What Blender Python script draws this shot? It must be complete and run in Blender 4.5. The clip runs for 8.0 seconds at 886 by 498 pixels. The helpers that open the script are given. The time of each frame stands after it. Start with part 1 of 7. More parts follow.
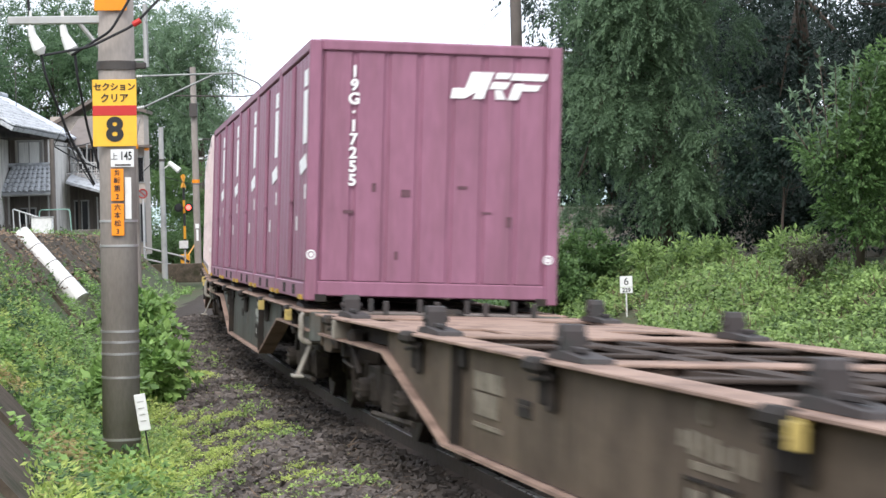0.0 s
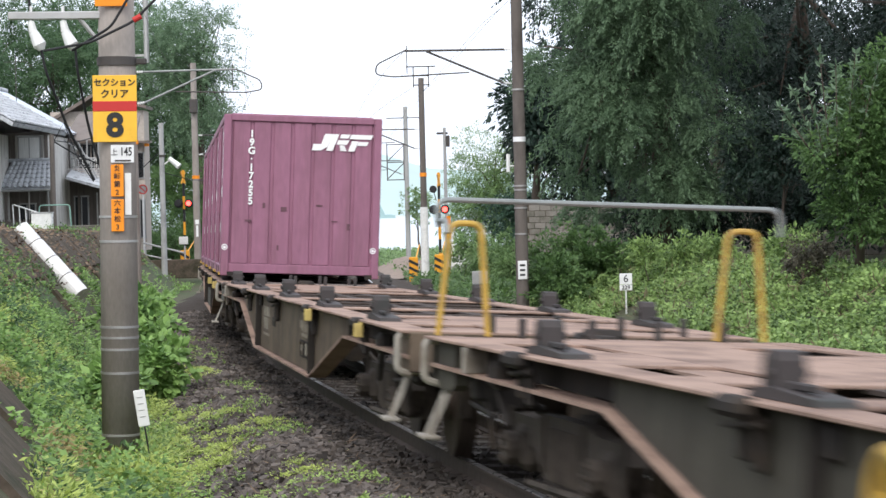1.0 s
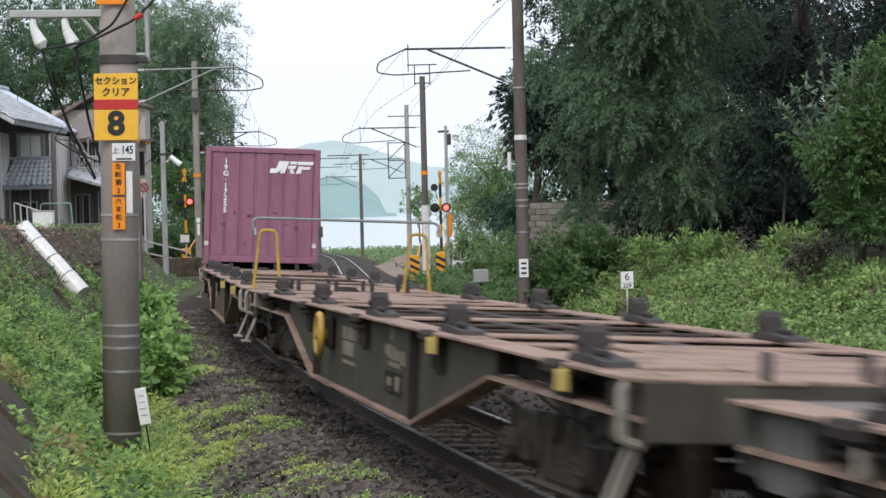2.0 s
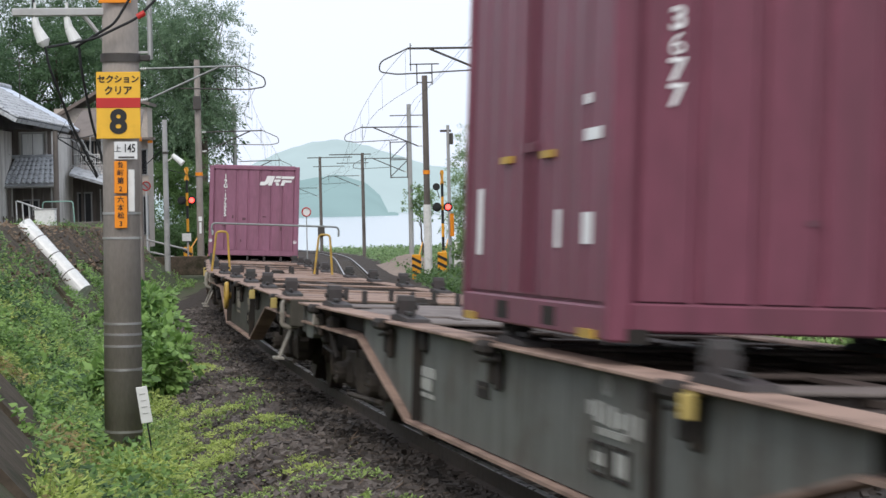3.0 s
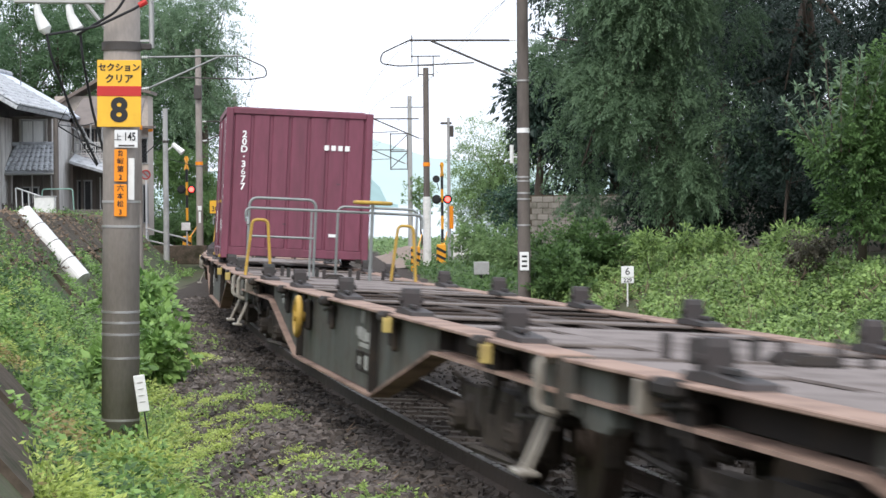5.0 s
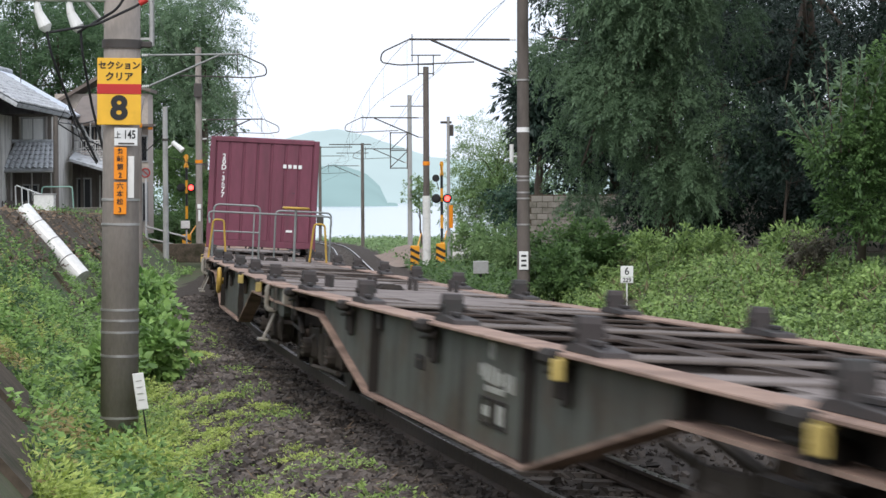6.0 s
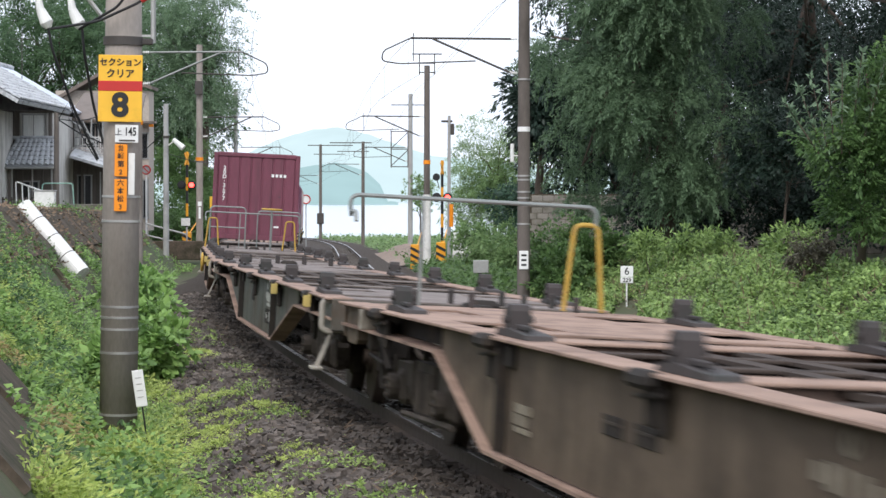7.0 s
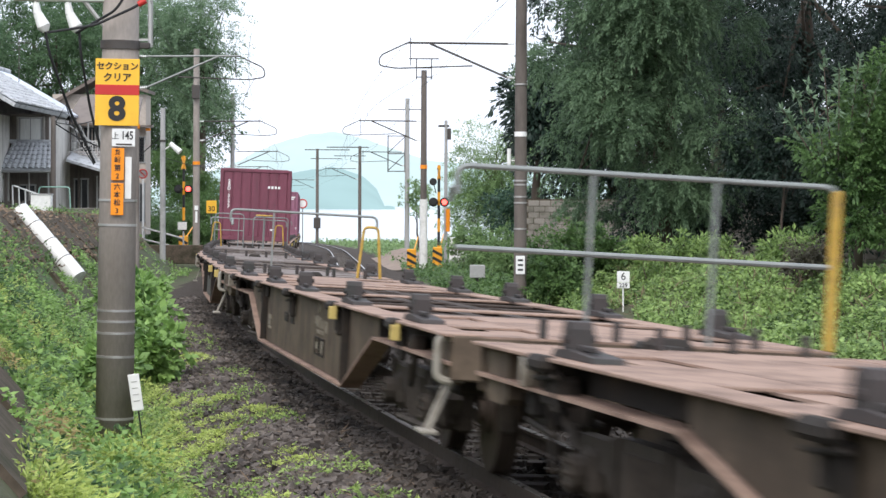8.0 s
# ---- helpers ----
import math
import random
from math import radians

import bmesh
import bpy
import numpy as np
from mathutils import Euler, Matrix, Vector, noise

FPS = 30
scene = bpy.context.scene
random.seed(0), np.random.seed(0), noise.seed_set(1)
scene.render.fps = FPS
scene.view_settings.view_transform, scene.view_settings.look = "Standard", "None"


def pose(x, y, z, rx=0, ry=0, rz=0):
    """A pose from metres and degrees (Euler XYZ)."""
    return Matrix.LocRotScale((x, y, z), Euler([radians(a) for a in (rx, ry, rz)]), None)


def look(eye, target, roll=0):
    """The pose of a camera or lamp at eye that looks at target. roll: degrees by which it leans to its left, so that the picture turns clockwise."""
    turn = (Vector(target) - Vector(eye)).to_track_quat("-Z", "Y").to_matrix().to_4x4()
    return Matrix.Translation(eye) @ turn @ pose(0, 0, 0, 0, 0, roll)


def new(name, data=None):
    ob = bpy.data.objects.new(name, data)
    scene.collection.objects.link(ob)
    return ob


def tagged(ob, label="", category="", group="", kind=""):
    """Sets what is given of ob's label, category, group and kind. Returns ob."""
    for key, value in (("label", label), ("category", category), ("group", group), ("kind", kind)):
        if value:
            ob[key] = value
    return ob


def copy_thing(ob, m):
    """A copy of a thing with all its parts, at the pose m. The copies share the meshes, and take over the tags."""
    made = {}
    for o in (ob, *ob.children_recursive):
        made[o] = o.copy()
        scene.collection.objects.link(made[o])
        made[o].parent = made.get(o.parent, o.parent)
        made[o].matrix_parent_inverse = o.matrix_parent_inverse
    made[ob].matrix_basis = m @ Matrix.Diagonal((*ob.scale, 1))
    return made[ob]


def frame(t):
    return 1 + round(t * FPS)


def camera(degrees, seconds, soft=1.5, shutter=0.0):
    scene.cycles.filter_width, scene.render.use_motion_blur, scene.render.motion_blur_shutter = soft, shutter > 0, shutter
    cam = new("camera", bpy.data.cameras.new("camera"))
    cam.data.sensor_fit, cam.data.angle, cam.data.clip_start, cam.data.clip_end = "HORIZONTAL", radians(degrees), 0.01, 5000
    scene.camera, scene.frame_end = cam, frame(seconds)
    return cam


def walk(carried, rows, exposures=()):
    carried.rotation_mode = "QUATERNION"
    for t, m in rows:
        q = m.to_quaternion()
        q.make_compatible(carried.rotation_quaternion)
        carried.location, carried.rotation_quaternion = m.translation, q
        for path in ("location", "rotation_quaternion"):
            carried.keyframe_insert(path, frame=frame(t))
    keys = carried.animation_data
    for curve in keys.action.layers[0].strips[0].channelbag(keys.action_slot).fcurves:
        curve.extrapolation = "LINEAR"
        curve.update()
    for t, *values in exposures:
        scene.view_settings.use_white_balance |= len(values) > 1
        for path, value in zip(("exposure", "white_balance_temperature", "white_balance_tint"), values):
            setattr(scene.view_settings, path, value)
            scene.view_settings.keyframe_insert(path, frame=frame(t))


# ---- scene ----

EYE = 1.635          # camera height over the rail abreast of it
cam = camera(20.89, 8.0, soft=1.5, shutter=0.45)
walk(cam, [
    (0, pose(0, 0, EYE, 89.0600, 1.5377, -0.0046)),
    (0.5, pose(0, 0, EYE, 89.0123, 1.4352, -0.0047)),
    (1, pose(0, 0, EYE, 88.9808, 1.3579, -0.0071)),
    (1.5, pose(0, 0, EYE, 88.9567, 1.3841, 0.0142)),
    (3, pose(0, 0, EYE, 88.9245, 1.1975, 0.0695)),
    (3.5, pose(0, 0, EYE, 88.9474, 1.0276, 0.0628)),
    (4, pose(0, 0, EYE, 88.9037, 0.9582, 0.0363)),
    (4.5, pose(0, 0, EYE, 88.7828, 0.6581, 0.0544)),
    (6, pose(0, 0, EYE, 88.7216, 0.2636, 0.0526)),
    (6.5, pose(0, 0, EYE, 88.7054, 0.0015, 0.0808)),
    (7, pose(0, 0, EYE, 88.6958, -0.0867, 0.0627)),
    (7.5, pose(0, 0, EYE, 88.7160, -0.1954, 0.0319)),
    (8, pose(0, 0, EYE, 88.8086, -0.2390, -0.0158)),
], exposures=[(0, 0.57), (0.5, 0.54), (1, 0.35), (1.5, 0.06), (3, -0.1), (3.5, 0.11), (4, 0.33), (4.5, 0.49), (6, 0.05), (6.5, 0.1), (7, 0.24), (7.5, 0.34), (8, 0.38)])

# ---- light: bright overcast sky ----
world = bpy.data.worlds.new("overcast")
scene.world = world
world.use_nodes = True
wn, wl = world.node_tree.nodes, world.node_tree.links
sky = wn.new("ShaderNodeTexSky")
sky.sky_type, sky.sun_disc = "NISHITA", False
sky.sun_elevation, sky.sun_rotation = radians(52), radians(200)
sky.air_density, sky.dust_density = 1.0, 6.0
wbg = wn["Background"]
wbg.inputs["Strength"].default_value = 0.135
cloud = wn.new("ShaderNodeMix")
cloud.data_type = "RGBA"
cloud.inputs["Factor"].default_value = 0.72
cloud.inputs["B"].default_value = (10.1, 10.9, 12.5, 1)
wl.new(sky.outputs[0], cloud.inputs["A"])
wl.new(cloud.outputs["Result"], wbg.inputs["Color"])
sun = new("sun", bpy.data.lights.new("sun", "SUN"))
sun.data.energy, sun.data.angle, sun.data.color = 1.2, radians(25), (1.0, 0.98, 0.96)
sun.matrix_world = look((-12, -40, 62), (0, 20, 0))


# ---- the line of the track ----
def soft_ramp(v, w):
    return w * np.logaddexp(0, v / w)


def heading(s):
    s = np.asarray(s, float)
    turn = -0.21027 - 0.00204 * (soft_ramp(77.81 - s, 12) - soft_ramp(np.float64(77.81), 12))
    return turn - 0.0010 * (soft_ramp(s - 165, 10) - soft_ramp(s - 330, 10))


STEP = 0.25
S_TAB = np.arange(-200, 420, STEP)
H_TAB = heading(S_TAB)
X_TAB = np.concatenate([[0], np.cumsum(np.sin(heading(S_TAB[:-1] + STEP / 2)) * STEP)])
Y_TAB = np.concatenate([[0], np.cumsum(np.cos(heading(S_TAB[:-1] + STEP / 2)) * STEP)])
X_TAB += 4.203 - np.interp(0, S_TAB, X_TAB)
Y_TAB -= np.interp(0, S_TAB, Y_TAB)
GRADE = -0.0107
RAIL_TOP = -0.13         # rail heads under the reference line of the track


def cant(s):
    return 0.0537 - 0.034 * float(np.clip((s - 60) / 60, 0, 1))


def rail_z(s):
    return 0.02 + GRADE * s


def on_track(s, lateral=0.0, up=0.0):
    """World place of a point beside the near track: metres along, to the right, over the rails' level."""
    x, y, h = (float(np.interp(s, S_TAB, a)) for a in (X_TAB, Y_TAB, H_TAB))
    return Vector((x + lateral * math.cos(h), y - lateral * math.sin(h), rail_z(s) + up))


def track_frame(s, c):
    h = float(np.interp(s, S_TAB, H_TAB))
    fwd = Vector((math.sin(h), math.cos(h), GRADE)).normalized()
    right = Vector((math.cos(h) * math.cos(c), -math.sin(h) * math.cos(c), -math.sin(c)))
    up = right.cross(fwd).normalized()
    m = Matrix((right, fwd, up)).transposed().to_4x4()
    m.translation = on_track(s)
    return m


# ---- materials ----
def material(name, colour, rough=0.6, metal=0.0, stain=None, amount=0.4, grain=8.0, patch=1.2, bump=0.15, spread=0.12,
             stretch=(1, 1, 1), spec=0.4, streak=None):
    """A worn surface: base colour with grain at one scale and stains at another."""
    m = bpy.data.materials.new(name)
    m.use_nodes = True
    n, l = m.node_tree.nodes, m.node_tree.links
    b = n["Principled BSDF"]
    b.inputs["Metallic"].default_value = metal
    b.inputs["Specular IOR Level"].default_value = spec
    co = n.new("ShaderNodeTexCoord")
    mp = n.new("ShaderNodeMapping")
    mp.inputs["Scale"].default_value = stretch
    info = n.new("ShaderNodeObjectInfo")
    off = n.new("ShaderNodeVectorMath")
    off.operation = "MULTIPLY_ADD"
    off.inputs[1].default_value = (1, 1, 1)
    l.new(co.outputs["Object"], off.inputs[0])
    rnd = n.new("ShaderNodeMath")
    rnd.operation = "MULTIPLY"
    rnd.inputs[1].default_value = 37.0
    l.new(info.outputs["Random"], rnd.inputs[0])
    l.new(rnd.outputs[0], off.inputs[2])
    l.new(off.outputs[0], mp.inputs["Vector"])
    fine, big = n.new("ShaderNodeTexNoise"), n.new("ShaderNodeTexNoise")
    fine.inputs["Scale"].default_value, fine.inputs["Detail"].default_value = grain, 5
    big.inputs["Scale"].default_value, big.inputs["Detail"].default_value = patch, 6
    big.inputs["Roughness"].default_value = 0.65
    for t in (fine, big):
        l.new(mp.outputs[0], t.inputs["Vector"])
    vary = n.new("ShaderNodeMix")
    vary.data_type = "RGBA"
    vary.inputs["A"].default_value = (*[c * (1 - 2 * spread) for c in colour], 1)
    vary.inputs["B"].default_value = (*[min(1, c * (1 + 2 * spread)) for c in colour], 1)
    l.new(fine.outputs["Fac"], vary.inputs["Factor"])
    ramp = n.new("ShaderNodeMapRange")
    ramp.inputs["From Min"].default_value, ramp.inputs["From Max"].default_value = 0.62 - 0.3 * amount, 0.78 - 0.2 * amount
    ramp.inputs["To Max"].default_value = min(1.0, 0.45 + 0.6 * amount)
    l.new(big.outputs["Fac"], ramp.inputs["Value"])
    worn = n.new("ShaderNodeMix")
    worn.data_type = "RGBA"
    worn.inputs["B"].default_value = (*(stain or [c * 0.45 for c in colour]), 1)
    l.new(ramp.outputs[0], worn.inputs["Factor"])
    l.new(vary.outputs["Result"], worn.inputs["A"])
    last = worn.outputs["Result"]
    if streak:
        run, m2 = n.new("ShaderNodeTexNoise"), n.new("ShaderNodeMapping")
        m2.inputs["Scale"].default_value = (4.5, 4.5, 0.55)
        run.inputs["Scale"].default_value, run.inputs["Detail"].default_value, run.inputs["Roughness"].default_value = 1.0, 7, 0.7
        l.new(off.outputs[0], m2.inputs["Vector"])
        l.new(m2.outputs[0], run.inputs["Vector"])
        cut = n.new("ShaderNodeMapRange")
        cut.inputs["From Min"].default_value, cut.inputs["From Max"].default_value, cut.inputs["To Max"].default_value = 0.46, 0.68, 0.9
        l.new(run.outputs["Fac"], cut.inputs["Value"])
        dirt = n.new("ShaderNodeMix")
        dirt.data_type = "RGBA"
        dirt.inputs["B"].default_value = (*streak, 1)
        l.new(cut.outputs[0], dirt.inputs["Factor"])
        l.new(last, dirt.inputs["A"])
        last = dirt.outputs["Result"]
    l.new(last, b.inputs["Base Color"])
    rr = n.new("ShaderNodeMapRange")
    rr.inputs["To Min"].default_value, rr.inputs["To Max"].default_value = max(0.05, rough - 0.12), min(1, rough + 0.15)
    l.new(fine.outputs["Fac"], rr.inputs["Value"])
    l.new(rr.outputs[0], b.inputs["Roughness"])
    if bump:
        bp = n.new("ShaderNodeBump")
        bp.inputs["Strength"].default_value, bp.inputs["Distance"].default_value = bump, 0.02
        l.new(fine.outputs["Fac"], bp.inputs["Height"])
        l.new(bp.outputs[0], b.inputs["Normal"])
    return m


def plain(name, colour, rough=0.5, metal=0.0):
    return material(name, colour, rough, metal, amount=0.15, spread=0.05, bump=0.05)


def glow(name, colour, strength):
    m = bpy.data.materials.new(name)
    m.use_nodes = True
    b = m.node_tree.nodes["Principled BSDF"]
    b.inputs["Base Color"].default_value = (*colour, 1)
    b.inputs["Emission Color"].default_value = (*colour, 1)
    b.inputs["Emission Strength"].default_value = strength
    return m


def leaf_material(name, dark, light, translucent=0.3, rough=0.5):
    """Leaves: each leaf its own shade, some light through them."""
    m = bpy.data.materials.new(name)
    m.use_nodes = True
    n, l = m.node_tree.nodes, m.node_tree.links
    b, out = n["Principled BSDF"], n["Material Output"]
    geo, co = n.new("ShaderNodeNewGeometry"), n.new("ShaderNodeTexCoord")
    big = n.new("ShaderNodeTexNoise")
    big.inputs["Scale"].default_value, big.inputs["Detail"].default_value = 0.9, 3
    l.new(co.outputs["Object"], big.inputs["Vector"])
    add = n.new("ShaderNodeMath")
    add.operation = "MULTIPLY_ADD"
    add.inputs[1].default_value = 0.55
    l.new(geo.outputs["Random Per Island"], add.inputs[0])
    sub = n.new("ShaderNodeMapRange")
    sub.inputs["From Min"].default_value, sub.inputs["From Max"].default_value = 0.3, 0.7
    sub.inputs["To Max"].default_value = 0.45
    l.new(big.outputs["Fac"], sub.inputs["Value"])
    l.new(sub.outputs[0], add.inputs[2])
    mix = n.new("ShaderNodeMix")
    mix.data_type = "RGBA"
    mix.inputs["A"].default_value, mix.inputs["B"].default_value = (*dark, 1), (*light, 1)
    l.new(add.outputs[0], mix.inputs["Factor"])
    l.new(mix.outputs["Result"], b.inputs["Base Color"])
    b.inputs["Roughness"].default_value = rough
    b.inputs["Specular IOR Level"].default_value = 0.3
    tr = n.new("ShaderNodeBsdfTranslucent")
    l.new(mix.outputs["Result"], tr.inputs["Color"])
    ms = n.new("ShaderNodeMixShader")
    ms.inputs[0].default_value = translucent
    l.new(b.outputs[0], ms.inputs[1])
    l.new(tr.outputs[0], ms.inputs[2])
    l.new(ms.outputs[0], out.inputs["Surface"])
    return m


GREY_PAINT = material("grey_wagon_paint", (0.10, 0.104, 0.091), 0.6, stain=(0.085, 0.062, 0.045), amount=0.55, patch=2.2, grain=14, stretch=(1, 0.6, 1), streak=(0.04, 0.034, 0.028), spec=0.12)
LIGHT_GREY_PAINT = material("light_grey_wagon_paint", (0.145, 0.15, 0.135), 0.6, stain=(0.09, 0.07, 0.055), amount=0.45, patch=2.2, grain=14, stretch=(1, 0.6, 1), streak=(0.07, 0.064, 0.055), spec=0.12)
BROWN_PAINT = material("grimy_wagon_paint", (0.135, 0.102, 0.073), 0.7, stain=(0.06, 0.045, 0.034), amount=0.6, patch=2.2, grain=14, stretch=(1, 0.6, 1), streak=(0.07, 0.054, 0.04), spec=0.12)
OLIVE_PAINT = material("olive_grey_wagon_paint", (0.078, 0.072, 0.057), 0.7, stain=(0.05, 0.043, 0.034), amount=0.6, patch=2.2, grain=14, stretch=(1, 0.6, 1), streak=(0.05, 0.044, 0.035), spec=0.12)
RUST = material("rusty_deck_steel", (0.325, 0.225, 0.175), 0.75, stain=(0.13, 0.086, 0.068), amount=0.6, patch=2.2, grain=25, spec=0.12)
DECK_DARK = material("dark_rusty_frame", (0.065, 0.05, 0.042), 0.8, stain=(0.04, 0.032, 0.027), amount=0.55, patch=3, grain=20, spec=0.12)
LOCK = material("greasy_lock_iron", (0.058, 0.05, 0.048), 0.6, stain=(0.035, 0.042, 0.038), amount=0.45, patch=5, spec=0.12)
DECK_PLATE = material("grimy_deck_plate", (0.16, 0.135, 0.12), 0.75, stain=(0.08, 0.064, 0.055), amount=0.5, patch=3, grain=20, spec=0.12)
DECK_GREY = material("grey_worn_deck_plate", (0.215, 0.185, 0.17), 0.8, stain=(0.10, 0.08, 0.07), amount=0.55, patch=2.2, grain=25, spec=0.12)
PALE_INK = material("worn_pale_lettering", (0.42, 0.42, 0.38), 0.75, stain=(0.2, 0.19, 0.165), amount=0.55, patch=9, grain=30)
BOGIE = material("dusty_bogie_iron", (0.07, 0.058, 0.048), 0.8, stain=(0.028, 0.024, 0.02), amount=0.5, patch=4, grain=20, spec=0.12)
# for grimy steel, and for shade coloured into recesses and creases
GRIME_AND_SHADE = material("grime_and_shade_steel", (0.032, 0.028, 0.025), 0.8, stain=(0.065, 0.048, 0.034), amount=0.4, patch=3, grain=20, spec=0.12)
IRON = material("weathered_grey_iron", (0.062, 0.055, 0.05), 0.6, stain=(0.06, 0.042, 0.032), amount=0.4, patch=5)
STEPS = material("dusty_step_steel", (0.31, 0.285, 0.24), 0.65, stain=(0.13, 0.1, 0.07), amount=0.45, patch=6)
MARKING = material("grimy_pale_marking", (0.27, 0.235, 0.175), 0.8, stain=(0.11, 0.085, 0.06), amount=0.75, patch=5, grain=30)
PIPE = material("galvanised_pipe", (0.22, 0.235, 0.225), 0.45, metal=0.3, amount=0.2, patch=4)
YELLOW = material("worn_yellow_paint", (0.46, 0.29, 0.05), 0.55, stain=(0.24, 0.15, 0.055), amount=0.45, patch=7)
TAG = material("faded_yellow_tag", (0.52, 0.40, 0.13), 0.6, stain=(0.3, 0.22, 0.09), amount=0.4, patch=9)
PURPLE = material("faded_purple_container_paint", (0.268, 0.114, 0.17), 0.5, stain=(0.18, 0.076, 0.11), amount=0.35, patch=0.9, stretch=(1.5, 1.5, 0.5), streak=(0.2, 0.088, 0.12))
MAROON = material("maroon_container_paint", (0.175, 0.05, 0.076), 0.5, stain=(0.11, 0.04, 0.05), amount=0.3, patch=0.9, stretch=(1.5, 1.5, 0.5), streak=(0.125, 0.042, 0.058))
SCUFF = material("scuffed_dark_paint", (0.12, 0.055, 0.07), 0.7, amount=0.4, patch=12)
PALE = material("pale_pink_container_paint", (0.62, 0.52, 0.5), 0.5, amount=0.2, patch=1)
WHITE = plain("white_marking", (0.8, 0.8, 0.78))
BLACK = plain("black_marking", (0.02, 0.02, 0.02))
CONCRETE = material("aged_pole_concrete", (0.30, 0.265, 0.235), 0.85, stain=(0.16, 0.13, 0.11), amount=0.45, patch=1.4, grain=40, stretch=(1, 1, 0.35))
LIGHT_CONCRETE = material("grey_pole_concrete", (0.36, 0.36, 0.35), 0.85, amount=0.3, patch=1.0, grain=30)
BALLAST = material("ballast_bed", (0.062, 0.051, 0.043), 0.95, stain=(0.03, 0.024, 0.019), amount=0.5, grain=22, patch=5, bump=0.9, spread=0.3, spec=0.12)
SOIL = material("weedy_soil", (0.07, 0.064, 0.034), 0.95, stain=(0.05, 0.08, 0.025), amount=0.7, grain=9, patch=0.6, bump=0.8, spread=0.3)
RAIL_STEEL = material("rusty_rail", (0.06, 0.043, 0.033), 0.7, amount=0.4, patch=4)
RAIL_HEAD = plain("worn_rail_head", (0.42, 0.40, 0.38), 0.28, 0.9)
DARK_CONCRETE = material("sooty_pole_concrete", (0.14, 0.12, 0.105), 0.85, amount=0.4, patch=1.4, grain=40, stretch=(1, 1, 0.35))
SLEEPER_MAT = material("dusty_brown_sleeper", (0.10, 0.085, 0.072), 0.9, amount=0.5, patch=3, grain=20)
SIGN_YELLOW = plain("sign_yellow", (0.82, 0.46, 0.04))
SIGN_RED = plain("sign_red", (0.50, 0.03, 0.025))
SIGN_ORANGE = plain("sign_orange", (0.85, 0.27, 0.01))
STEEL = plain("steel_band", (0.45, 0.44, 0.42), 0.4, 0.7)


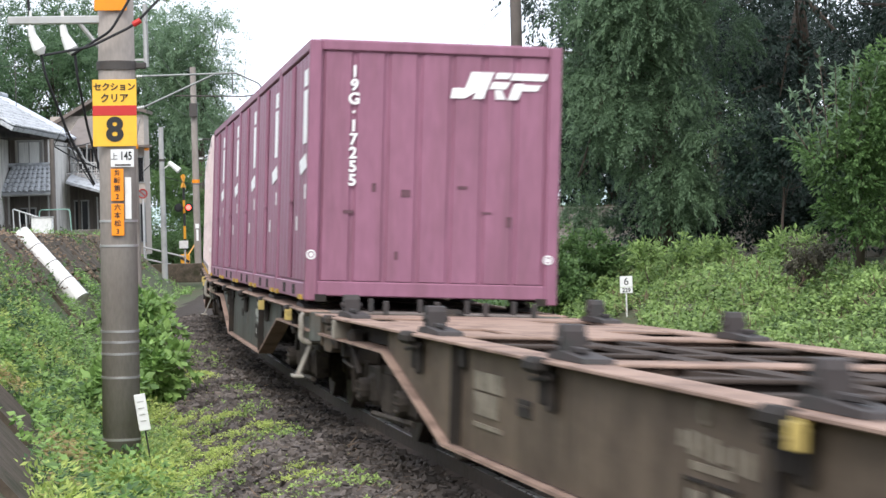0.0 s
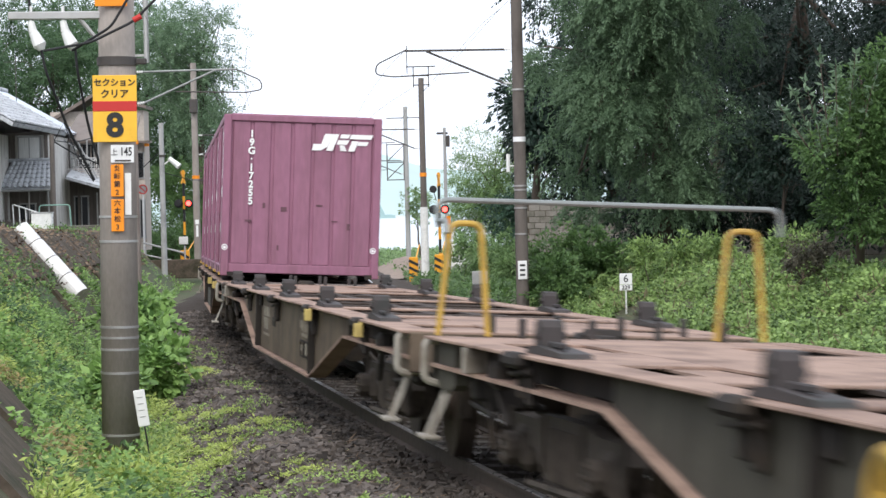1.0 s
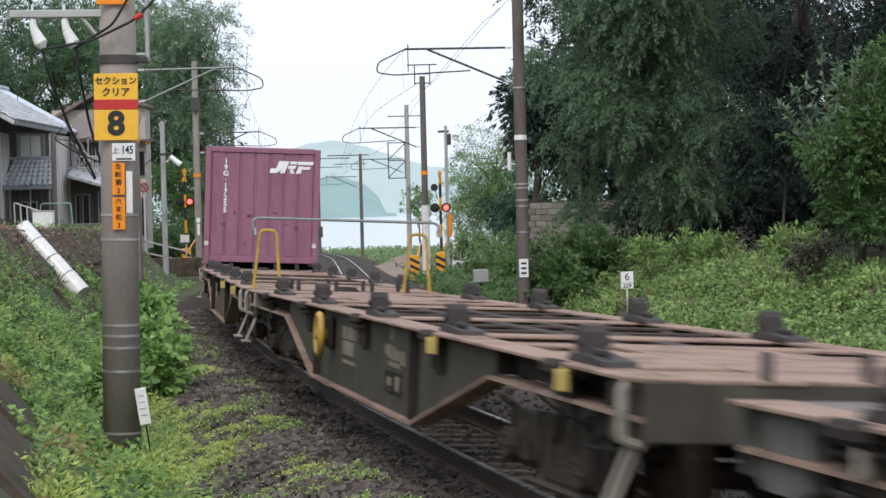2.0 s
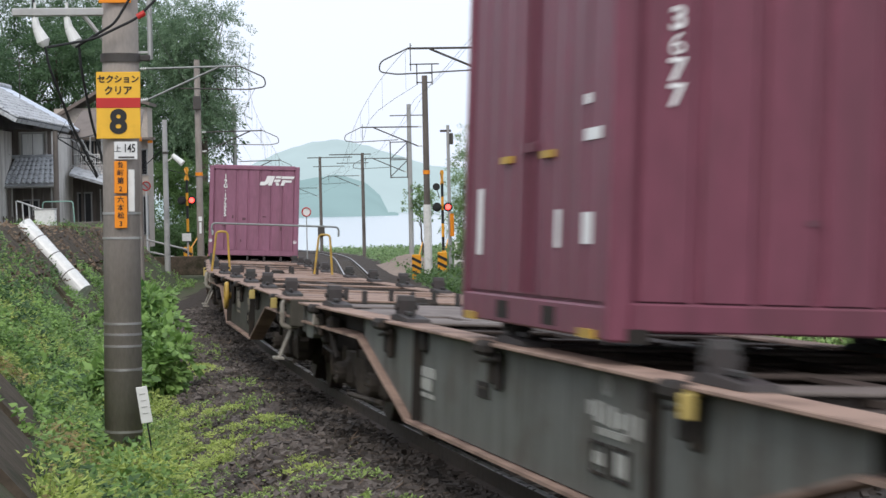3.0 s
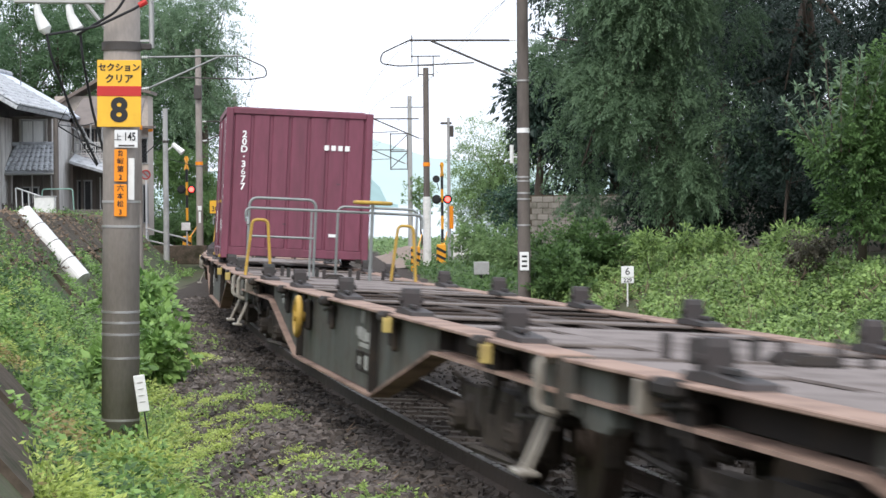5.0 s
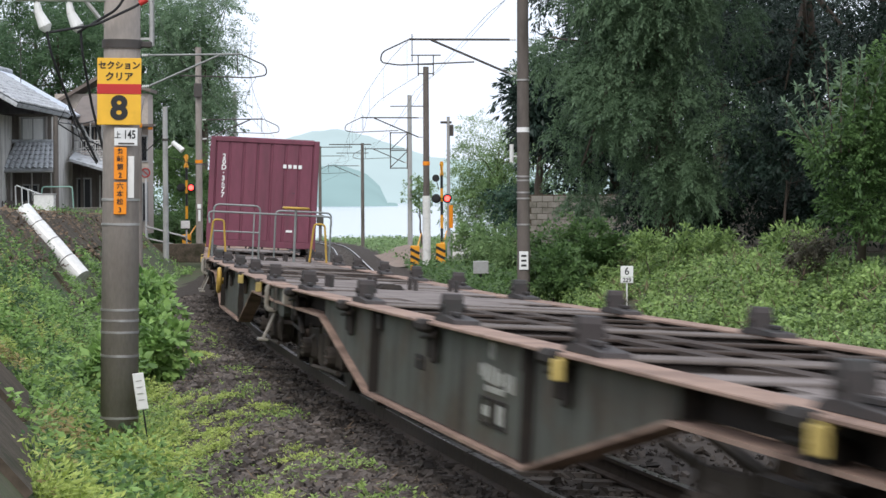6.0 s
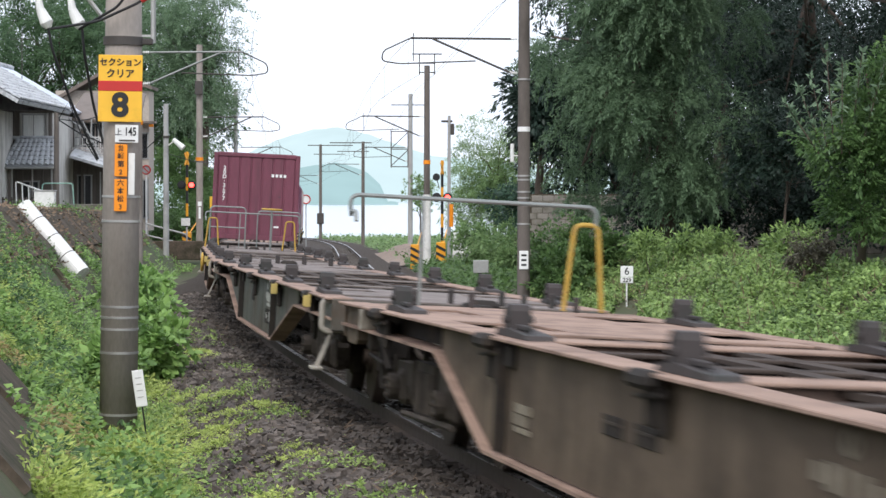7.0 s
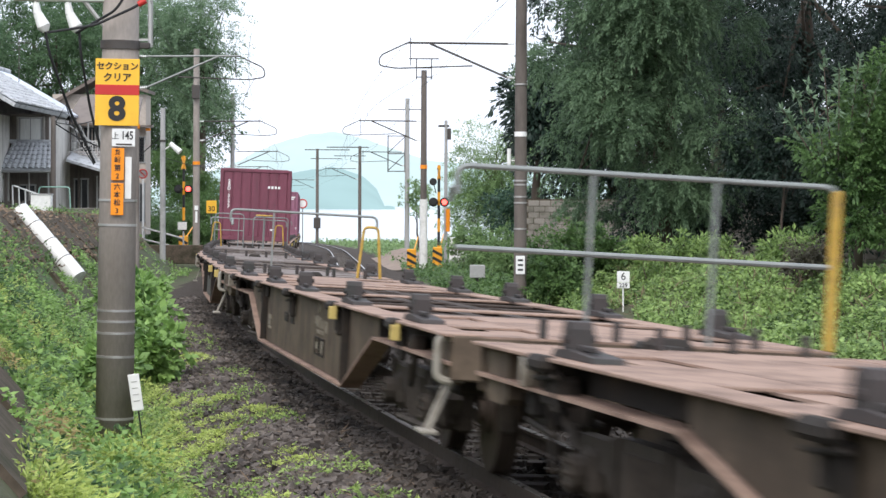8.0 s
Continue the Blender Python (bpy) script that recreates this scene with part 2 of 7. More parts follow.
# ---- mesh helpers ----
class Shape:
    """Collects faces for one mesh."""

    def __init__(self):
        self.v, self.f = [], []

    def add(self, verts, faces):
        k = len(self.v)
        self.v += [tuple(p) for p in verts]
        self.f += [tuple(i + k for i in q) for q in faces]
        return self

    def box(self, c, size, m=None, bevel=0.0):
        hx, hy, hz = (a / 2 for a in size)
        if bevel <= 0:
            vs = [Vector((x, y, z)) for x in (-hx, hx) for y in (-hy, hy) for z in (-hz, hz)]
            fs = [(0, 1, 3, 2), (4, 6, 7, 5), (0, 4, 5, 1), (2, 3, 7, 6), (0, 2, 6, 4), (1, 5, 7, 3)]
        else:
            b = min(bevel, hx * 0.9, hy * 0.9, hz * 0.9)
            bm = bmesh.new()
            bmesh.ops.create_cube(bm, size=1.0)
            for q in bm.verts:
                q.co = Vector((q.co.x * hx * 2, q.co.y * hy * 2, q.co.z * hz * 2))
            bmesh.ops.bevel(bm, geom=bm.edges[:], offset=b, segments=1, affect="EDGES")
            bm.verts.index_update()
            vs = [q.co.copy() for q in bm.verts]
            fs = [tuple(q.index for q in face.verts) for face in bm.faces]
            bm.free()
        m = m or Matrix.Identity(4)
        return self.add([Vector(c) + (m.to_3x3() @ q) for q in vs], fs)

    def prism(self, outline, lo, hi, axis="x"):
        """A flat outline pulled along an axis."""
        n = len(outline)
        put = {"x": lambda a, b, t: (t, a, b), "y": lambda a, b, t: (a, t, b), "z": lambda a, b, t: (a, b, t)}[axis]
        vs = [put(a, b, lo) for a, b in outline] + [put(a, b, hi) for a, b in outline]
        fs = [tuple(range(n))[::-1], tuple(range(n, 2 * n))] + [(i, (i + 1) % n, n + (i + 1) % n, n + i) for i in range(n)]
        return self.add(vs, fs)

    def rod(self, a, b, r0, r1=None, n=10):
        a, b = Vector(a), Vector(b)
        r1 = r0 if r1 is None else r1
        q = (b - a).to_track_quat("Z", "Y").to_matrix()
        vs = []
        for p, r in ((a, r0), (b, r1)):
            vs += [p + q @ Vector((r * math.cos(2 * math.pi * i / n), r * math.sin(2 * math.pi * i / n), 0)) for i in range(n)]
        fs = [(i, (i + 1) % n, n + (i + 1) % n, n + i) for i in range(n)] + [tuple(range(n))[::-1], tuple(range(n, 2 * n))]
        return self.add(vs, fs)

    def tube(self, pts, r, n=8):
        """A round tube along points."""
        pts = [Vector(p) for p in pts]
        vs, side = [], None
        for i, p in enumerate(pts):
            d = (pts[min(i + 1, len(pts) - 1)] - pts[max(i - 1, 0)]).normalized()
            if side is None:
                side = d.orthogonal().normalized()
            side = (side - d * side.dot(d)).normalized()
            up = d.cross(side)
            rr = r[i] if isinstance(r, (list, tuple)) else r
            vs += [p + side * rr * math.cos(2 * math.pi * j / n) + up * rr * math.sin(2 * math.pi * j / n) for j in range(n)]
        fs = [(i * n + j, i * n + (j + 1) % n, (i + 1) * n + (j + 1) % n, (i + 1) * n + j) for i in range(len(pts) - 1) for j in range(n)]
        fs += [tuple(range(n))[::-1], tuple(range((len(pts) - 1) * n, len(pts) * n))]
        return self.add(vs, fs)

    def ring(self, c, r, thick, axis="x", n=28, k=8):
        c = Vector(c)
        e = {"x": (Vector((0, 1, 0)), Vector((0, 0, 1)), Vector((1, 0, 0))), "y": (Vector((1, 0, 0)), Vector((0, 0, 1)), Vector((0, 1, 0))),
             "z": (Vector((1, 0, 0)), Vector((0, 1, 0)), Vector((0, 0, 1)))}[axis]
        vs = []
        for i in range(n):
            a = 2 * math.pi * i / n
            d = e[0] * math.cos(a) + e[1] * math.sin(a)
            vs += [c + d * (r + thick * math.cos(2 * math.pi * j / k)) + e[2] * thick * math.sin(2 * math.pi * j / k) for j in range(k)]
        fs = [(i * k + j, i * k + (j + 1) % k, ((i + 1) % n) * k + (j + 1) % k, ((i + 1) % n) * k + j) for i in range(n) for j in range(k)]
        return self.add(vs, fs)

    def mesh(self, name, mat, smooth=False):
        me = bpy.data.meshes.new(name)
        me.from_pydata(self.v, [], self.f)
        bm = bmesh.new()
        bm.from_mesh(me)
        bmesh.ops.recalc_face_normals(bm, faces=bm.faces[:])
        bm.to_mesh(me)
        bm.free()
        me.materials.append(mat)
        if smooth:
            me.polygons.foreach_set("use_smooth", [True] * len(me.polygons))
        return me


def round_path(pts, r, n=5):
    """Points with the corners rounded."""
    pts = [Vector(p) for p in pts]
    out = [pts[0]]
    for a, b, c in zip(pts, pts[1:], pts[2:]):
        u, w = (a - b).normalized(), (c - b).normalized()
        for i in range(n + 1):
            t = i / n
            out.append((b + u * r) * (1 - t) ** 2 + b * 2 * t * (1 - t) + (b + w * r) * t * t)
    return out + [pts[-1]]


def part(name, shape, mat, parent, label="", smooth=False):
    ob = new(name, shape.mesh(name, mat, smooth) if isinstance(shape, Shape) else shape)
    ob.parent = parent
    if label:
        ob["label"] = label
    return ob


def thing(name, m, label, category, group="", kind=""):
    ob = new(name)
    ob.empty_display_size = 0.3
    ob.matrix_basis = m
    return tagged(ob, label, category, group, kind)


def letters(text, size, mat, m, parent, name="lettering", align="CENTER", space=1.0, squeeze=1.0, depth=0.002, label="", bold=0.0):
    """Writing in the built-in font as a thin raised mesh; m takes x right, y up, z out of the plate."""
    cu = bpy.data.curves.new(name, "FONT")
    bold = 0.0 if "6" in text else bold
    cu.body, cu.size, cu.align_x, cu.align_y, cu.extrude, cu.space_line, cu.offset = text, size, align, "CENTER", depth, space, bold
    tmp = new("text", cu)
    dg = bpy.context.evaluated_depsgraph_get()
    me = bpy.data.meshes.new_from_object(tmp.evaluated_get(dg))
    bpy.data.objects.remove(tmp)
    bpy.data.curves.remove(cu)
    me.transform(m @ Matrix.Diagonal((squeeze, 1, 1, 1)))
    me.materials.clear()
    me.materials.append(mat)
    me.name = name
    return part(name, me, mat, parent, label)


def facing(x, y, z, yaw=0):
    """Plate axes for something that faces the camera's side (-y)."""
    return Matrix.Translation((x, y, z)) @ Matrix.Rotation(yaw, 4, "Z") @ Matrix.Rotation(math.pi / 2, 4, "X")


# ---- ground, sea and distance ----
def smooth(a, b, v):
    t = np.clip((v - a) / (b - a), 0, 1)
    return t * t * (3 - 2 * t)


def ground_height(x, y):
    """Height of the ground: ballast bed, cess, left bank with its terrace, ivy bank on the right, fall to the sea."""
    x, y = np.asarray(x, float), np.asarray(y, float)
    yy = np.clip(y, -185, 400)
    lat = x - np.interp(yy, Y_TAB, X_TAB)
    zr = GRADE * np.clip(y, -185, 300)
    prof = np.full_like(x, -0.295)
    prof -= 0.25 * smooth(-1.45, -2.6, lat) + 0.12 * smooth(5.5, 6.3, lat)
    bank = 2.35 * np.clip((-3.35 - lat) / 2.1, 0, 1) + 0.5 * smooth(-9, -14, lat)
    road = smooth(98, 104, y) * (1 - smooth(117, 124, y))
    bank_road = 0.5 * smooth(-1.8, -2.6, lat) + 0.45 * smooth(-3, -9, lat) + 1.3 * smooth(-9, -30, lat)
    far = 1 - smooth(125, 150, y)
    prof += bank * (1 - road) * (0.25 + 0.75 * far) + bank_road * road
    ivy = 0.95 * smooth(8.0, 10.6, lat) * (1 - smooth(66, 84, y)) + 0.5 * smooth(7, 12, lat) * smooth(66, 84, y) * (1 - smooth(150, 200, y))
    prof += ivy
    hill = 16 * smooth(-24, -75, lat) * smooth(40, 90, y) * (1 - smooth(165, 215, y)) + 10 * smooth(15, 55, lat) * smooth(10, 60, y) * (1 - smooth(120, 190, y))
    prof += hill
    lean = 0.0537 - 0.034 * np.clip((yy - 60) / 60, 0, 1)
    prof -= lean * np.where(lat < -1.6, -1.6 * (1 - smooth(-1.6, -3.0, lat)), np.where(lat > 6, 6 * (1 - smooth(6, 8, lat)), lat)) * (1 - smooth(150, 200, y))
    shore = np.maximum(smooth(270, 420, y) * (1 - smooth(-20, -50, lat)) + smooth(30, 120, lat) * smooth(170, 260, y), smooth(300, 480, y))
    return zr + prof - 14 * np.clip(shore, 0, 1)


def build_ground():
    xs = np.concatenate([[-3000, -1200, -500, -250, -130], np.arange(-80, -14, 4), np.arange(-14, 14, 0.35), np.arange(14, 60, 3), [80, 130, 250, 500, 1200, 3000]])
    ys = np.concatenate([[-600, -220], np.arange(-200, -10, 10), np.arange(-10, 70, 0.7), np.arange(70, 180, 2.0), np.arange(180, 440, 10), [500, 700, 1200, 2600]])
    gx, gy = np.meshgrid(xs, ys)
    lat = gx - np.interp(np.clip(gy, -185, 400), Y_TAB, X_TAB)
    bump = np.array([noise.noise((a * 1.1, b * 0.8, 0)) * 0.09 + noise.noise((a * 3.1, b * 2.7, 5)) * 0.04 for a, b in zip(gx.ravel(), gy.ravel())]).reshape(gx.shape)
    bump *= np.where((lat > -2.2) & (lat < 6), 0.25, 1.0)
    gz = ground_height(gx, gy) + bump
    nx = len(xs)
    verts = np.stack([gx, gy, gz], -1).reshape(-1, 3)
    faces = [(j * nx + i, j * nx + i + 1, (j + 1) * nx + i + 1, (j + 1) * nx + i) for j in range(len(ys) - 1) for i in range(nx - 1)]
    me = bpy.data.meshes.new("ground")
    me.from_pydata(verts.tolist(), [], faces)
    me.materials.append(SOIL)
    me.materials.append(BALLAST)
    flat = lat.ravel()
    for p in me.polygons:
        c = sum(flat[i] for i in p.vertices) / 4
        p.material_index = 1 if -2.45 < c < 6.4 else 0
        p.use_smooth = True
    return tagged(new("ground", me), "weedy brown soil with a stony ballast bed under the tracks", "ground", kind="structure")


build_ground()

water_mat = bpy.data.materials.new("calm_sea_water")
water_mat.use_nodes = True
wb = water_mat.node_tree.nodes["Principled BSDF"]
wb.inputs["Base Color"].default_value = (0.42, 0.48, 0.5, 1)
wb.inputs["Roughness"].default_value = 0.22
wb.inputs["Specular IOR Level"].default_value = 0.9
wt = water_mat.node_tree.nodes.new("ShaderNodeTexNoise")
wt.inputs["Scale"].default_value = 0.4
wbp = water_mat.node_tree.nodes.new("ShaderNodeBump")
wbp.inputs["Strength"].default_value = 0.06
water_mat.node_tree.links.new(wt.outputs["Fac"], wbp.inputs["Height"])
water_mat.node_tree.links.new(wbp.outputs[0], wb.inputs["Normal"])
sea = Shape().add([(-3500, 260, -10), (3500, 260, -10), (3500, 4600, -10), (-3500, 4600, -10)], [(0, 1, 2, 3)])
tagged(new("water", sea.mesh("water", water_mat)), "pale calm sea reflecting a white sky", "sea", kind="structure")


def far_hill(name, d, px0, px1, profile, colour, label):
    """A far ridge over the sea; its emission colour carries the pale haze."""
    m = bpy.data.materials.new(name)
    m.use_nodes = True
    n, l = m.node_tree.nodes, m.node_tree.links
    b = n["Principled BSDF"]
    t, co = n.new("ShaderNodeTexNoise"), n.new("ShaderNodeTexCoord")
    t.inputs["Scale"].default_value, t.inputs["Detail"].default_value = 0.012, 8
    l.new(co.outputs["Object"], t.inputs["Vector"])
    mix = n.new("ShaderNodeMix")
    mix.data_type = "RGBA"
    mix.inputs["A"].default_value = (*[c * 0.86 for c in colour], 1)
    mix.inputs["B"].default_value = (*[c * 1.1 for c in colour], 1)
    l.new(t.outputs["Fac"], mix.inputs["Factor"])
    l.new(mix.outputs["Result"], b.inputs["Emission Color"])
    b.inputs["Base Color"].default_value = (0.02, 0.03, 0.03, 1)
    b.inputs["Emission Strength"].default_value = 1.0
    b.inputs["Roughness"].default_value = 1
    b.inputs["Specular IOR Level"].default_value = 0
    n_x, n_y = 90, 8
    vs, fs = [], []
    for j in range(n_y + 1):
        for i in range(n_x + 1):
            u = i / n_x
            px = px0 + (px1 - px0) * u
            top = float(np.interp(px, *zip(*profile))) + 2.2 * noise.noise((px * 0.05, d, 0)) + 1.2 * noise.noise((px * 0.2, d, 3))
            f = j / n_y
            z = EYE - 11.7 + max(0.0, (358 - top) / 4250 * d + 11.7) * math.sin(f * math.pi / 2)
            y = d + 260 * f
            vs.append(((px - 784) / 4250 * y, y, z))
    for j in range(n_y):
        for i in range(n_x):
            k = j * (n_x + 1) + i
            fs.append((k, k + 1, k + n_x + 2, k + n_x + 1))
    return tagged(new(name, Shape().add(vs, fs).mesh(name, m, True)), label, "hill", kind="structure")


far_hill("backdrop_far_hill", 3600, 250, 1250, [(250, 345), (400, 300), (470, 262), (530, 240), (590, 230), (650, 246), (760, 285), (900, 300), (1250, 340)], (0.60, 0.75, 0.80), "wooded hill across the bay with pale blue haze in its glow")
far_hill("backdrop_near_hill", 2600, 380, 700, [(380, 330), (470, 318), (540, 304), (590, 296), (640, 312), (668, 338), (682, 372), (700, 374)], (0.37, 0.54, 0.57), "wooded headland across the bay with blue-green haze in its glow")


# ---- tracks ----
def sweep(outline, lateral, s0, s1, step, up=0.0):
    sh, n, ss = Shape(), len(outline), np.arange(s0, s1 + 0.01, step)
    vs = []
    for s in ss:
        m = track_frame(float(s), cant(float(s)))
        vs += [m @ Vector((lateral + a, 0, up + b)) for a, b in outline]
    fs = [(i * n + j, i * n + (j + 1) % n, (i + 1) * n + (j + 1) % n, (i + 1) * n + j) for i in range(len(ss) - 1) for j in range(n)]
    return sh.add(vs, fs)


RAIL = [(-0.062, -0.15), (0.062, -0.15), (0.062, -0.135), (0.012, -0.12), (0.012, -0.04), (0.033, -0.03), (0.033, -0.006), (-0.033, -0.006), (-0.033, -0.03), (-0.012, -0.04), (-0.012, -0.12), (-0.062, -0.135)]
HEAD = [(-0.029, -0.0055), (0.029, -0.0055), (0.024, 0.0), (-0.024, 0.0)]
SLEEPER = Shape().prism([(-1.0, -0.33), (1.0, -0.33), (0.85, -0.2), (0.7, -0.155), (-0.7, -0.155), (-0.85, -0.2)], -0.12, 0.12, "y").mesh("sleeper", SLEEPER_MAT)


def track(centre, label):
    t = thing("railway_track", Matrix.Identity(4), label, "track", "railway tracks", "structure")
    for side in (-0.5335, 0.5335):
        part("rail", sweep(RAIL, centre + side, -190, 330, 1.5, RAIL_TOP), RAIL_STEEL, t, "rusty steel rail")
        part("rail_head", sweep(HEAD, centre + side, -190, 330, 1.5, RAIL_TOP), RAIL_HEAD, t, "polished rail head")
    s, n = 6.0, 0
    while n < 290:
        ob = new("sleeper", SLEEPER)
        ob.parent = t
        ob.matrix_basis = track_frame(s, cant(s)) @ Matrix.Translation((centre, 0, RAIL_TOP))
        s, n = s + 0.6, n + 1
    return t


track(0.0, "near railway track on concrete sleepers in brown ballast")
track(3.85, "second railway track with polished rails beside the train")


# ---- the train ----
V, T_LEN = 14.32094, 20.4
REAR = 23.382 - 0.72       # rear coupler plane of the loaded wagon at the start
SLOT = 3.76


DECK = 0.885               # top of the side beams' upper flanges


class Pattern:
    """What sets one wagon apart: belly (fore and aft: deep part's end, neck's start), locks, hole, fore marking."""

    def __init__(self, paint, label, fs, ft, rs, rt, locks, holes=(1.0,), mark=None):
        self.paint, self.label = paint, label
        self.fs, self.ft, self.rs, self.rt = fs, ft, rs, rt
        self.locks, self.holes, self.mark = locks, holes, mark


def belly_web(side, p):
    return Shape().prism([(-p.rt, 0.872), (-p.rt, 0.71), (-p.rs, 0.215), (p.fs, 0.215), (p.ft, 0.71), (p.ft, 0.872)], side * 1.15, side * 1.165, "x")


def bottom_flange(side, p):
    pts = [(-9.75, 0.71), (-p.rt, 0.70), (-p.rs, 0.205), (p.fs, 0.205), (p.ft, 0.70), (9.75, 0.71)]
    out = pts + [(a, b - 0.02) for a, b in pts[::-1]]
    return Shape().prism(out, min(side * 1.05, side * 1.225), max(side * 1.05, side * 1.225), "x")


def web_markings(b, side, p):
    """Holes, lettering bars and label frames on one side beam."""
    x = side * 1.169
    ink = PALE_INK if p.paint in (GREY_PAINT, LIGHT_GREY_PAINT) else MARKING
    # each hole is a plate on the web, coloured as its shaded inside
    for y in p.holes:
        h = part("access_hole", Shape().box((x, y, 0.575), (0.012, 0.36, 0.10), bevel=0.004), GRIME_AND_SHADE, b, "dark plate for the shaded inside of a hole in the web")
        part("hole_bar", Shape().box((x + side * 0.008, y, 0.59), (0.01, 0.3, 0.014)), BOGIE, h)
    # type lettering, seen as upright bars in two close rows
    for j in range(7):
        part("marking_bar", Shape().box((x, -1.72 - 0.155 * j, 0.655 - 0.006 * j), (0.008, (0.09, 0.12, 0.07)[j % 3], 0.105 if j % 4 else 0.07)), ink, b, "faded pale lettering bar")
    for j in range(3):
        part("marking_bar", Shape().box((x, -1.95 - 0.2 * j, 0.555), (0.008, 0.14, 0.035)), ink, b, "faded pale lettering bar")
    part("emblem", Shape().ring((x, -2.05, 0.785), 0.045, 0.012, "x", 16, 5), ink, b, "small faded ring emblem")
    for j in range(2):
        fr = Shape()
        y0 = -1.93 - 0.42 * j
        for dy in (-0.15, 0.15):
            fr.box((x, y0 + dy, 0.42), (0.02, 0.025, 0.17))
        for dz in (-0.075, 0.075):
            fr.box((x, y0, 0.42 + dz), (0.02, 0.31, 0.014))
        card = part("label_frame", fr, GRIME_AND_SHADE, b, "dark steel card frame")
        part("card", Shape().box((x, y0, 0.42), (0.01, 0.2, 0.11 if j else 0.06)), ink, card)
    if p.mark:
        y0, z0, sy, sz = p.mark
        part("marking_panel", Shape().box((x, y0, z0 + sz * 0.28), (0.008, sy, sz * 0.42)), ink, b, "faded grimy marking panel")
        part("marking_panel", Shape().box((x, y0 + 0.06, z0 - sz * 0.24), (0.008, sy * 0.86, sz * 0.5)), ink, b, "faded grimy marking panel")
        part("marking_panel", Shape().box((x, y0, z0 - sz * 0.72), (0.008, sy * 0.95, 0.028)), ink, b, "faded grimy marking panel")


def lock_meshes():
    """Container lock: rounded upright post on a long low shoe, with its hanging fittings outside the beam."""
    out = {}
    for side in (-1, 1):
        x = side * 1.08
        top = [(-0.085, 0.02), (-0.075, 0.15), (-0.05, 0.185), (0.03, 0.19), (0.07, 0.16), (0.085, 0.02)]
        body = Shape().prism([(a, DECK + b) for a, b in top], x - 0.065, x + 0.065, "x")
        body.prism([(-0.62, DECK + 0.002), (-0.60, DECK + 0.028), (-0.3, DECK + 0.04), (-0.08, DECK + 0.05), (0.14, DECK + 0.04), (0.2, DECK + 0.002)], x - 0.085, x + 0.085, "x")
        body.rod((x - 0.09, -0.02, DECK + 0.1), (x + 0.09, -0.02, DECK + 0.1), 0.022, n=8)
        body.box((x + side * 0.02, -0.3, DECK + 0.06), (0.03, 0.3, 0.03), bevel=0.006)
        hang = Shape().box((side * 1.255, 0.05, DECK - 0.035), (0.1, 0.36, 0.085), bevel=0.025).box((side * 1.2, 0.1, DECK - 0.15), (0.04, 0.1, 0.2), bevel=0.012)
        hang.box((side * 1.205, -0.12, DECK - 0.17), (0.05, 0.07, 0.22), bevel=0.015).rod((side * 1.24, -0.2, DECK - 0.09), (side * 1.24, 0.22, DECK - 0.12), 0.014, n=6)
        tag = Shape().box((side * 1.28, -0.22, DECK - 0.085), (0.072, 0.016, 0.11), bevel=0.005).box((side * 1.25, -0.14, DECK - 0.03), (0.03, 0.16, 0.02))
        out[side] = (body.mesh("container_lock", LOCK), hang.mesh("bracket", GRIME_AND_SHADE), tag.mesh("lever", TAG))
    return out


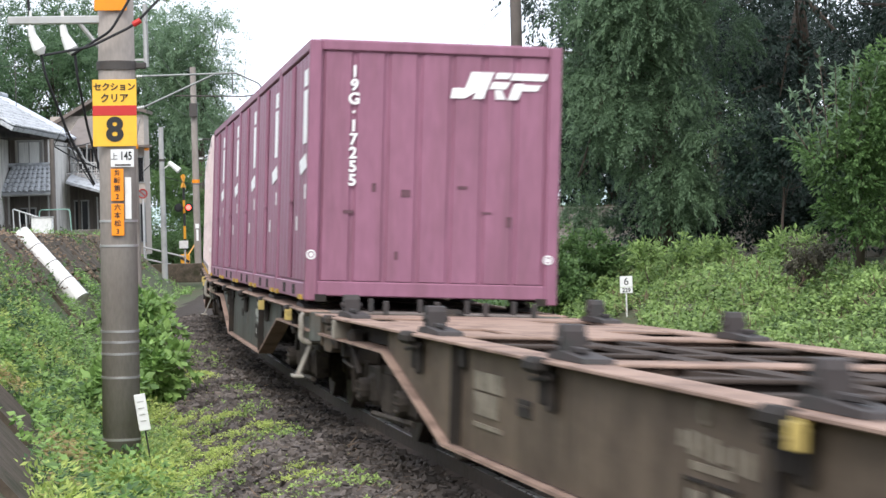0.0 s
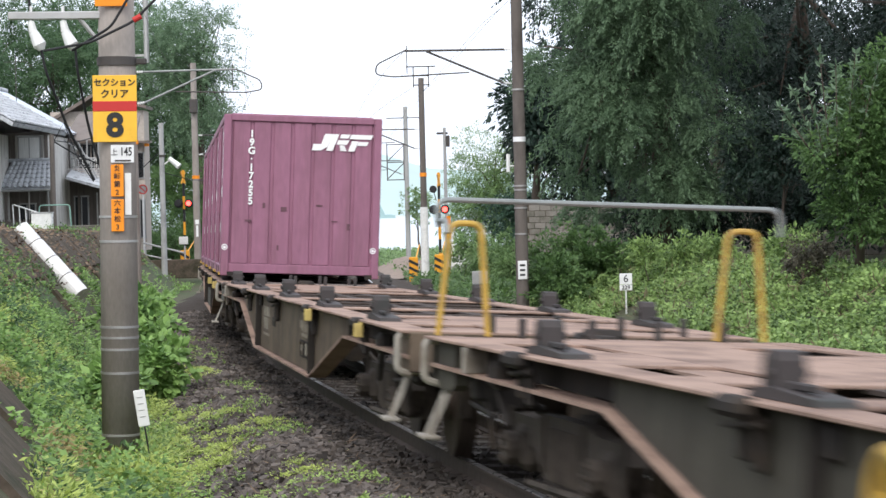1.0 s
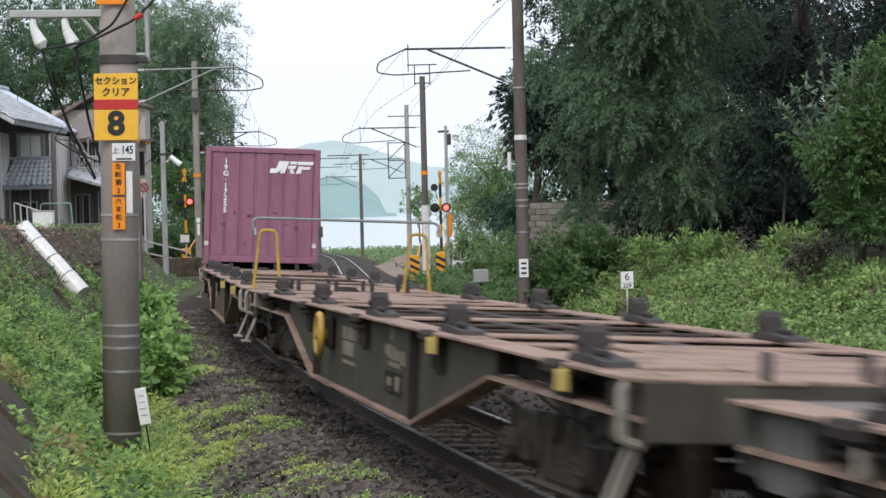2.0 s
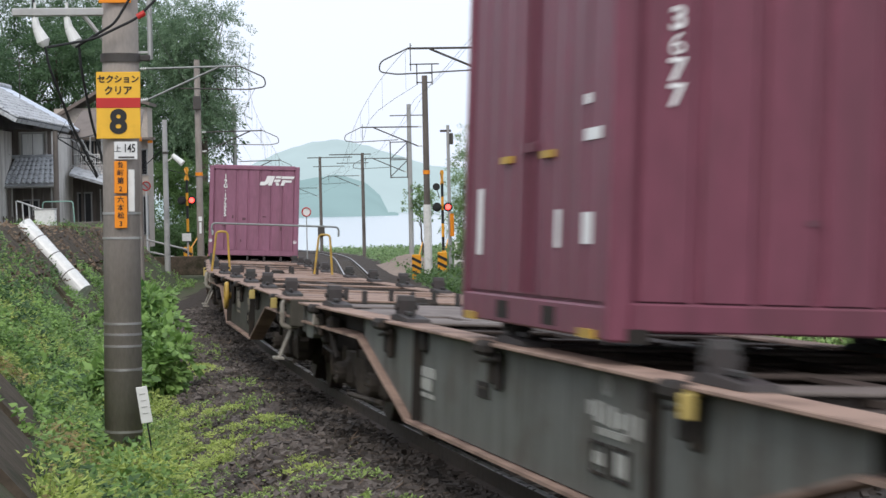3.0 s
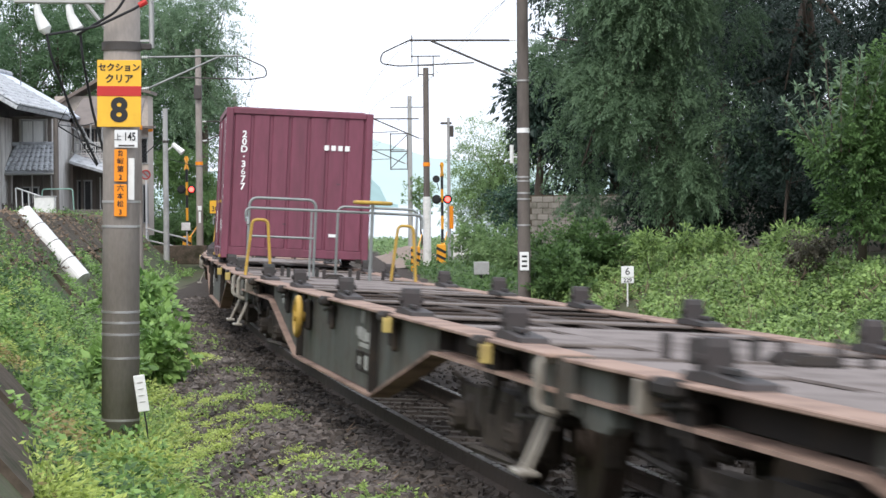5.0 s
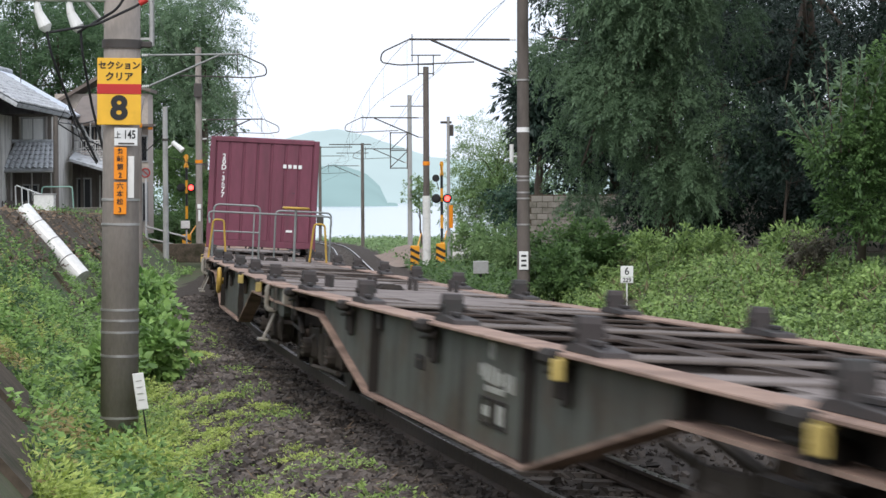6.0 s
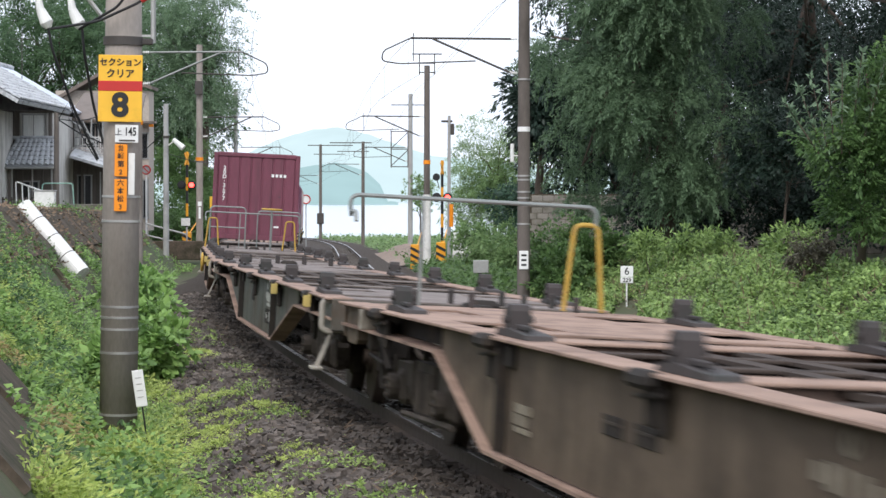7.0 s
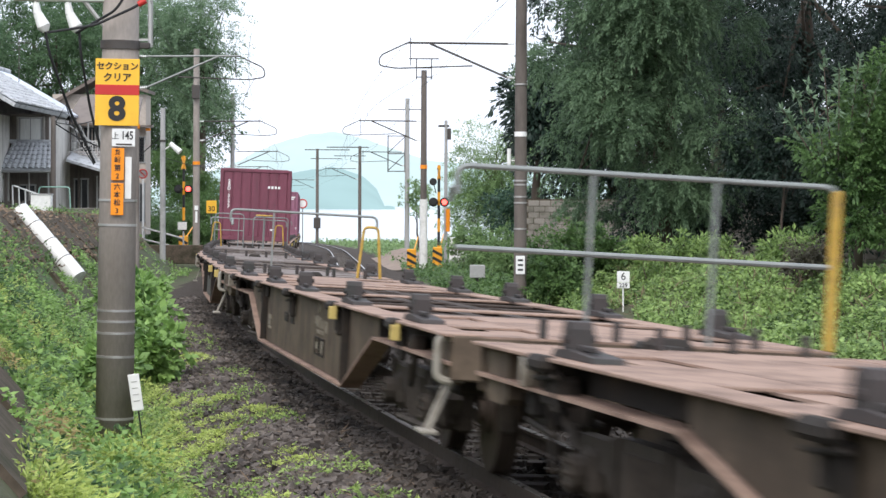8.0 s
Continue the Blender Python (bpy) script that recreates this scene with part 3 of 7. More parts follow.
def wagon_body(w, p):
    paint = p.paint
    deck = DECK_GREY if paint in (GREY_PAINT, LIGHT_GREY_PAINT) else RUST
    for side in (-1, 1):
        b = part("side_beam", belly_web(side, p), paint, w, "fish-bellied painted side beam")
        # the recess's shade is put into the neck web's dark colour
        for y, far in ((p.ft, 9.75), (-p.rt, -9.75)):
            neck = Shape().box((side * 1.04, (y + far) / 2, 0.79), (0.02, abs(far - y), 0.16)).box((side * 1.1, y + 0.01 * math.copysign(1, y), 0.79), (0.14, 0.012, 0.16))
            part("neck_web", neck, GRIME_AND_SHADE, b, "recessed web of the beam's end, coloured dark as shade")
        part("bottom_flange", bottom_flange(side, p), RUST, b, "rusty lower flange")
        part("top_flange", Shape().box((side * 1.135, 0, DECK - 0.011), (0.25, 19.5, 0.022), bevel=0.005), RUST, b, "rust-brown upper flange")
        # stiffeners take a dark colour for the shade in their creases
        for y in (p.fs - 0.35, -p.rs - 0.02):
            part("stiffener", Shape().box((side * 1.2, y, 0.545), (0.07, 0.025, 0.64), bevel=0.004), GRIME_AND_SHADE, b, "upright stiffener darkened with crease shade")
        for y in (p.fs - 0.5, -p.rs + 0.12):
            part("grime_box", Shape().box((side * 1.185, y, 0.78), (0.04, 0.16, 0.14), bevel=0.02), GRIME_AND_SHADE, b, "dark greasy fitting")
        web_markings(b, side, p)
    sill = Shape()
    for a in (-0.21, 0.21):
        sill.box((a, 0, 0.70), (0.03, 19.3, 0.30))
        sill.box((a, 0, DECK - 0.03), (0.15, 19.3, 0.022))
    part("centre_sill", sill, DECK_DARK, w, "dark double centre sill")
    cross = Shape().box((0, 0, 0.74), (2.02, 0.02, 0.2)).box((0, 0, DECK - 0.028), (2.02, 0.2, 0.022), bevel=0.005).mesh("cross_member", DECK_DARK)
    beam_mat = RUST if deck is RUST else DECK_PLATE
    wide = Shape().box((0, -0.15, 0.74), (2.02, 0.03, 0.22)).box((0, 0.15, 0.74), (2.02, 0.03, 0.22)).box((0, 0, DECK - 0.016), (2.02, 0.5, 0.02), bevel=0.005).mesh("lock_beam", beam_mat)
    for y in p.locks[1:]:
        o = part("lock_beam", wide, beam_mat, w, "worn plated beam under the locks")
        o.location = (0, y - 0.1, 0)
    for k in range(len(p.locks) - 1):
        for f in (0.36, 0.68):
            y = p.locks[k] + (p.locks[k + 1] - p.locks[k]) * f
            if -5.6 < y < 4.2:
                o = part("cross_member", cross, DECK_DARK, w)
                o.location = (0, y, 0)
    for y0 in (-4.9, -0.6):
        for side in (-1, 1):
            part("diagonal_brace", Shape().box((side * 0.65, y0 + 1.6, DECK - 0.05), (0.09, 3.3, 0.03), pose(0, 0, 0, 0, 0, side * -14)), DECK_DARK, w, "flat diagonal brace")
    part("air_pipe", Shape().rod((-0.72, -9.5, 0.80), (-0.72, 9.5, 0.80), 0.022, n=6).rod((0.82, -9.5, 0.78), (0.82, 9.5, 0.78), 0.018, n=6), GRIME_AND_SHADE, w, "dark brake pipe along the frame")
    for e in (-1, 1):
        y0, y1 = (4.45, 9.78) if e > 0 else (-5.7, -9.78)
        n = abs(y1 - y0)
        plate = Shape().prism([(-0.46, y0), (0.46, y0), (0.46, y1), (-0.46, y1)], DECK - 0.018, DECK - 0.004, "z")
        part("end_platform", plate, deck, w, "worn flat end platform")
        # long tapering slots stay open between the outer plates
        for side in (-1, 1):
            xa, xb, xm = side * 1.008, side * 0.46, side * 0.72
            for f0, f1, taper in ((0.0, 0.10, 0.12), (0.30, 0.60, 0.1), (0.80, 1.0, 0.0)):
                ya, yb = y0 + e * n * f0, y0 + e * n * f1
                part("deck_plate", Shape().prism([(xa, ya), (xb, ya), (xb, yb), (xa, yb + e * taper)], DECK - 0.019, DECK - 0.005, "z"), deck, w, "worn deck plate")
            part("inner_plate", Shape().prism([(xm, y0), (xb, y0), (xb, y1), (xm, y1)], DECK - 0.036, DECK - 0.022, "z"), deck, w, "worn inner deck plate")
        es = Shape().box((0, e * 9.76, 0.735), (2.4, 0.04, 0.28), bevel=0.01).box((0, e * 9.72, 0.6), (0.7, 0.12, 0.28), bevel=0.02)
        part("end_sill", es, paint, w, "painted end sill")
        cp = Shape().box((0, e * 9.95, 0.80), (0.16, 0.34, 0.2), bevel=0.03).box((0.05, e * 10.12, 0.80), (0.26, 0.16, 0.27), bevel=0.04)
        part("coupler", cp, GRIME_AND_SHADE, w, "dark knuckle coupler")
        for hx, hz in ((0.35, 0.50), (-0.45, 0.42)):
            part("brake_hose", Shape().tube(round_path([(hx, e * 9.76, 0.72), (hx * 1.03, e * 10.0, hz), (hx * 0.8, e * 10.17, hz - 0.02)], 0.1), 0.026), GRIME_AND_SHADE, w, "dark brake hose")
        for x in (-0.62, -0.15, 0.3, 0.75):
            part("stanchion", Shape().box((x, e * 9.7, DECK + 0.06), (0.05, 0.035, 0.13), bevel=0.008), LOCK, w, "short dark stub on the platform's edge")
        for side in (-1, 1):
            panel = Shape().prism([(e * 9.08, 0.868), (e * 9.62, 0.868), (e * 9.62, 0.60), (e * 9.54, 0.56), (e * 9.16, 0.56), (e * 9.08, 0.60)], side * 1.10, side * 1.19, "x")
            part("corner_panel", panel, paint, w, "painted plate over the step")
            holder = Shape().box((side * 1.2, e * 8.45, 0.785), (0.19, 0.03, 0.155), pose(0, 0, 0, 0, 0, side * -28), 0.006)
            if e > 0:
                part("placard_holder", holder, STEPS, w, "pale dusty placard plate")
            part("end_fitting", Shape().box((side * 1.14, e * 8.0, 0.72), (0.12, 0.26, 0.16), bevel=0.03).rod((side * 1.16, e * 8.08, 0.70), (side * 1.14, e * 7.75, 0.44), 0.022, n=6), GRIME_AND_SHADE, w, "dark fitting under the beam's end")
            part("bracket_box", Shape().box((side * 1.1, e * 8.72, 0.62), (0.1, 0.14, 0.18), bevel=0.02), GRIME_AND_SHADE, w, "dark bracket box")
            if e < 0:
                step(w, e, side)
        bogie(w, e * 7.1)
    for k, y in enumerate(p.locks):
        for side in (-1, 1):
            body, hang, tag = LOCKS[side]
            lock = part("container_lock", body, LOCK, w, "dark rusty container lock")
            lock.location = (0, y, 0)
            part("bracket", hang, GRIME_AND_SHADE, lock, "dark hanging lock fittings")
            if k >= 3:
                part("lever", tag, TAG, lock, "worn yellow lock lever")
    tank = Shape().rod((-0.55, -1.2, 0.45), (-0.55, 0.2, 0.45), 0.19, n=14).rod((0.5, 1.2, 0.47), (0.5, 1.9, 0.47), 0.16, n=12).rod((0.5, -4.5, 0.45), (0.5, 1.2, 0.45), 0.03, n=6)
    part("air_tank", tank, GRIME_AND_SHADE, w, "dark brake air tank")
    for e in (-1, 1):
        rig = Shape().tube(round_path([(-0.6, e * 4.2, 0.6), (-0.6, e * 5.7, 0.42), (0.6, e * 5.7, 0.42), (0.6, e * 4.2, 0.6)], 0.1), 0.035, 6)
        rig.rod((-0.85, e * 4.8, 0.5), (-0.85, e * 5.9, 0.4), 0.025, n=6)
        part("brake_rigging", rig, BOGIE, w, "dusty brake rigging")
        for side in (-1, 1):
            eq = Shape().box((side * 0.93, e * 8.85, 0.56), (0.22, 0.32, 0.2), bevel=0.03).rod((side * 1.1, e * 8.5, 0.7), (side * 1.08, e * 8.42, 0.26), 0.02, n=6).rod((side * 1.1, e * 8.95, 0.5), (side * 1.1, e * 8.3, 0.46), 0.018, n=6)
            part("equipment_box", eq, GRIME_AND_SHADE, w, "dark equipment box under the end")


def step(w, e, side):
    """Slanting two-bar step with its bent grab iron."""
    st = Shape()
    for y in (e * 9.36, e * 9.52):
        st.box((side * 1.2, y, 0.45), (0.025, 0.038, 0.42), pose(0, 0, 0, 0, side * -22, 0), 0.008)
    st.box((side * 1.28, e * 9.44, 0.255), (0.11, 0.26, 0.03), bevel=0.008).box((side * 1.13, e * 9.44, 0.6), (0.1, 0.3, 0.05), bevel=0.01)
    part("step", st, STEPS, w, "pale dusty steel step")
    g = round_path([(side * 1.15, e * 9.66, 0.86), (side * 1.27, e * 9.66, 0.855), (side * 1.27, e * 9.66, 0.60), (side * 1.17, e * 9.66, 0.58)], 0.05)
    part("grab_iron", Shape().tube(g, 0.026), STEPS, w, "pale bent grab iron")


def bogie(w, y0):
    fr = Shape()
    for side in (-1, 1):
        x = side * 0.93
        fr.prism([(y0 - 1.3, 0.52), (y0 - 1.22, 0.62), (y0 - 0.72, 0.62), (y0 - 0.45, 0.66), (y0 + 0.45, 0.66), (y0 + 0.72, 0.62), (y0 + 1.22, 0.62), (y0 + 1.3, 0.52),
                  (y0 + 1.2, 0.40), (y0 + 0.72, 0.46), (y0 + 0.42, 0.28), (y0 - 0.42, 0.28), (y0 - 0.72, 0.46), (y0 - 1.2, 0.40)], x - 0.05, x + 0.05, "x")
        for a in (-0.95, 0.95):
            fr.box((x, y0 + a, 0.44), (0.18, 0.3, 0.28), bevel=0.05).rod((x + side * 0.05, y0 + a, 0.43), (x + side * 0.17, y0 + a, 0.43), 0.1, n=12)
            fr.box((side * 0.7, y0 + a * 0.42, 0.38), (0.12, 0.08, 0.3), bevel=0.02)
        for a in (-0.2, 0, 0.2):
            fr.rod((x + side * 0.02, y0 + a, 0.31), (x + side * 0.02, y0 + a, 0.60), 0.075, n=10)
        fr.rod((x + side * 0.1, y0 - 1.3, 0.3), (x + side * 0.1, y0 + 0.6, 0.26), 0.025, n=6)
        for a in (-1.38, -0.48, 0.48, 1.38):
            fr.box((side * 0.58, y0 + a, 0.44), (0.1, 0.07, 0.26), pose(0, 0, 0, 12 if a > 0 else -12), 0.015)
            fr.rod((x + side * 0.06, y0 + a * 0.9, 0.66), (x + side * 0.06, y0 + a * 0.9, 0.34), 0.018, n=6)
        for a in (-0.95, 0.95):
            for q in range(6):
                f = q * math.pi / 3
                fr.rod((x + side * 0.16, y0 + a + 0.07 * math.cos(f), 0.43 + 0.07 * math.sin(f)), (x + side * 0.19, y0 + a + 0.07 * math.cos(f), 0.43 + 0.07 * math.sin(f)), 0.016, n=6)
    fr.box((0, y0, 0.60), (1.75, 0.42, 0.16), bevel=0.03)
    b = part("bogie", fr, BOGIE, w, "grimy three-piece bogie frame with coil springs")
    b.location = (0, 0, RAIL_TOP)
    for a in (-0.95, 0.95):
        ws = Shape()
        for side in (-1, 1):
            ws.rod((side * 0.50, 0, 0), (side * 0.62, 0, 0), 0.43, 0.425, n=32).rod((side * 0.49, 0, 0), (side * 0.52, 0, 0), 0.455, n=32)
            ws.rod((side * 0.62, 0, 0), (side * 0.66, 0, 0), 0.15, n=12)
        ws.rod((-0.7, 0, 0), (0.7, 0, 0), 0.075, n=10)
        o = part("wheelset", ws, RAIL_STEEL, b, "rusty steel wheelset")
        o.location = (0, y0 + a, 0.43)


def pipe_rail(w, e, right=1.12, hoops=(-1.02, 0.9), mid=False, posts=(-0.35, 0.45), top=1.77):
    """Handrail across the wagon's end, of galvanised pipe between yellow hoops."""
    y = e * 9.68
    r = Shape().tube(round_path([(-1.2, y, top - 0.18), (-1.22, y, top), (right, y, top), (right, y, top - 0.18)], 0.09), 0.018)
    r.tube(round_path([(-1.2, y, top - 0.14), (-1.2, y - e * 0.25, top - 0.14), (-1.2, y - e * 0.28, top - 0.22)], 0.05), 0.018)
    part("handrail", r, PIPE, w, "galvanised pipe handrail")
    for x in posts:
        part("rail_post", Shape().box((x, y, (top + 0.88) / 2), (0.026, 0.014, top - 0.88)), PIPE, w, "thin rail post")
    if mid:
        part("handrail", Shape().tube([(-1.2, y, 1.42), (right, y, 1.42)], 0.018), PIPE, w, "galvanised lower rail")
        part("rail_post", Shape().box((right, y, (top + 0.86) / 2), (0.06, 0.05, top - 0.9), bevel=0.012), YELLOW, w, "yellow rail post")
        return
    for x in hoops:
        h = round_path([(x - 0.165, y, 0.89), (x - 0.1, y, 1.62), (x + 0.1, y, 1.62), (x + 0.165, y, 0.89)], 0.07)
        part("hoop", Shape().tube(h, 0.02), YELLOW, w, "worn yellow hoop post")


def loop_rail(w, e):
    """Tall grey loop with a middle bar at the wagon's end."""
    y = e * 9.7
    r = Shape().tube(round_path([(-1.1, y, 0.89), (-1.1, y, 1.92), (-0.2, y, 1.92), (-0.2, y, 0.89)], 0.12), 0.019)
    r.tube([(-1.1, y, 1.40), (-0.2, y, 1.40)], 0.016)
    r.tube(round_path([(0.1, y, 0.89), (0.1, y, 1.85), (1.18, y, 1.85), (1.18, y, 0.89)], 0.1), 0.018)
    part("handrail", r, PIPE, w, "grey looped end handrail")


def brake_wheel(w, flat, y0=0.0, side=-1):
    """Handbrake wheel: lying flat on a post, or upright on the side beam."""
    if flat:
        c, r, axis = Vector((0.42, 9.45, 1.9)), 0.24, "z"
        part("wheel_post", Shape().rod((0.42, 9.45, 0.88), (0.42, 9.45, 1.9), 0.024, n=8), PIPE, w, "grey handbrake post")
    else:
        c, r, axis = Vector((side * 1.3, y0, 0.64)), 0.175, "x"
        part("wheel_shaft", Shape().rod((side * 1.16, y0, 0.64), (side * 1.34, y0, 0.64), 0.05, n=10), YELLOW, w, "yellow handbrake shaft")
        part("gear_box", Shape().box((side * 1.2, y0 + 0.02, 0.66), (0.06, 0.34, 0.3), bevel=0.03), GRIME_AND_SHADE, w, "dark handbrake gear box")
    rim = part("brake_wheel", Shape().ring(c, r, 0.034 if axis == "x" else 0.024, axis), YELLOW, w, "yellow handbrake wheel", True)
    for a in range(4):
        d = Vector((0, r * math.cos(a * 1.57), r * math.sin(a * 1.57))) if axis == "x" else Vector((r * math.cos(a * 1.57), r * math.sin(a * 1.57), 0))
        part("spoke", Shape().rod(c, c + d, 0.022, n=6), YELLOW, rim)


WAGONS, LOADS = [], []
SHIFT = {3: -0.5, 4: -0.55}                                  # slack in the couplings
STANDARD = (7.95, 3.95, -0.1, -4.05, -8.0)
LOCKS = lock_meshes()
PATTERNS = {
    0: Pattern(GREY_PAINT, "grey-green", 3.6, 6.1, 3.1, 5.9, STANDARD),
    1: Pattern(BROWN_PAINT, "brown grime-covered", 3.65, 6.2, 3.1, 5.9, (8.75, 4.74, 0.73, -3.3, -7.25), (1.42,), (2.42, 0.59, 0.85, 0.27)),
    2: Pattern(OLIVE_PAINT, "dark olive-grey", 2.95, 5.45, 3.25, 6.2, (7.1, 3.3, -0.64, -4.3, -8.25), (), (0.5, 0.62, 0.85, 0.25)),
    3: Pattern(LIGHT_GREY_PAINT, "light grey-green", 3.55, 6.0, 3.0, 5.7, (8.5, 4.5, 0.5, -3.6, -7.4), (1.0,), (3.1, 0.53, 0.8, 0.16)),
    4: Pattern(GREY_PAINT, "grey-green", 2.85, 5.8, 2.95, 5.9, (7.5, 3.9, -0.1, -4.0, -8.0), (), (4.45, 0.75, 0.6, 0.07)),
    5: Pattern(GREY_PAINT, "dusty grey-green", 2.85, 5.9, 3.2, 6.15, (7.95, 3.95, -0.13, -4.06, -8.05), (0.54,)),
    6: Pattern(BROWN_PAINT, "brown grime-covered", 3.9, 5.6, 4.3, 6.2, (7.7, 3.75, 0.3, -3.8, -7.6), (1.15, 0.55), (3.1, 0.47, 0.4, 0.12)),
    7: Pattern(BROWN_PAINT, "brown grime-covered", 3.3, 5.85, 4.0, 6.2, (8.05, 4.03, 0.0, -4.0, -8.0), (0.8,)),
}


def build_wagons():
    built = {}
    for k in range(-1, 9):
        q = {-1: 0, 8: 7}.get(k, k)
        if q not in built:
            p = PATTERNS[q]
            built[q] = thing("flat_wagon", Matrix.Identity(4), p.label + " container flat wagon with rusty deck rolling on the track", "wagon", "wagons of the freight train")
            wagon_body(built[q], p)
            w = built[q]
        else:
            w = copy_thing(built[q], Matrix.Identity(4))
        WAGONS.append((k, w))
    by = dict(WAGONS)
    pipe_rail(by[2], 1, hoops=(-1.02, 0.86), posts=())
    brake_wheel(by[2], False, 1.6)
    for k in (2, 4):
        for side in (-1, 1):
            step(by[k], 1, side)
    loop_rail(by[3], -1)
    pipe_rail(by[4], 1)
    brake_wheel(by[4], True)
    brake_wheel(by[4], False, 1.85)
    pipe_rail(by[6], 1, 0.88, (0.8,), posts=(-0.6,))
    pipe_rail(by[6], -1, 1.24, (), True, top=1.93)


def container(name, paint, label, ends, serial, logo):
    """Twelve-foot rail container: framed, ribbed ends, double side doors. Its base centre is its origin; y runs along the train."""
    L, W2, H = 3.715, 1.225, 2.5
    c = thing(name, Matrix.Identity(4), label, "container", "containers on the train")
    body = Shape().box((0, 0, 1.27), (2.37, L - 0.1, 2.36))
    part("body", body, paint, c, "ribbed steel box body")
    fr = Shape()
    for x in (-1, 1):
        for y in (-1, 1):
            fr.box((x * (W2 - 0.06), y * (L / 2 - 0.05), H / 2), (0.12, 0.1, H), bevel=0.012)
        fr.box((x * (W2 - 0.04), 0, H - 0.05), (0.08, L - 0.2, 0.1), bevel=0.01).box((x * (W2 - 0.04), 0, 0.09), (0.08, L - 0.2, 0.16), bevel=0.01)
    for y in (-1, 1):
        fr.box((0, y * (L / 2 - 0.04), H - 0.05), (2 * W2 - 0.24, 0.08, 0.1), bevel=0.01).box((0, y * (L / 2 - 0.04), 0.12), (2 * W2 - 0.24, 0.08, 0.14), bevel=0.01)
    part("frame", fr, paint, c, "painted steel frame")
    roof = Shape().box((0, 0, H - 0.02), (2.3, L - 0.2, 0.05), bevel=0.01)
    top = part("roof", roof, paint, c, "ribbed roof sheet")
    rib = Shape().box((0, 0, H + 0.012), (2.2, 0.08, 0.025), bevel=0.006).mesh("roof_rib", paint)
    for k in range(9):
        part("roof_rib", rib, paint, top).location = (0, -1.6 + 0.4 * k, 0)
    for y in ends:
        for k in range(7):
            x0, x1 = -1.1 + 0.3143 * k + 0.014, -1.1 + 0.3143 * (k + 1) - 0.014
            o = (y * (L / 2 - 0.055), y * (L / 2 - 0.028))
            q = Shape().prism([(x0, o[0]), (x1, o[0]), (x1 - 0.02, o[1]), (x0 + 0.02, o[1])], 0.2, H - 0.11, "z")
            part("end_panel", q, paint, c)
    for side in (-1, 1):
        for k in (0, 1):
            line = []
            for j in range(4):
                y0 = -1.72 + 1.72 * k + 0.43 * j + 0.012
                line += [(side * 1.19, y0), (side * 1.207, y0 + 0.02), (side * 1.207, y0 + 0.385), (side * 1.19, y0 + 0.405)]
            door = Shape().prism([(side * 1.18, line[0][1])] + line + [(side * 1.18, line[-1][1])], 0.19, H - 0.12, "z")
            d = part("side_door", door, paint, c, "ribbed side door")
            y0 = -0.1 + 0.2 * k
            part("lock_bar", Shape().rod((side * 1.222, y0, 0.2), (side * 1.222, y0, 2.36), 0.016, n=8).box((side * 1.225, y0, 1.0), (0.03, 0.12, 0.05)), paint, d)
        if logo:
            marks = ((-1.35, 1.78, 0.4, 0.52), (-1.35, 2.16, 0.4, 0.16), (-1.5, 1.05, 0.12, 0.14), (0.25, 1.9, 0.12, 0.34), (-0.6, 0.75, 0.12, 0.14), (0.3, 0.8, 0.16, 0.12))
            part("stripe", Shape().prism([(-1.62, 1.28), (-0.95, 1.22), (-0.8, 1.36), (-1.5, 1.42)], side * 1.21, side * 1.215, "x"), WHITE, c, "slanted white stripe")
        else:
            marks = ((-1.45, 1.95, 0.2, 0.4), (-1.3, 1.2, 0.14, 0.05), (-1.42, 1.02, 0.34, 0.06), (-1.35, 0.55, 0.2, 0.16), (-0.7, 0.55, 0.1, 0.2), (1.4, 0.6, 0.14, 0.4), (-1.4, 2.3, 0.3, 0.08), (1.0, 2.3, 0.3, 0.08))
            for y in (-0.45, 0.6):
                part("handle", Shape().box((side * 1.22, y, 0.95), (0.03, 0.26, 0.04)), YELLOW, c, "yellow door handle")
        for y, z, sy, sz in marks:
            part("marking", Shape().box((side * 1.212, y, z), (0.004, sy, sz)), WHITE, c, "white marking panel")
        for y in (-1.5, 1.5):
            part("fork_pocket", Shape().box((side * 1.226, y * 0.4, 0.09), (0.006, 0.3, 0.1)), GRIME_AND_SHADE, c, "dark forklift pocket")
            part("corner_mark", Shape().box((side * 1.2, y, 0.03), (0.1, 0.28, 0.045)), YELLOW, c, "yellow corner mark")
    y = -L / 2
    if -1 in ends:
        for k, ch in enumerate(serial):
            letters(ch, 0.152, WHITE, facing(-0.79 if logo else -0.91, y + 0.018, (2.2 if logo else 2.06) - (0.13 if logo else 0.124) * k), c, "serial_character", squeeze=1.0, bold=0.005, depth=0.003)
        if logo:
            for pts in LOGO:
                part("logo_shape", Shape().prism([(0.14 + a, 1.98 + b) for a, b in pts], y + 0.012, y + 0.022, "y"), WHITE, c, "white logo shape")
        else:
            for k in range(4):
                part("logo_bar", Shape().box((0.46 + 0.115 * k, y + 0.018, 1.9), (0.075, 0.008, 0.085)), WHITE, c, "white logo bar")
            part("marking", Shape().box((0.62, y + 0.018, 0.44), (0.14, 0.008, 0.05)), WHITE, c)
        for x in ((-1.17, 1.13) if logo else ()):
            rn = Shape().ring((x, y - 0.003, 0.44), 0.04, 0.008, "y", 20, 6).rod((x, y + 0.004, 0.44), (x, y - 0.004, 0.44), 0.022, n=10)
            part("marking", rn, WHITE, c, "small white ring mark")
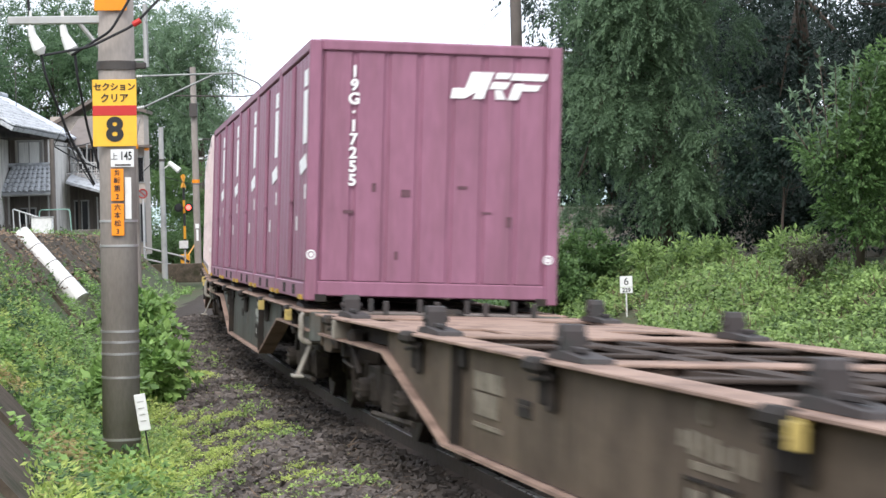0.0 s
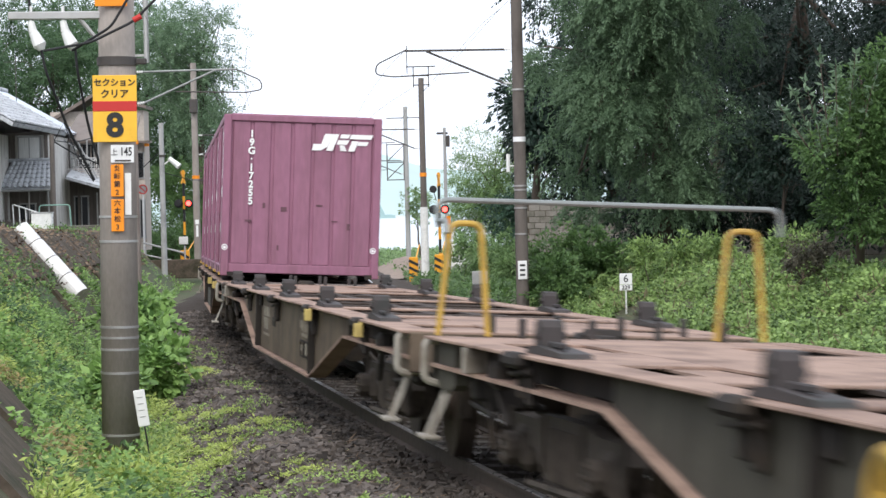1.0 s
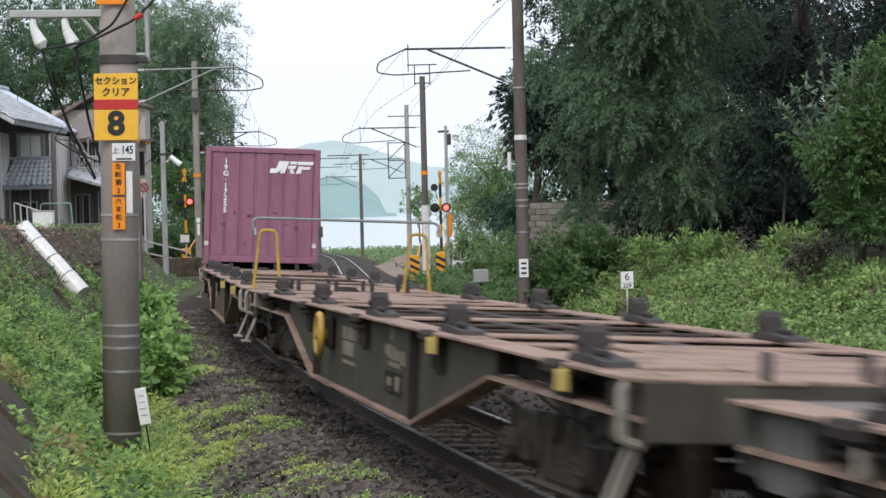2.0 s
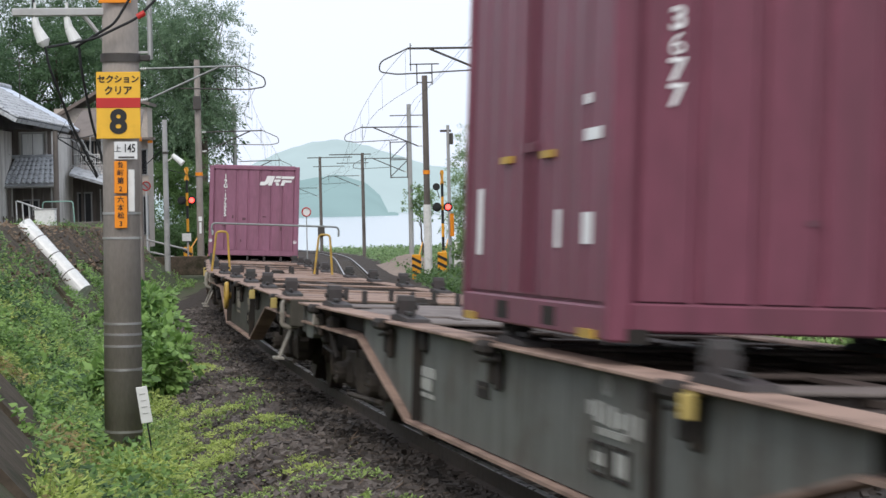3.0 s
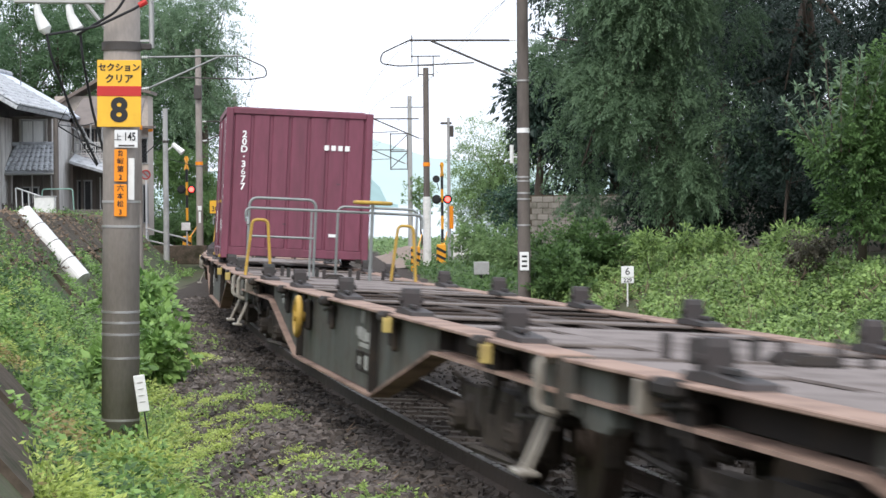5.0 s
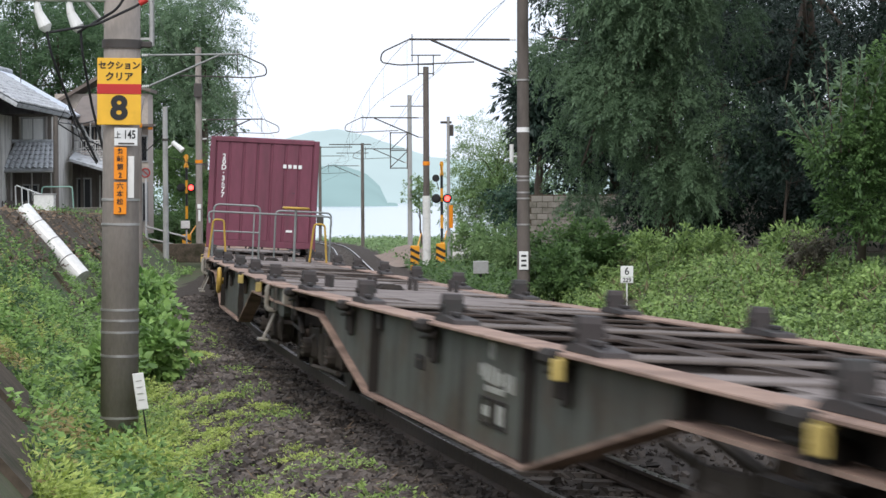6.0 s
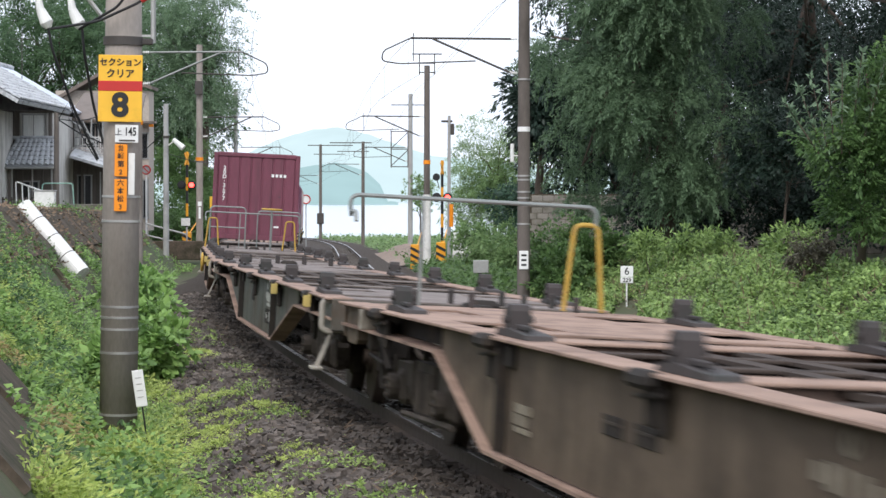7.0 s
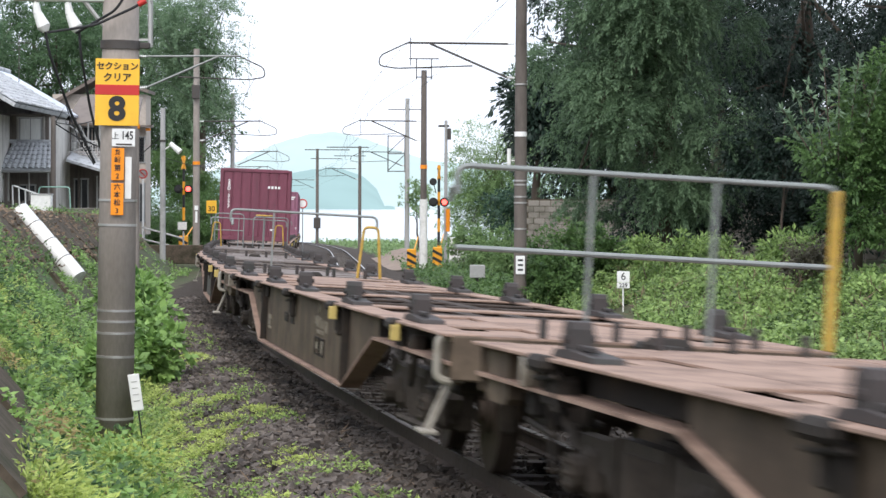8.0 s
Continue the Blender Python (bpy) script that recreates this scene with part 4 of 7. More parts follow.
        scuffs = ((-0.82, 0.86, 0.1, 0.03), (-0.27, 1.05, 0.09, 0.07), (-0.58, 1.1, 0.04, 0.08), (0.28, 1.12, 0.1, 0.03), (0.52, 0.88, 0.09, 0.02), (0.74, 0.8, 0.05, 0.1), (-0.35, 0.45, 0.03, 0.08))
        for x, z, sx, sz in (scuffs if logo else ((0.68, 1.3, 0.07, 0.03), (-0.2, 0.6, 0.05, 0.03))):
            part("scuff", Shape().box((x, y + 0.024, z), (sx, 0.006, sz)), SCUFF, c, "dark scuffed patch")
        part("pocket", Shape().box((-1.07, y - 0.002, 0.03), (0.11, 0.006, 0.07)).box((1.07, y - 0.002, 0.03), (0.11, 0.006, 0.07)), GRIME_AND_SHADE, c, "dark corner pocket")
    return c


LOGO = [[(0.0, 0.0), (0.14, 0.0), (0.24, 0.06), (0.32, 0.26), (0.20, 0.26), (0.14, 0.1), (0.02, 0.1)],
        [(0.22, 0.0), (0.32, 0.0), (0.42, 0.26), (0.32, 0.26)], [(0.43, 0.20), (0.56, 0.20), (0.6, 0.26), (0.45, 0.26)],
        [(0.38, 0.1), (0.54, 0.1), (0.58, 0.17), (0.41, 0.17)], [(0.44, 0.0), (0.54, 0.0), (0.5, 0.09), (0.43, 0.09)],
        [(0.56, 0.0), (0.66, 0.0), (0.72, 0.16), (0.62, 0.16)], [(0.58, 0.19), (0.92, 0.19), (0.95, 0.26), (0.61, 0.26)], [(0.7, 0.09), (0.85, 0.09), (0.88, 0.15), (0.72, 0.15)]]


def build_loads():
    a = container("freight_container", PURPLE, "faded purple steel container with a white serial on a wagon", (-1, 1), "19G·17255", True)
    for k in range(5):
        LOADS.append((0, -9.4 + SLOT * (k + 0.5), a if k == 0 else copy_thing(a, Matrix.Identity(4))))
    b = container("freight_container", MAROON, "maroon steel container with a white serial alone on a wagon", (-1, 1), "20D·3677", False)
    LOADS.append((3, -0.36, b))
    p = container("freight_container", PALE, "pale pink steel container at the train's front", (-1, 1), "", True)
    for k in range(5):
        LOADS.append((-1, -9.4 + SLOT * (k + 0.5), p if k == 0 else copy_thing(p, Matrix.Identity(4))))


def wagon_pose(k, t):
    """Where wagon k stands at t: its bogie centres lie on the track."""
    s = REAR - T_LEN * k + T_LEN / 2 + V * t + SHIFT.get(k, 0.0)
    a, b = on_track(s - 7.1), on_track(s + 7.1)
    fwd = (b - a).normalized()
    c = cant(s)
    flat = Vector((fwd.y, -fwd.x, 0)).normalized()
    right = flat * math.cos(c) - Vector((0, 0, 1)) * math.sin(c)
    up = right.cross(fwd).normalized()
    right = fwd.cross(up).normalized()
    m = Matrix((right, fwd, up)).transposed().to_4x4()
    m.translation = (a + b) / 2
    return m


build_wagons()
build_loads()


def motions():
    """Everything that moves: wagons with their loads, and their turning wheels."""
    times = [0.2 * i for i in range(41)]
    for k, w in WAGONS:
        walk(w, [(t, wagon_pose(k, t)) for t in times])
    for k, y, c in LOADS:
        walk(c, [(t, wagon_pose(k, t) @ pose(0, y, 1.0 if k == 3 else 0.97)) for t in times])
    turn = [i / FPS for i in range(241)]
    for k, w in WAGONS:
        for b in w.children:
            if b.name.startswith("bogie"):
                for ws in b.children:
                    p = ws.location.copy()
                    walk(ws, [(t, Matrix.Translation(p) @ Matrix.Rotation(-V / 0.43 * t, 4, "X")) for t in turn])

# ---- foliage ----
RNG = np.random.default_rng(7)
LEAF_DARK = leaf_material("dark_feathery_leaves", (0.016, 0.04, 0.026), (0.075, 0.148, 0.09), 0.25)
LEAF_FEATHER = leaf_material("feathery_grey_green_leaves", (0.042, 0.082, 0.043), (0.185, 0.285, 0.155), 0.35)
# blackish leaves: the wood's deep shade is put into their colour
LEAF_SHADE = leaf_material("shade_blackened_leaves", (0.008, 0.018, 0.014), (0.033, 0.062, 0.042), 0.12)
LEAF_MID = leaf_material("mid_green_leaves", (0.04, 0.09, 0.028), (0.15, 0.25, 0.08), 0.35)
LEAF_LIGHT = leaf_material("light_green_leaves", (0.055, 0.13, 0.034), (0.38, 0.58, 0.17), 0.35)
LEAF_IVY = leaf_material("ivy_leaves", (0.036, 0.084, 0.025), (0.37, 0.52, 0.165), 0.3)
LEAF_WEED = leaf_material("weed_leaves", (0.07, 0.145, 0.032), (0.5, 0.66, 0.2), 0.35)
LEAF_DRY = leaf_material("yellowed_weed_leaves", (0.2, 0.17, 0.064), (0.42, 0.33, 0.141), 0.3)
LEAF_VINE = leaf_material("browned_vine_leaves", (0.05, 0.045, 0.032), (0.15, 0.14, 0.09), 0.2)
LEAF_BUSH = leaf_material("dull_green_leaves", (0.028, 0.07, 0.026), (0.11, 0.2, 0.07), 0.3)
LEAF_HILL = leaf_material("deep_green_hillside_leaves", (0.032, 0.074, 0.034), (0.13, 0.22, 0.10), 0.35)
LEAF_FAR = leaf_material("hillside_leaves", (0.085, 0.14, 0.085), (0.27, 0.38, 0.235), 0.4)
# distance haze is mixed into this pale leaf colour
LEAF_HAZED = leaf_material("haze_paled_lacy_leaves", (0.08, 0.145, 0.085), (0.27, 0.385, 0.225), 0.4)
LEAF_ROAD = leaf_material("sunlit_roadside_leaves", (0.08, 0.15, 0.06), (0.32, 0.46, 0.19), 0.4)
LEAF_FRESH = leaf_material("fresh_yellow_green_leaves", (0.11, 0.19, 0.03), (0.74, 0.84, 0.25), 0.4)
BARK = material("brown_bark", (0.09, 0.07, 0.055), 0.9, amount=0.4, grain=18, patch=4, stretch=(1, 1, 0.3), bump=0.6)


TWIG = leaf_material("dead_stalks", (0.07, 0.045, 0.03), (0.26, 0.19, 0.13), 0.0, 0.9)
BLACKISH_STONES = leaf_material("blackish_ballast_stones", (0.004, 0.0035, 0.003), (0.12, 0.10, 0.085), 0.0, 0.85)
STONES = leaf_material("mixed_ballast_stones", (0.009, 0.0075, 0.0065), (0.205, 0.175, 0.155), 0.0, 0.9)


def leaf_mesh(name, pts, along, size, mat, aspect=0.5, fold=0.25):
    """Many separate folded leaves, each a rhomb of two triangles."""
    n = len(pts)
    along = along / np.maximum(1e-6, np.linalg.norm(along, axis=1, keepdims=True))
    side = np.cross(along, RNG.normal(size=(n, 3)) * 0.5 + [0, -0.35, 1.0])
    side /= np.maximum(1e-6, np.linalg.norm(side, axis=1, keepdims=True))
    nor = np.cross(along, side)
    L = np.asarray(size).reshape(-1, 1) * np.ones((n, 1))
    W = L * aspect
    v = np.empty((n, 4, 3))
    v[:, 0] = pts
    v[:, 1] = pts + along * L * 0.45 + side * W * 0.5 + nor * L * fold * 0.3
    v[:, 2] = pts + along * L
    v[:, 3] = pts + along * L * 0.45 - side * W * 0.5 + nor * L * fold * 0.3
    base = (np.arange(n) * 4)[:, None]
    tri = np.concatenate([base + [0, 1, 2], base + [0, 2, 3]], 1).reshape(-1, 3)
    me = bpy.data.meshes.new(name)
    me.vertices.add(n * 4)
    me.vertices.foreach_set("co", v.ravel())
    me.loops.add(len(tri) * 3)
    me.loops.foreach_set("vertex_index", tri.ravel().astype(np.int32))
    me.polygons.add(len(tri))
    me.polygons.foreach_set("loop_start", np.arange(0, len(tri) * 3, 3, dtype=np.int32))
    me.update(calc_edges=True)
    me.materials.append(mat)
    return me


def sprays(blobs, count, per, length, droop, spread, inner=0.55, bough=0.34):
    """Leaf places and ways along drooping twigs that grow outward from a set of ellipsoids."""
    big, blobs = blobs, []
    for c, r in big:
        for _ in range(max(4, int(3 + 2.2 * max(r)))):
            d = RNG.normal(size=3)
            d[2] = d[2] * 0.8 + 0.15
            d /= np.linalg.norm(d)
            f = bough * (1 + 0.65 * RNG.random())
            blobs.append((tuple(np.array(c) + d * np.array(r) * (1 - f * 0.75)), tuple(np.array(r) * f * np.array([1.15, 1.0, 0.75]))))
    vol = np.array([b[1][0] * b[1][1] * b[1][2] for b in blobs]) ** 0.67
    pick = RNG.choice(len(blobs), count, p=vol / vol.sum())
    C = np.array([b[0] for b in blobs])[pick]
    R = np.array([b[1] for b in blobs])[pick]
    d = RNG.normal(size=(count, 3))
    d /= np.linalg.norm(d, axis=1, keepdims=True)
    r = inner + (1.06 - inner) * RNG.random((count, 1)) ** 0.7
    o = C + d * R * r
    way = d * [1, 1, 0.45] + RNG.normal(size=(count, 3)) * 0.35
    way /= np.linalg.norm(way, axis=1, keepdims=True)
    ln = length * (0.5 + RNG.random((count, 1)))
    t = RNG.random((count, per, 1))
    p = o[:, None] + way[:, None] * ln[:, None] * t
    p[..., 2:] -= droop * ln[:, None] * t * t
    wide = spread * (1.15 - t)
    jit = RNG.normal(size=(count, per, 3)) * wide
    p = p + jit
    tang = way[:, None] + jit * 1.5 / np.maximum(0.05, spread)
    tang = tang * np.ones_like(p)
    tang[..., 2:] -= 2 * droop * t + 0.15
    return p.reshape(-1, 3), tang.reshape(-1, 3)


def tree(base, blobs, mat, label, count, per, length, droop, spread, leaf, trunk_r=0.16, aspect=0.4, name="tree", inner=0.55, category="tree", bough=0.34):
    t = thing(name, Matrix.Translation(base), label, category)
    base = Vector(base)
    tr = Shape()
    top = max(b[0][2] + b[1][2] * 0.4 for b in blobs) - base.z
    cx = sum(b[0][0] for b in blobs) / len(blobs) - base.x
    cy = sum(b[0][1] for b in blobs) / len(blobs) - base.y
    pts = [Vector((cx * f * 0.6 + 0.12 * noise.noise((f * 5, base.x, 0)), cy * f * 0.6 + 0.12 * noise.noise((f * 5, base.y, 4)), top * f - (0.3 if f == 0 else 0))) for f in np.linspace(0, 1, 7)]
    tr.tube(pts, [trunk_r * (1 - 0.8 * i / 6) for i in range(7)], 9)
    for b in blobs:
        for j in range(3):
            a = pts[2 + (j + len(tr.v)) % 4]
            e = Vector(b[0]) - base + Vector(RNG.normal(size=3)) * 0.4 * b[1][0]
            m = a.lerp(e, 0.5) + Vector((0, 0, 0.25))
            tr.tube([a, m, e], [trunk_r * 0.35, trunk_r * 0.22, trunk_r * 0.06], 6)
    part("trunk", tr, BARK, t, "brown trunk with limbs", True)
    p, w = sprays(blobs, count, per, length, droop, spread, inner, bough)
    part("crown", leaf_mesh("crown", p - np.array(base), w, leaf * (0.6 + 0.8 * RNG.random(len(p))), mat, aspect), mat, t)
    return t


def gz_early(x, y):
    return float(ground_height(x, y))


def build_trees():
    # big drooping tree over the ivy bank
    tree((6.2, 67, 0.6), [((6.3, 67, 6.2), (2.3, 2.6, 3.0)), ((5.6, 66, 7.2), (1.9, 2.0, 1.9)), ((5.0, 66, 3.7), (1.7, 1.8, 1.9)), ((6.7, 65.5, 3.4), (1.6, 1.7, 2.0)), ((3.6, 67.5, 5.3), (1.4, 1.5, 1.2)), ((4.3, 67, 2.2), (1.0, 1.2, 1.3)), ((6.2, 66, 1.9), (1.3, 1.2, 1.0)), ((7.0, 66, 8.8), (1.9, 2, 1.8))],
         LEAF_FEATHER, "tall dark green tree with feathery drooping branches", 2200, 100, 0.62, 0.75, 0.1, 0.09, 0.3, 0.36, inner=0.8, bough=0.27)
    # close wood behind the wall, its deep shade put into the leaf colour
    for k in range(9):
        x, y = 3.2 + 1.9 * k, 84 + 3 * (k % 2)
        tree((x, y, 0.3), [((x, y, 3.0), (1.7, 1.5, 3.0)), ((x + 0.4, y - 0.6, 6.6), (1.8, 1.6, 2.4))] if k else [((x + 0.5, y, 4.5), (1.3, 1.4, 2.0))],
             LEAF_SHADE, "conifer with shade-darkened leaves in the wood behind the wall", 300, 36, 0.8, 0.5, 0.2, 0.24, 0.2, 0.4, inner=0.3)
    # the last two stand out of view, added to shade the others
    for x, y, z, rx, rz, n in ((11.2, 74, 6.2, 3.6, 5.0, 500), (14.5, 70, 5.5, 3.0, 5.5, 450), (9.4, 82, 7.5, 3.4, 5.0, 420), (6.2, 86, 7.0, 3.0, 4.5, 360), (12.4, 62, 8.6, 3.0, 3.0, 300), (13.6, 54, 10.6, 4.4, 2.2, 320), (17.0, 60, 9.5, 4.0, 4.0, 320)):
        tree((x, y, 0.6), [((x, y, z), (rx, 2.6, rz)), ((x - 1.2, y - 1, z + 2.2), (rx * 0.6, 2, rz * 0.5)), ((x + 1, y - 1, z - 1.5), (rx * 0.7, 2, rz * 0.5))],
             LEAF_SHADE, "conifer with shade-darkened leaves in the wood behind the wall", n, 60, 1.1, 0.6, 0.18, 0.155, 0.3, 0.4, inner=0.35)
    # unseen tree beside the bank, added so its crown shades the wood's edge
    tree((22, 46, 0.6), [((11.5, 53, 10.2), (3.6, 5.0, 2.2)), ((14.0, 50, 10.6), (4.6, 5.5, 3.0)), ((12.0, 61, 11.0), (3.4, 5.0, 2.6)), ((13.5, 58, 12.0), (4.6, 5.0, 3.0)), ((17.5, 47, 9.0), (3.6, 4.0, 3.0))],
         LEAF_DARK, "unseen tall tree with a dense crown, added to shade the wood", 1000, 50, 1.4, 0.4, 0.3, 0.3, 0.45, 0.5, inner=0.2)
    # lighter shrub with upright shoots, near the bank's end
    tree((7.4, 43, 0.7), [((7.5, 43, 2.3), (0.85, 0.9, 1.2)), ((8.1, 43, 3.4), (0.7, 0.8, 1.0)), ((6.75, 42.7, 2.5), (0.5, 0.6, 0.5)), ((8.0, 42.6, 1.4), (0.9, 0.8, 0.9))],
         LEAF_MID, "bushy green tree with long upright shoots", 560, 44, 0.45, 0.12, 0.08, 0.095, 0.09, 0.45)
    sh = thing("shrub", Matrix.Translation((6.95, 42.2, 2.75)), "slim grey-green shoots standing out of the bushy tree", "shrub")
    stems, lp, lw = Shape(), [], []
    for a, b, h in ((-0.45, 0.0, 1.0), (-0.22, 0.1, 1.5), (0.0, 0.0, 1.25), (-0.8, 0, 0.5), (0.3, 0.1, 1.45), (0.62, 0.0, 1.3), (-0.62, 0, 0.8)):
        tip = Vector((a * 1.25, b, h))
        stems.rod((a * 0.5, b, -0.4), tip, 0.018, 0.006, 6)
        for i in range(70):
            f = RNG.random()
            lp.append(Vector((a * 0.5, b, -0.4)).lerp(tip, f))
            lw.append(Vector(RNG.normal(size=3)) * 0.8 + Vector((0, 0, 0.5)))
    part("stem", stems, BARK, sh)
    part("leaves", leaf_mesh("leaves", np.array(lp), np.array(lw), 0.17, LEAF_FAR, 0.35), LEAF_FAR, sh)
    # trees past the crossing
    tree((2.4, 122, -1.2), [((2.2, 122, 3.2), (2.0, 1.6, 2.2)), ((3.6, 121, 1.8), (1.9, 1.6, 1.9)), ((1.2, 121, 0.9), (0.9, 1, 1.4)), ((4.6, 121, 3.4), (1.3, 1.4, 1.6))],
         LEAF_ROAD, "light green roadside tree beyond the level crossing", 950, 60, 0.9, 0.2, 0.13, 0.11, 0.14, 0.4)
    tree((-1.5, 150, -1.6), [((-1.7, 150, 1.0), (0.8, 0.9, 1.9))], LEAF_ROAD, "slender green tree beside a mast", 60, 30, 0.5, 0.2, 0.1, 0.16, 0.08, 0.5)
    # wood on the left
    tree((-13.6, 136, 1.0), [((-14.5, 136, 8.6), (1.3, 2.0, 4.4)), ((-12.9, 135, 9.9), (1.7, 1.7, 1.2)), ((-13.9, 135, 7.0), (1.5, 1.6, 1.2)), ((-14.6, 135, 11.0), (2.4, 2.0, 2.8)), ((-12.8, 135, 11.8), (1.6, 1.6, 1.2))],
         LEAF_HAZED, "tall feathery tree on the wooded hillside", 1100, 66, 1.3, 0.3, 0.14, 0.125, 0.25, 0.38)
    for x, y, z, rx, rz in ((-24, 150, 9.5, 4.0, 5.5), (-18.4, 146, 9.0, 3.0, 6.5), (-30, 146, 8.5, 4.5, 6), (-21.5, 158, 13, 4, 5), (-16.2, 150, 6.4, 2.2, 4.0), (-28, 165, 13.0, 5, 6)):
        tree((x, y, 2.0), [((x, y, z), (rx, 2.6, rz)), ((x + rx * 0.4, y - 1.5, z + 1.5), (rx * 0.6, 1.8, rz * 0.45)), ((x - rx * 0.4, y - 1.5, z - 1.2), (rx * 0.6, 1.8, rz * 0.45))],
             LEAF_HILL, "green tree of the hillside wood behind the houses", 440, 60, 1.2, 0.35, 0.22, 0.19, 0.22, 0.45)
    for x, y, z, rx, rz in ((-13.3, 128, 2.6, 1.4, 2.0), (-13.5, 132, 1.2, 1.0, 1.8), (-14.6, 126, 3.4, 1.2, 1.5), (-12.4, 124, 0.4, 1.0, 1.4), (-14.6, 124, 0.5, 1.5, 1.6), (-13.4, 119, -0.2, 0.9, 1.0)):
        tree((x, y, -0.4), [((x, y, z), (rx, 1.2, rz)), ((x + 0.4, y - 0.6, z - 0.8), (rx * 0.7, 0.9, rz * 0.6))], LEAF_MID, "green roadside shrub by the lane", 260, 44, 0.6, 0.2, 0.13, 0.11, 0.08, 0.5, "shrub", category="shrub")
    # shrubs along the right side
    for x, y, z, rx, rz, m in ((4.1, 63, 0.3, 0.95, 0.95, LEAF_MID), (3.3, 66, 0.0, 0.9, 0.75, LEAF_MID), (2.2, 82, -0.2, 1.2, 0.8, LEAF_ROAD), (1.2, 92, -0.35, 0.9, 0.7, LEAF_ROAD), (3.0, 98, 0.9, 1.2, 1.4, LEAF_DARK), (3.9, 78, 0.5, 1.2, 1.0, LEAF_MID), (2.7, 60.5, -0.35, 0.6, 0.5, LEAF_MID)):
        g = float(ground_height(x, y))
        tree((x, y, g), [((x, y, z), (rx, 0.9, rz)), ((x + 0.4 * rx, y - 0.4, z - 0.35 * rz), (rx * 0.8, 0.8, rz * 0.6))], m, "green shrub overgrowing the trackside", 240, 34, 0.4, 0.15, 0.08, 0.11, 0.05, 0.55, "shrub", category="shrub")
    # growth coloured as shade under the big tree; browned vine clump on the bank
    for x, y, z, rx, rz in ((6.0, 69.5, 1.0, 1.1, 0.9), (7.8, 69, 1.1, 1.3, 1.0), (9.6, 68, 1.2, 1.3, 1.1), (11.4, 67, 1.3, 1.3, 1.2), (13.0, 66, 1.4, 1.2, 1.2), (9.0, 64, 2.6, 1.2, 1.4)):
        tree((x, y, gz_early(x, y)), [((x, y, z), (rx, 0.9, rz)), ((x + 0.3, y - 0.3, z + 0.8), (rx * 0.8, 0.8, rz * 0.7))], LEAF_SHADE, "low growth added and darkened to give the shade under the trees", 200, 36, 0.5, 0.3, 0.1, 0.13, 0.05, 0.45, "shrub", category="shrub")
    tree((7.15, 45, gz_early(7.15, 45)), [((7.1, 45, -0.15), (0.36, 0.3, 0.85)), ((7.15, 45, 0.55), (0.55, 0.4, 0.5)), ((7.75, 46, -0.1), (0.2, 0.2, 0.5))], LEAF_VINE, "browned vine clump standing on the ivy bank", 260, 30, 0.25, 0.4, 0.06, 0.07, 0.03, 0.5, "vine_clump", category="vine")
    for x, y, z in ((5.6, 56, 0.5), (6.5, 57, 0.58), (4.9, 58, 0.4), (7.4, 52, 0.55), (8.2, 55, 0.62)):
        tree((x, y, gz_early(x, y)), [((x, y, z), (0.4, 0.35, 0.3))], LEAF_IVY, "leafy green plant on top of the bank", 50, 20, 0.35, 0.3, 0.05, 0.12, 0.02, 0.4, "shrub", category="shrub")
    # broad-leaved shrubs behind the near pole
    for x, y, z, rx, rz in ((-3.72, 30.5, -0.35, 0.3, 0.36), (-4.2, 34, -0.1, 0.3, 0.42), (-4.55, 36.5, 0.1, 0.36, 0.36), (-5.5, 43, 0.0, 0.4, 0.3), (-3.95, 28.5, -0.45, 0.3, 0.3)):
        g = float(ground_height(x, y))
        tree((x, y, g), [((x, y, z), (rx, 0.4, rz)), ((x - 0.1, y, z - 0.25), (rx * 1.1, 0.4, rz * 0.8))], LEAF_LIGHT, "leafy green shrub behind the concrete pole", 80, 18, 0.22, 0.2, 0.05, 0.12, 0.02, 0.6, "shrub", category="shrub")


def scatter(n, lat0, lat1, y0, y1, keep=None, power=1.0):
    """Random places on the ground between two distances from the near track."""
    y = y0 + (y1 - y0) * RNG.random(n) ** power
    lat = lat0 + (lat1 - lat0) * RNG.random(n)
    x = lat + np.interp(y, Y_TAB, X_TAB)
    if keep is not None:
        k = np.array([keep(a, b, c) for a, b, c in zip(x, y, lat)], bool)
        x, y, lat = x[k], y[k], lat[k]
    return x, y, ground_height(x, y), lat


def weed_stuff(name, label, x, y, z, mat, leaf, height, per, aspect=0.45):
    n = len(x)
    h = height * (0.35 + RNG.random((n, 1)))
    o = np.stack([x, y, z - 0.02], 1)
    lean = RNG.normal(size=(n, 2)) * 0.3
    t = 0.15 + 0.85 * RNG.random((n, per, 1))
    p = np.empty((n, per, 3))
    p[..., 0:1] = o[:, None, 0:1] + lean[:, None, 0:1] * h[:, None] * t
    p[..., 1:2] = o[:, None, 1:2] + lean[:, None, 1:2] * h[:, None] * t
    p[..., 2:3] = o[:, None, 2:3] + h[:, None] * t
    w = RNG.normal(size=(n, per, 3)) * [1, 1, 0.35]
    w[..., 2] += 0.25
    sz = leaf * (0.5 + RNG.random(n * per))
    return tagged(new(name, leaf_mesh(name, p.reshape(-1, 3), w.reshape(-1, 3), sz, mat, aspect)), label, "weeds", kind="stuff")


def patchy(f, cut, seed):
    bare = lambda y, lat: lat < -3.8 and (y < 17.9 or 18.5 < y < 21.6)
    return lambda x, y, lat: noise.noise((x * f, y * f * 0.6, seed)) > cut(lat) and not bare(y, lat)


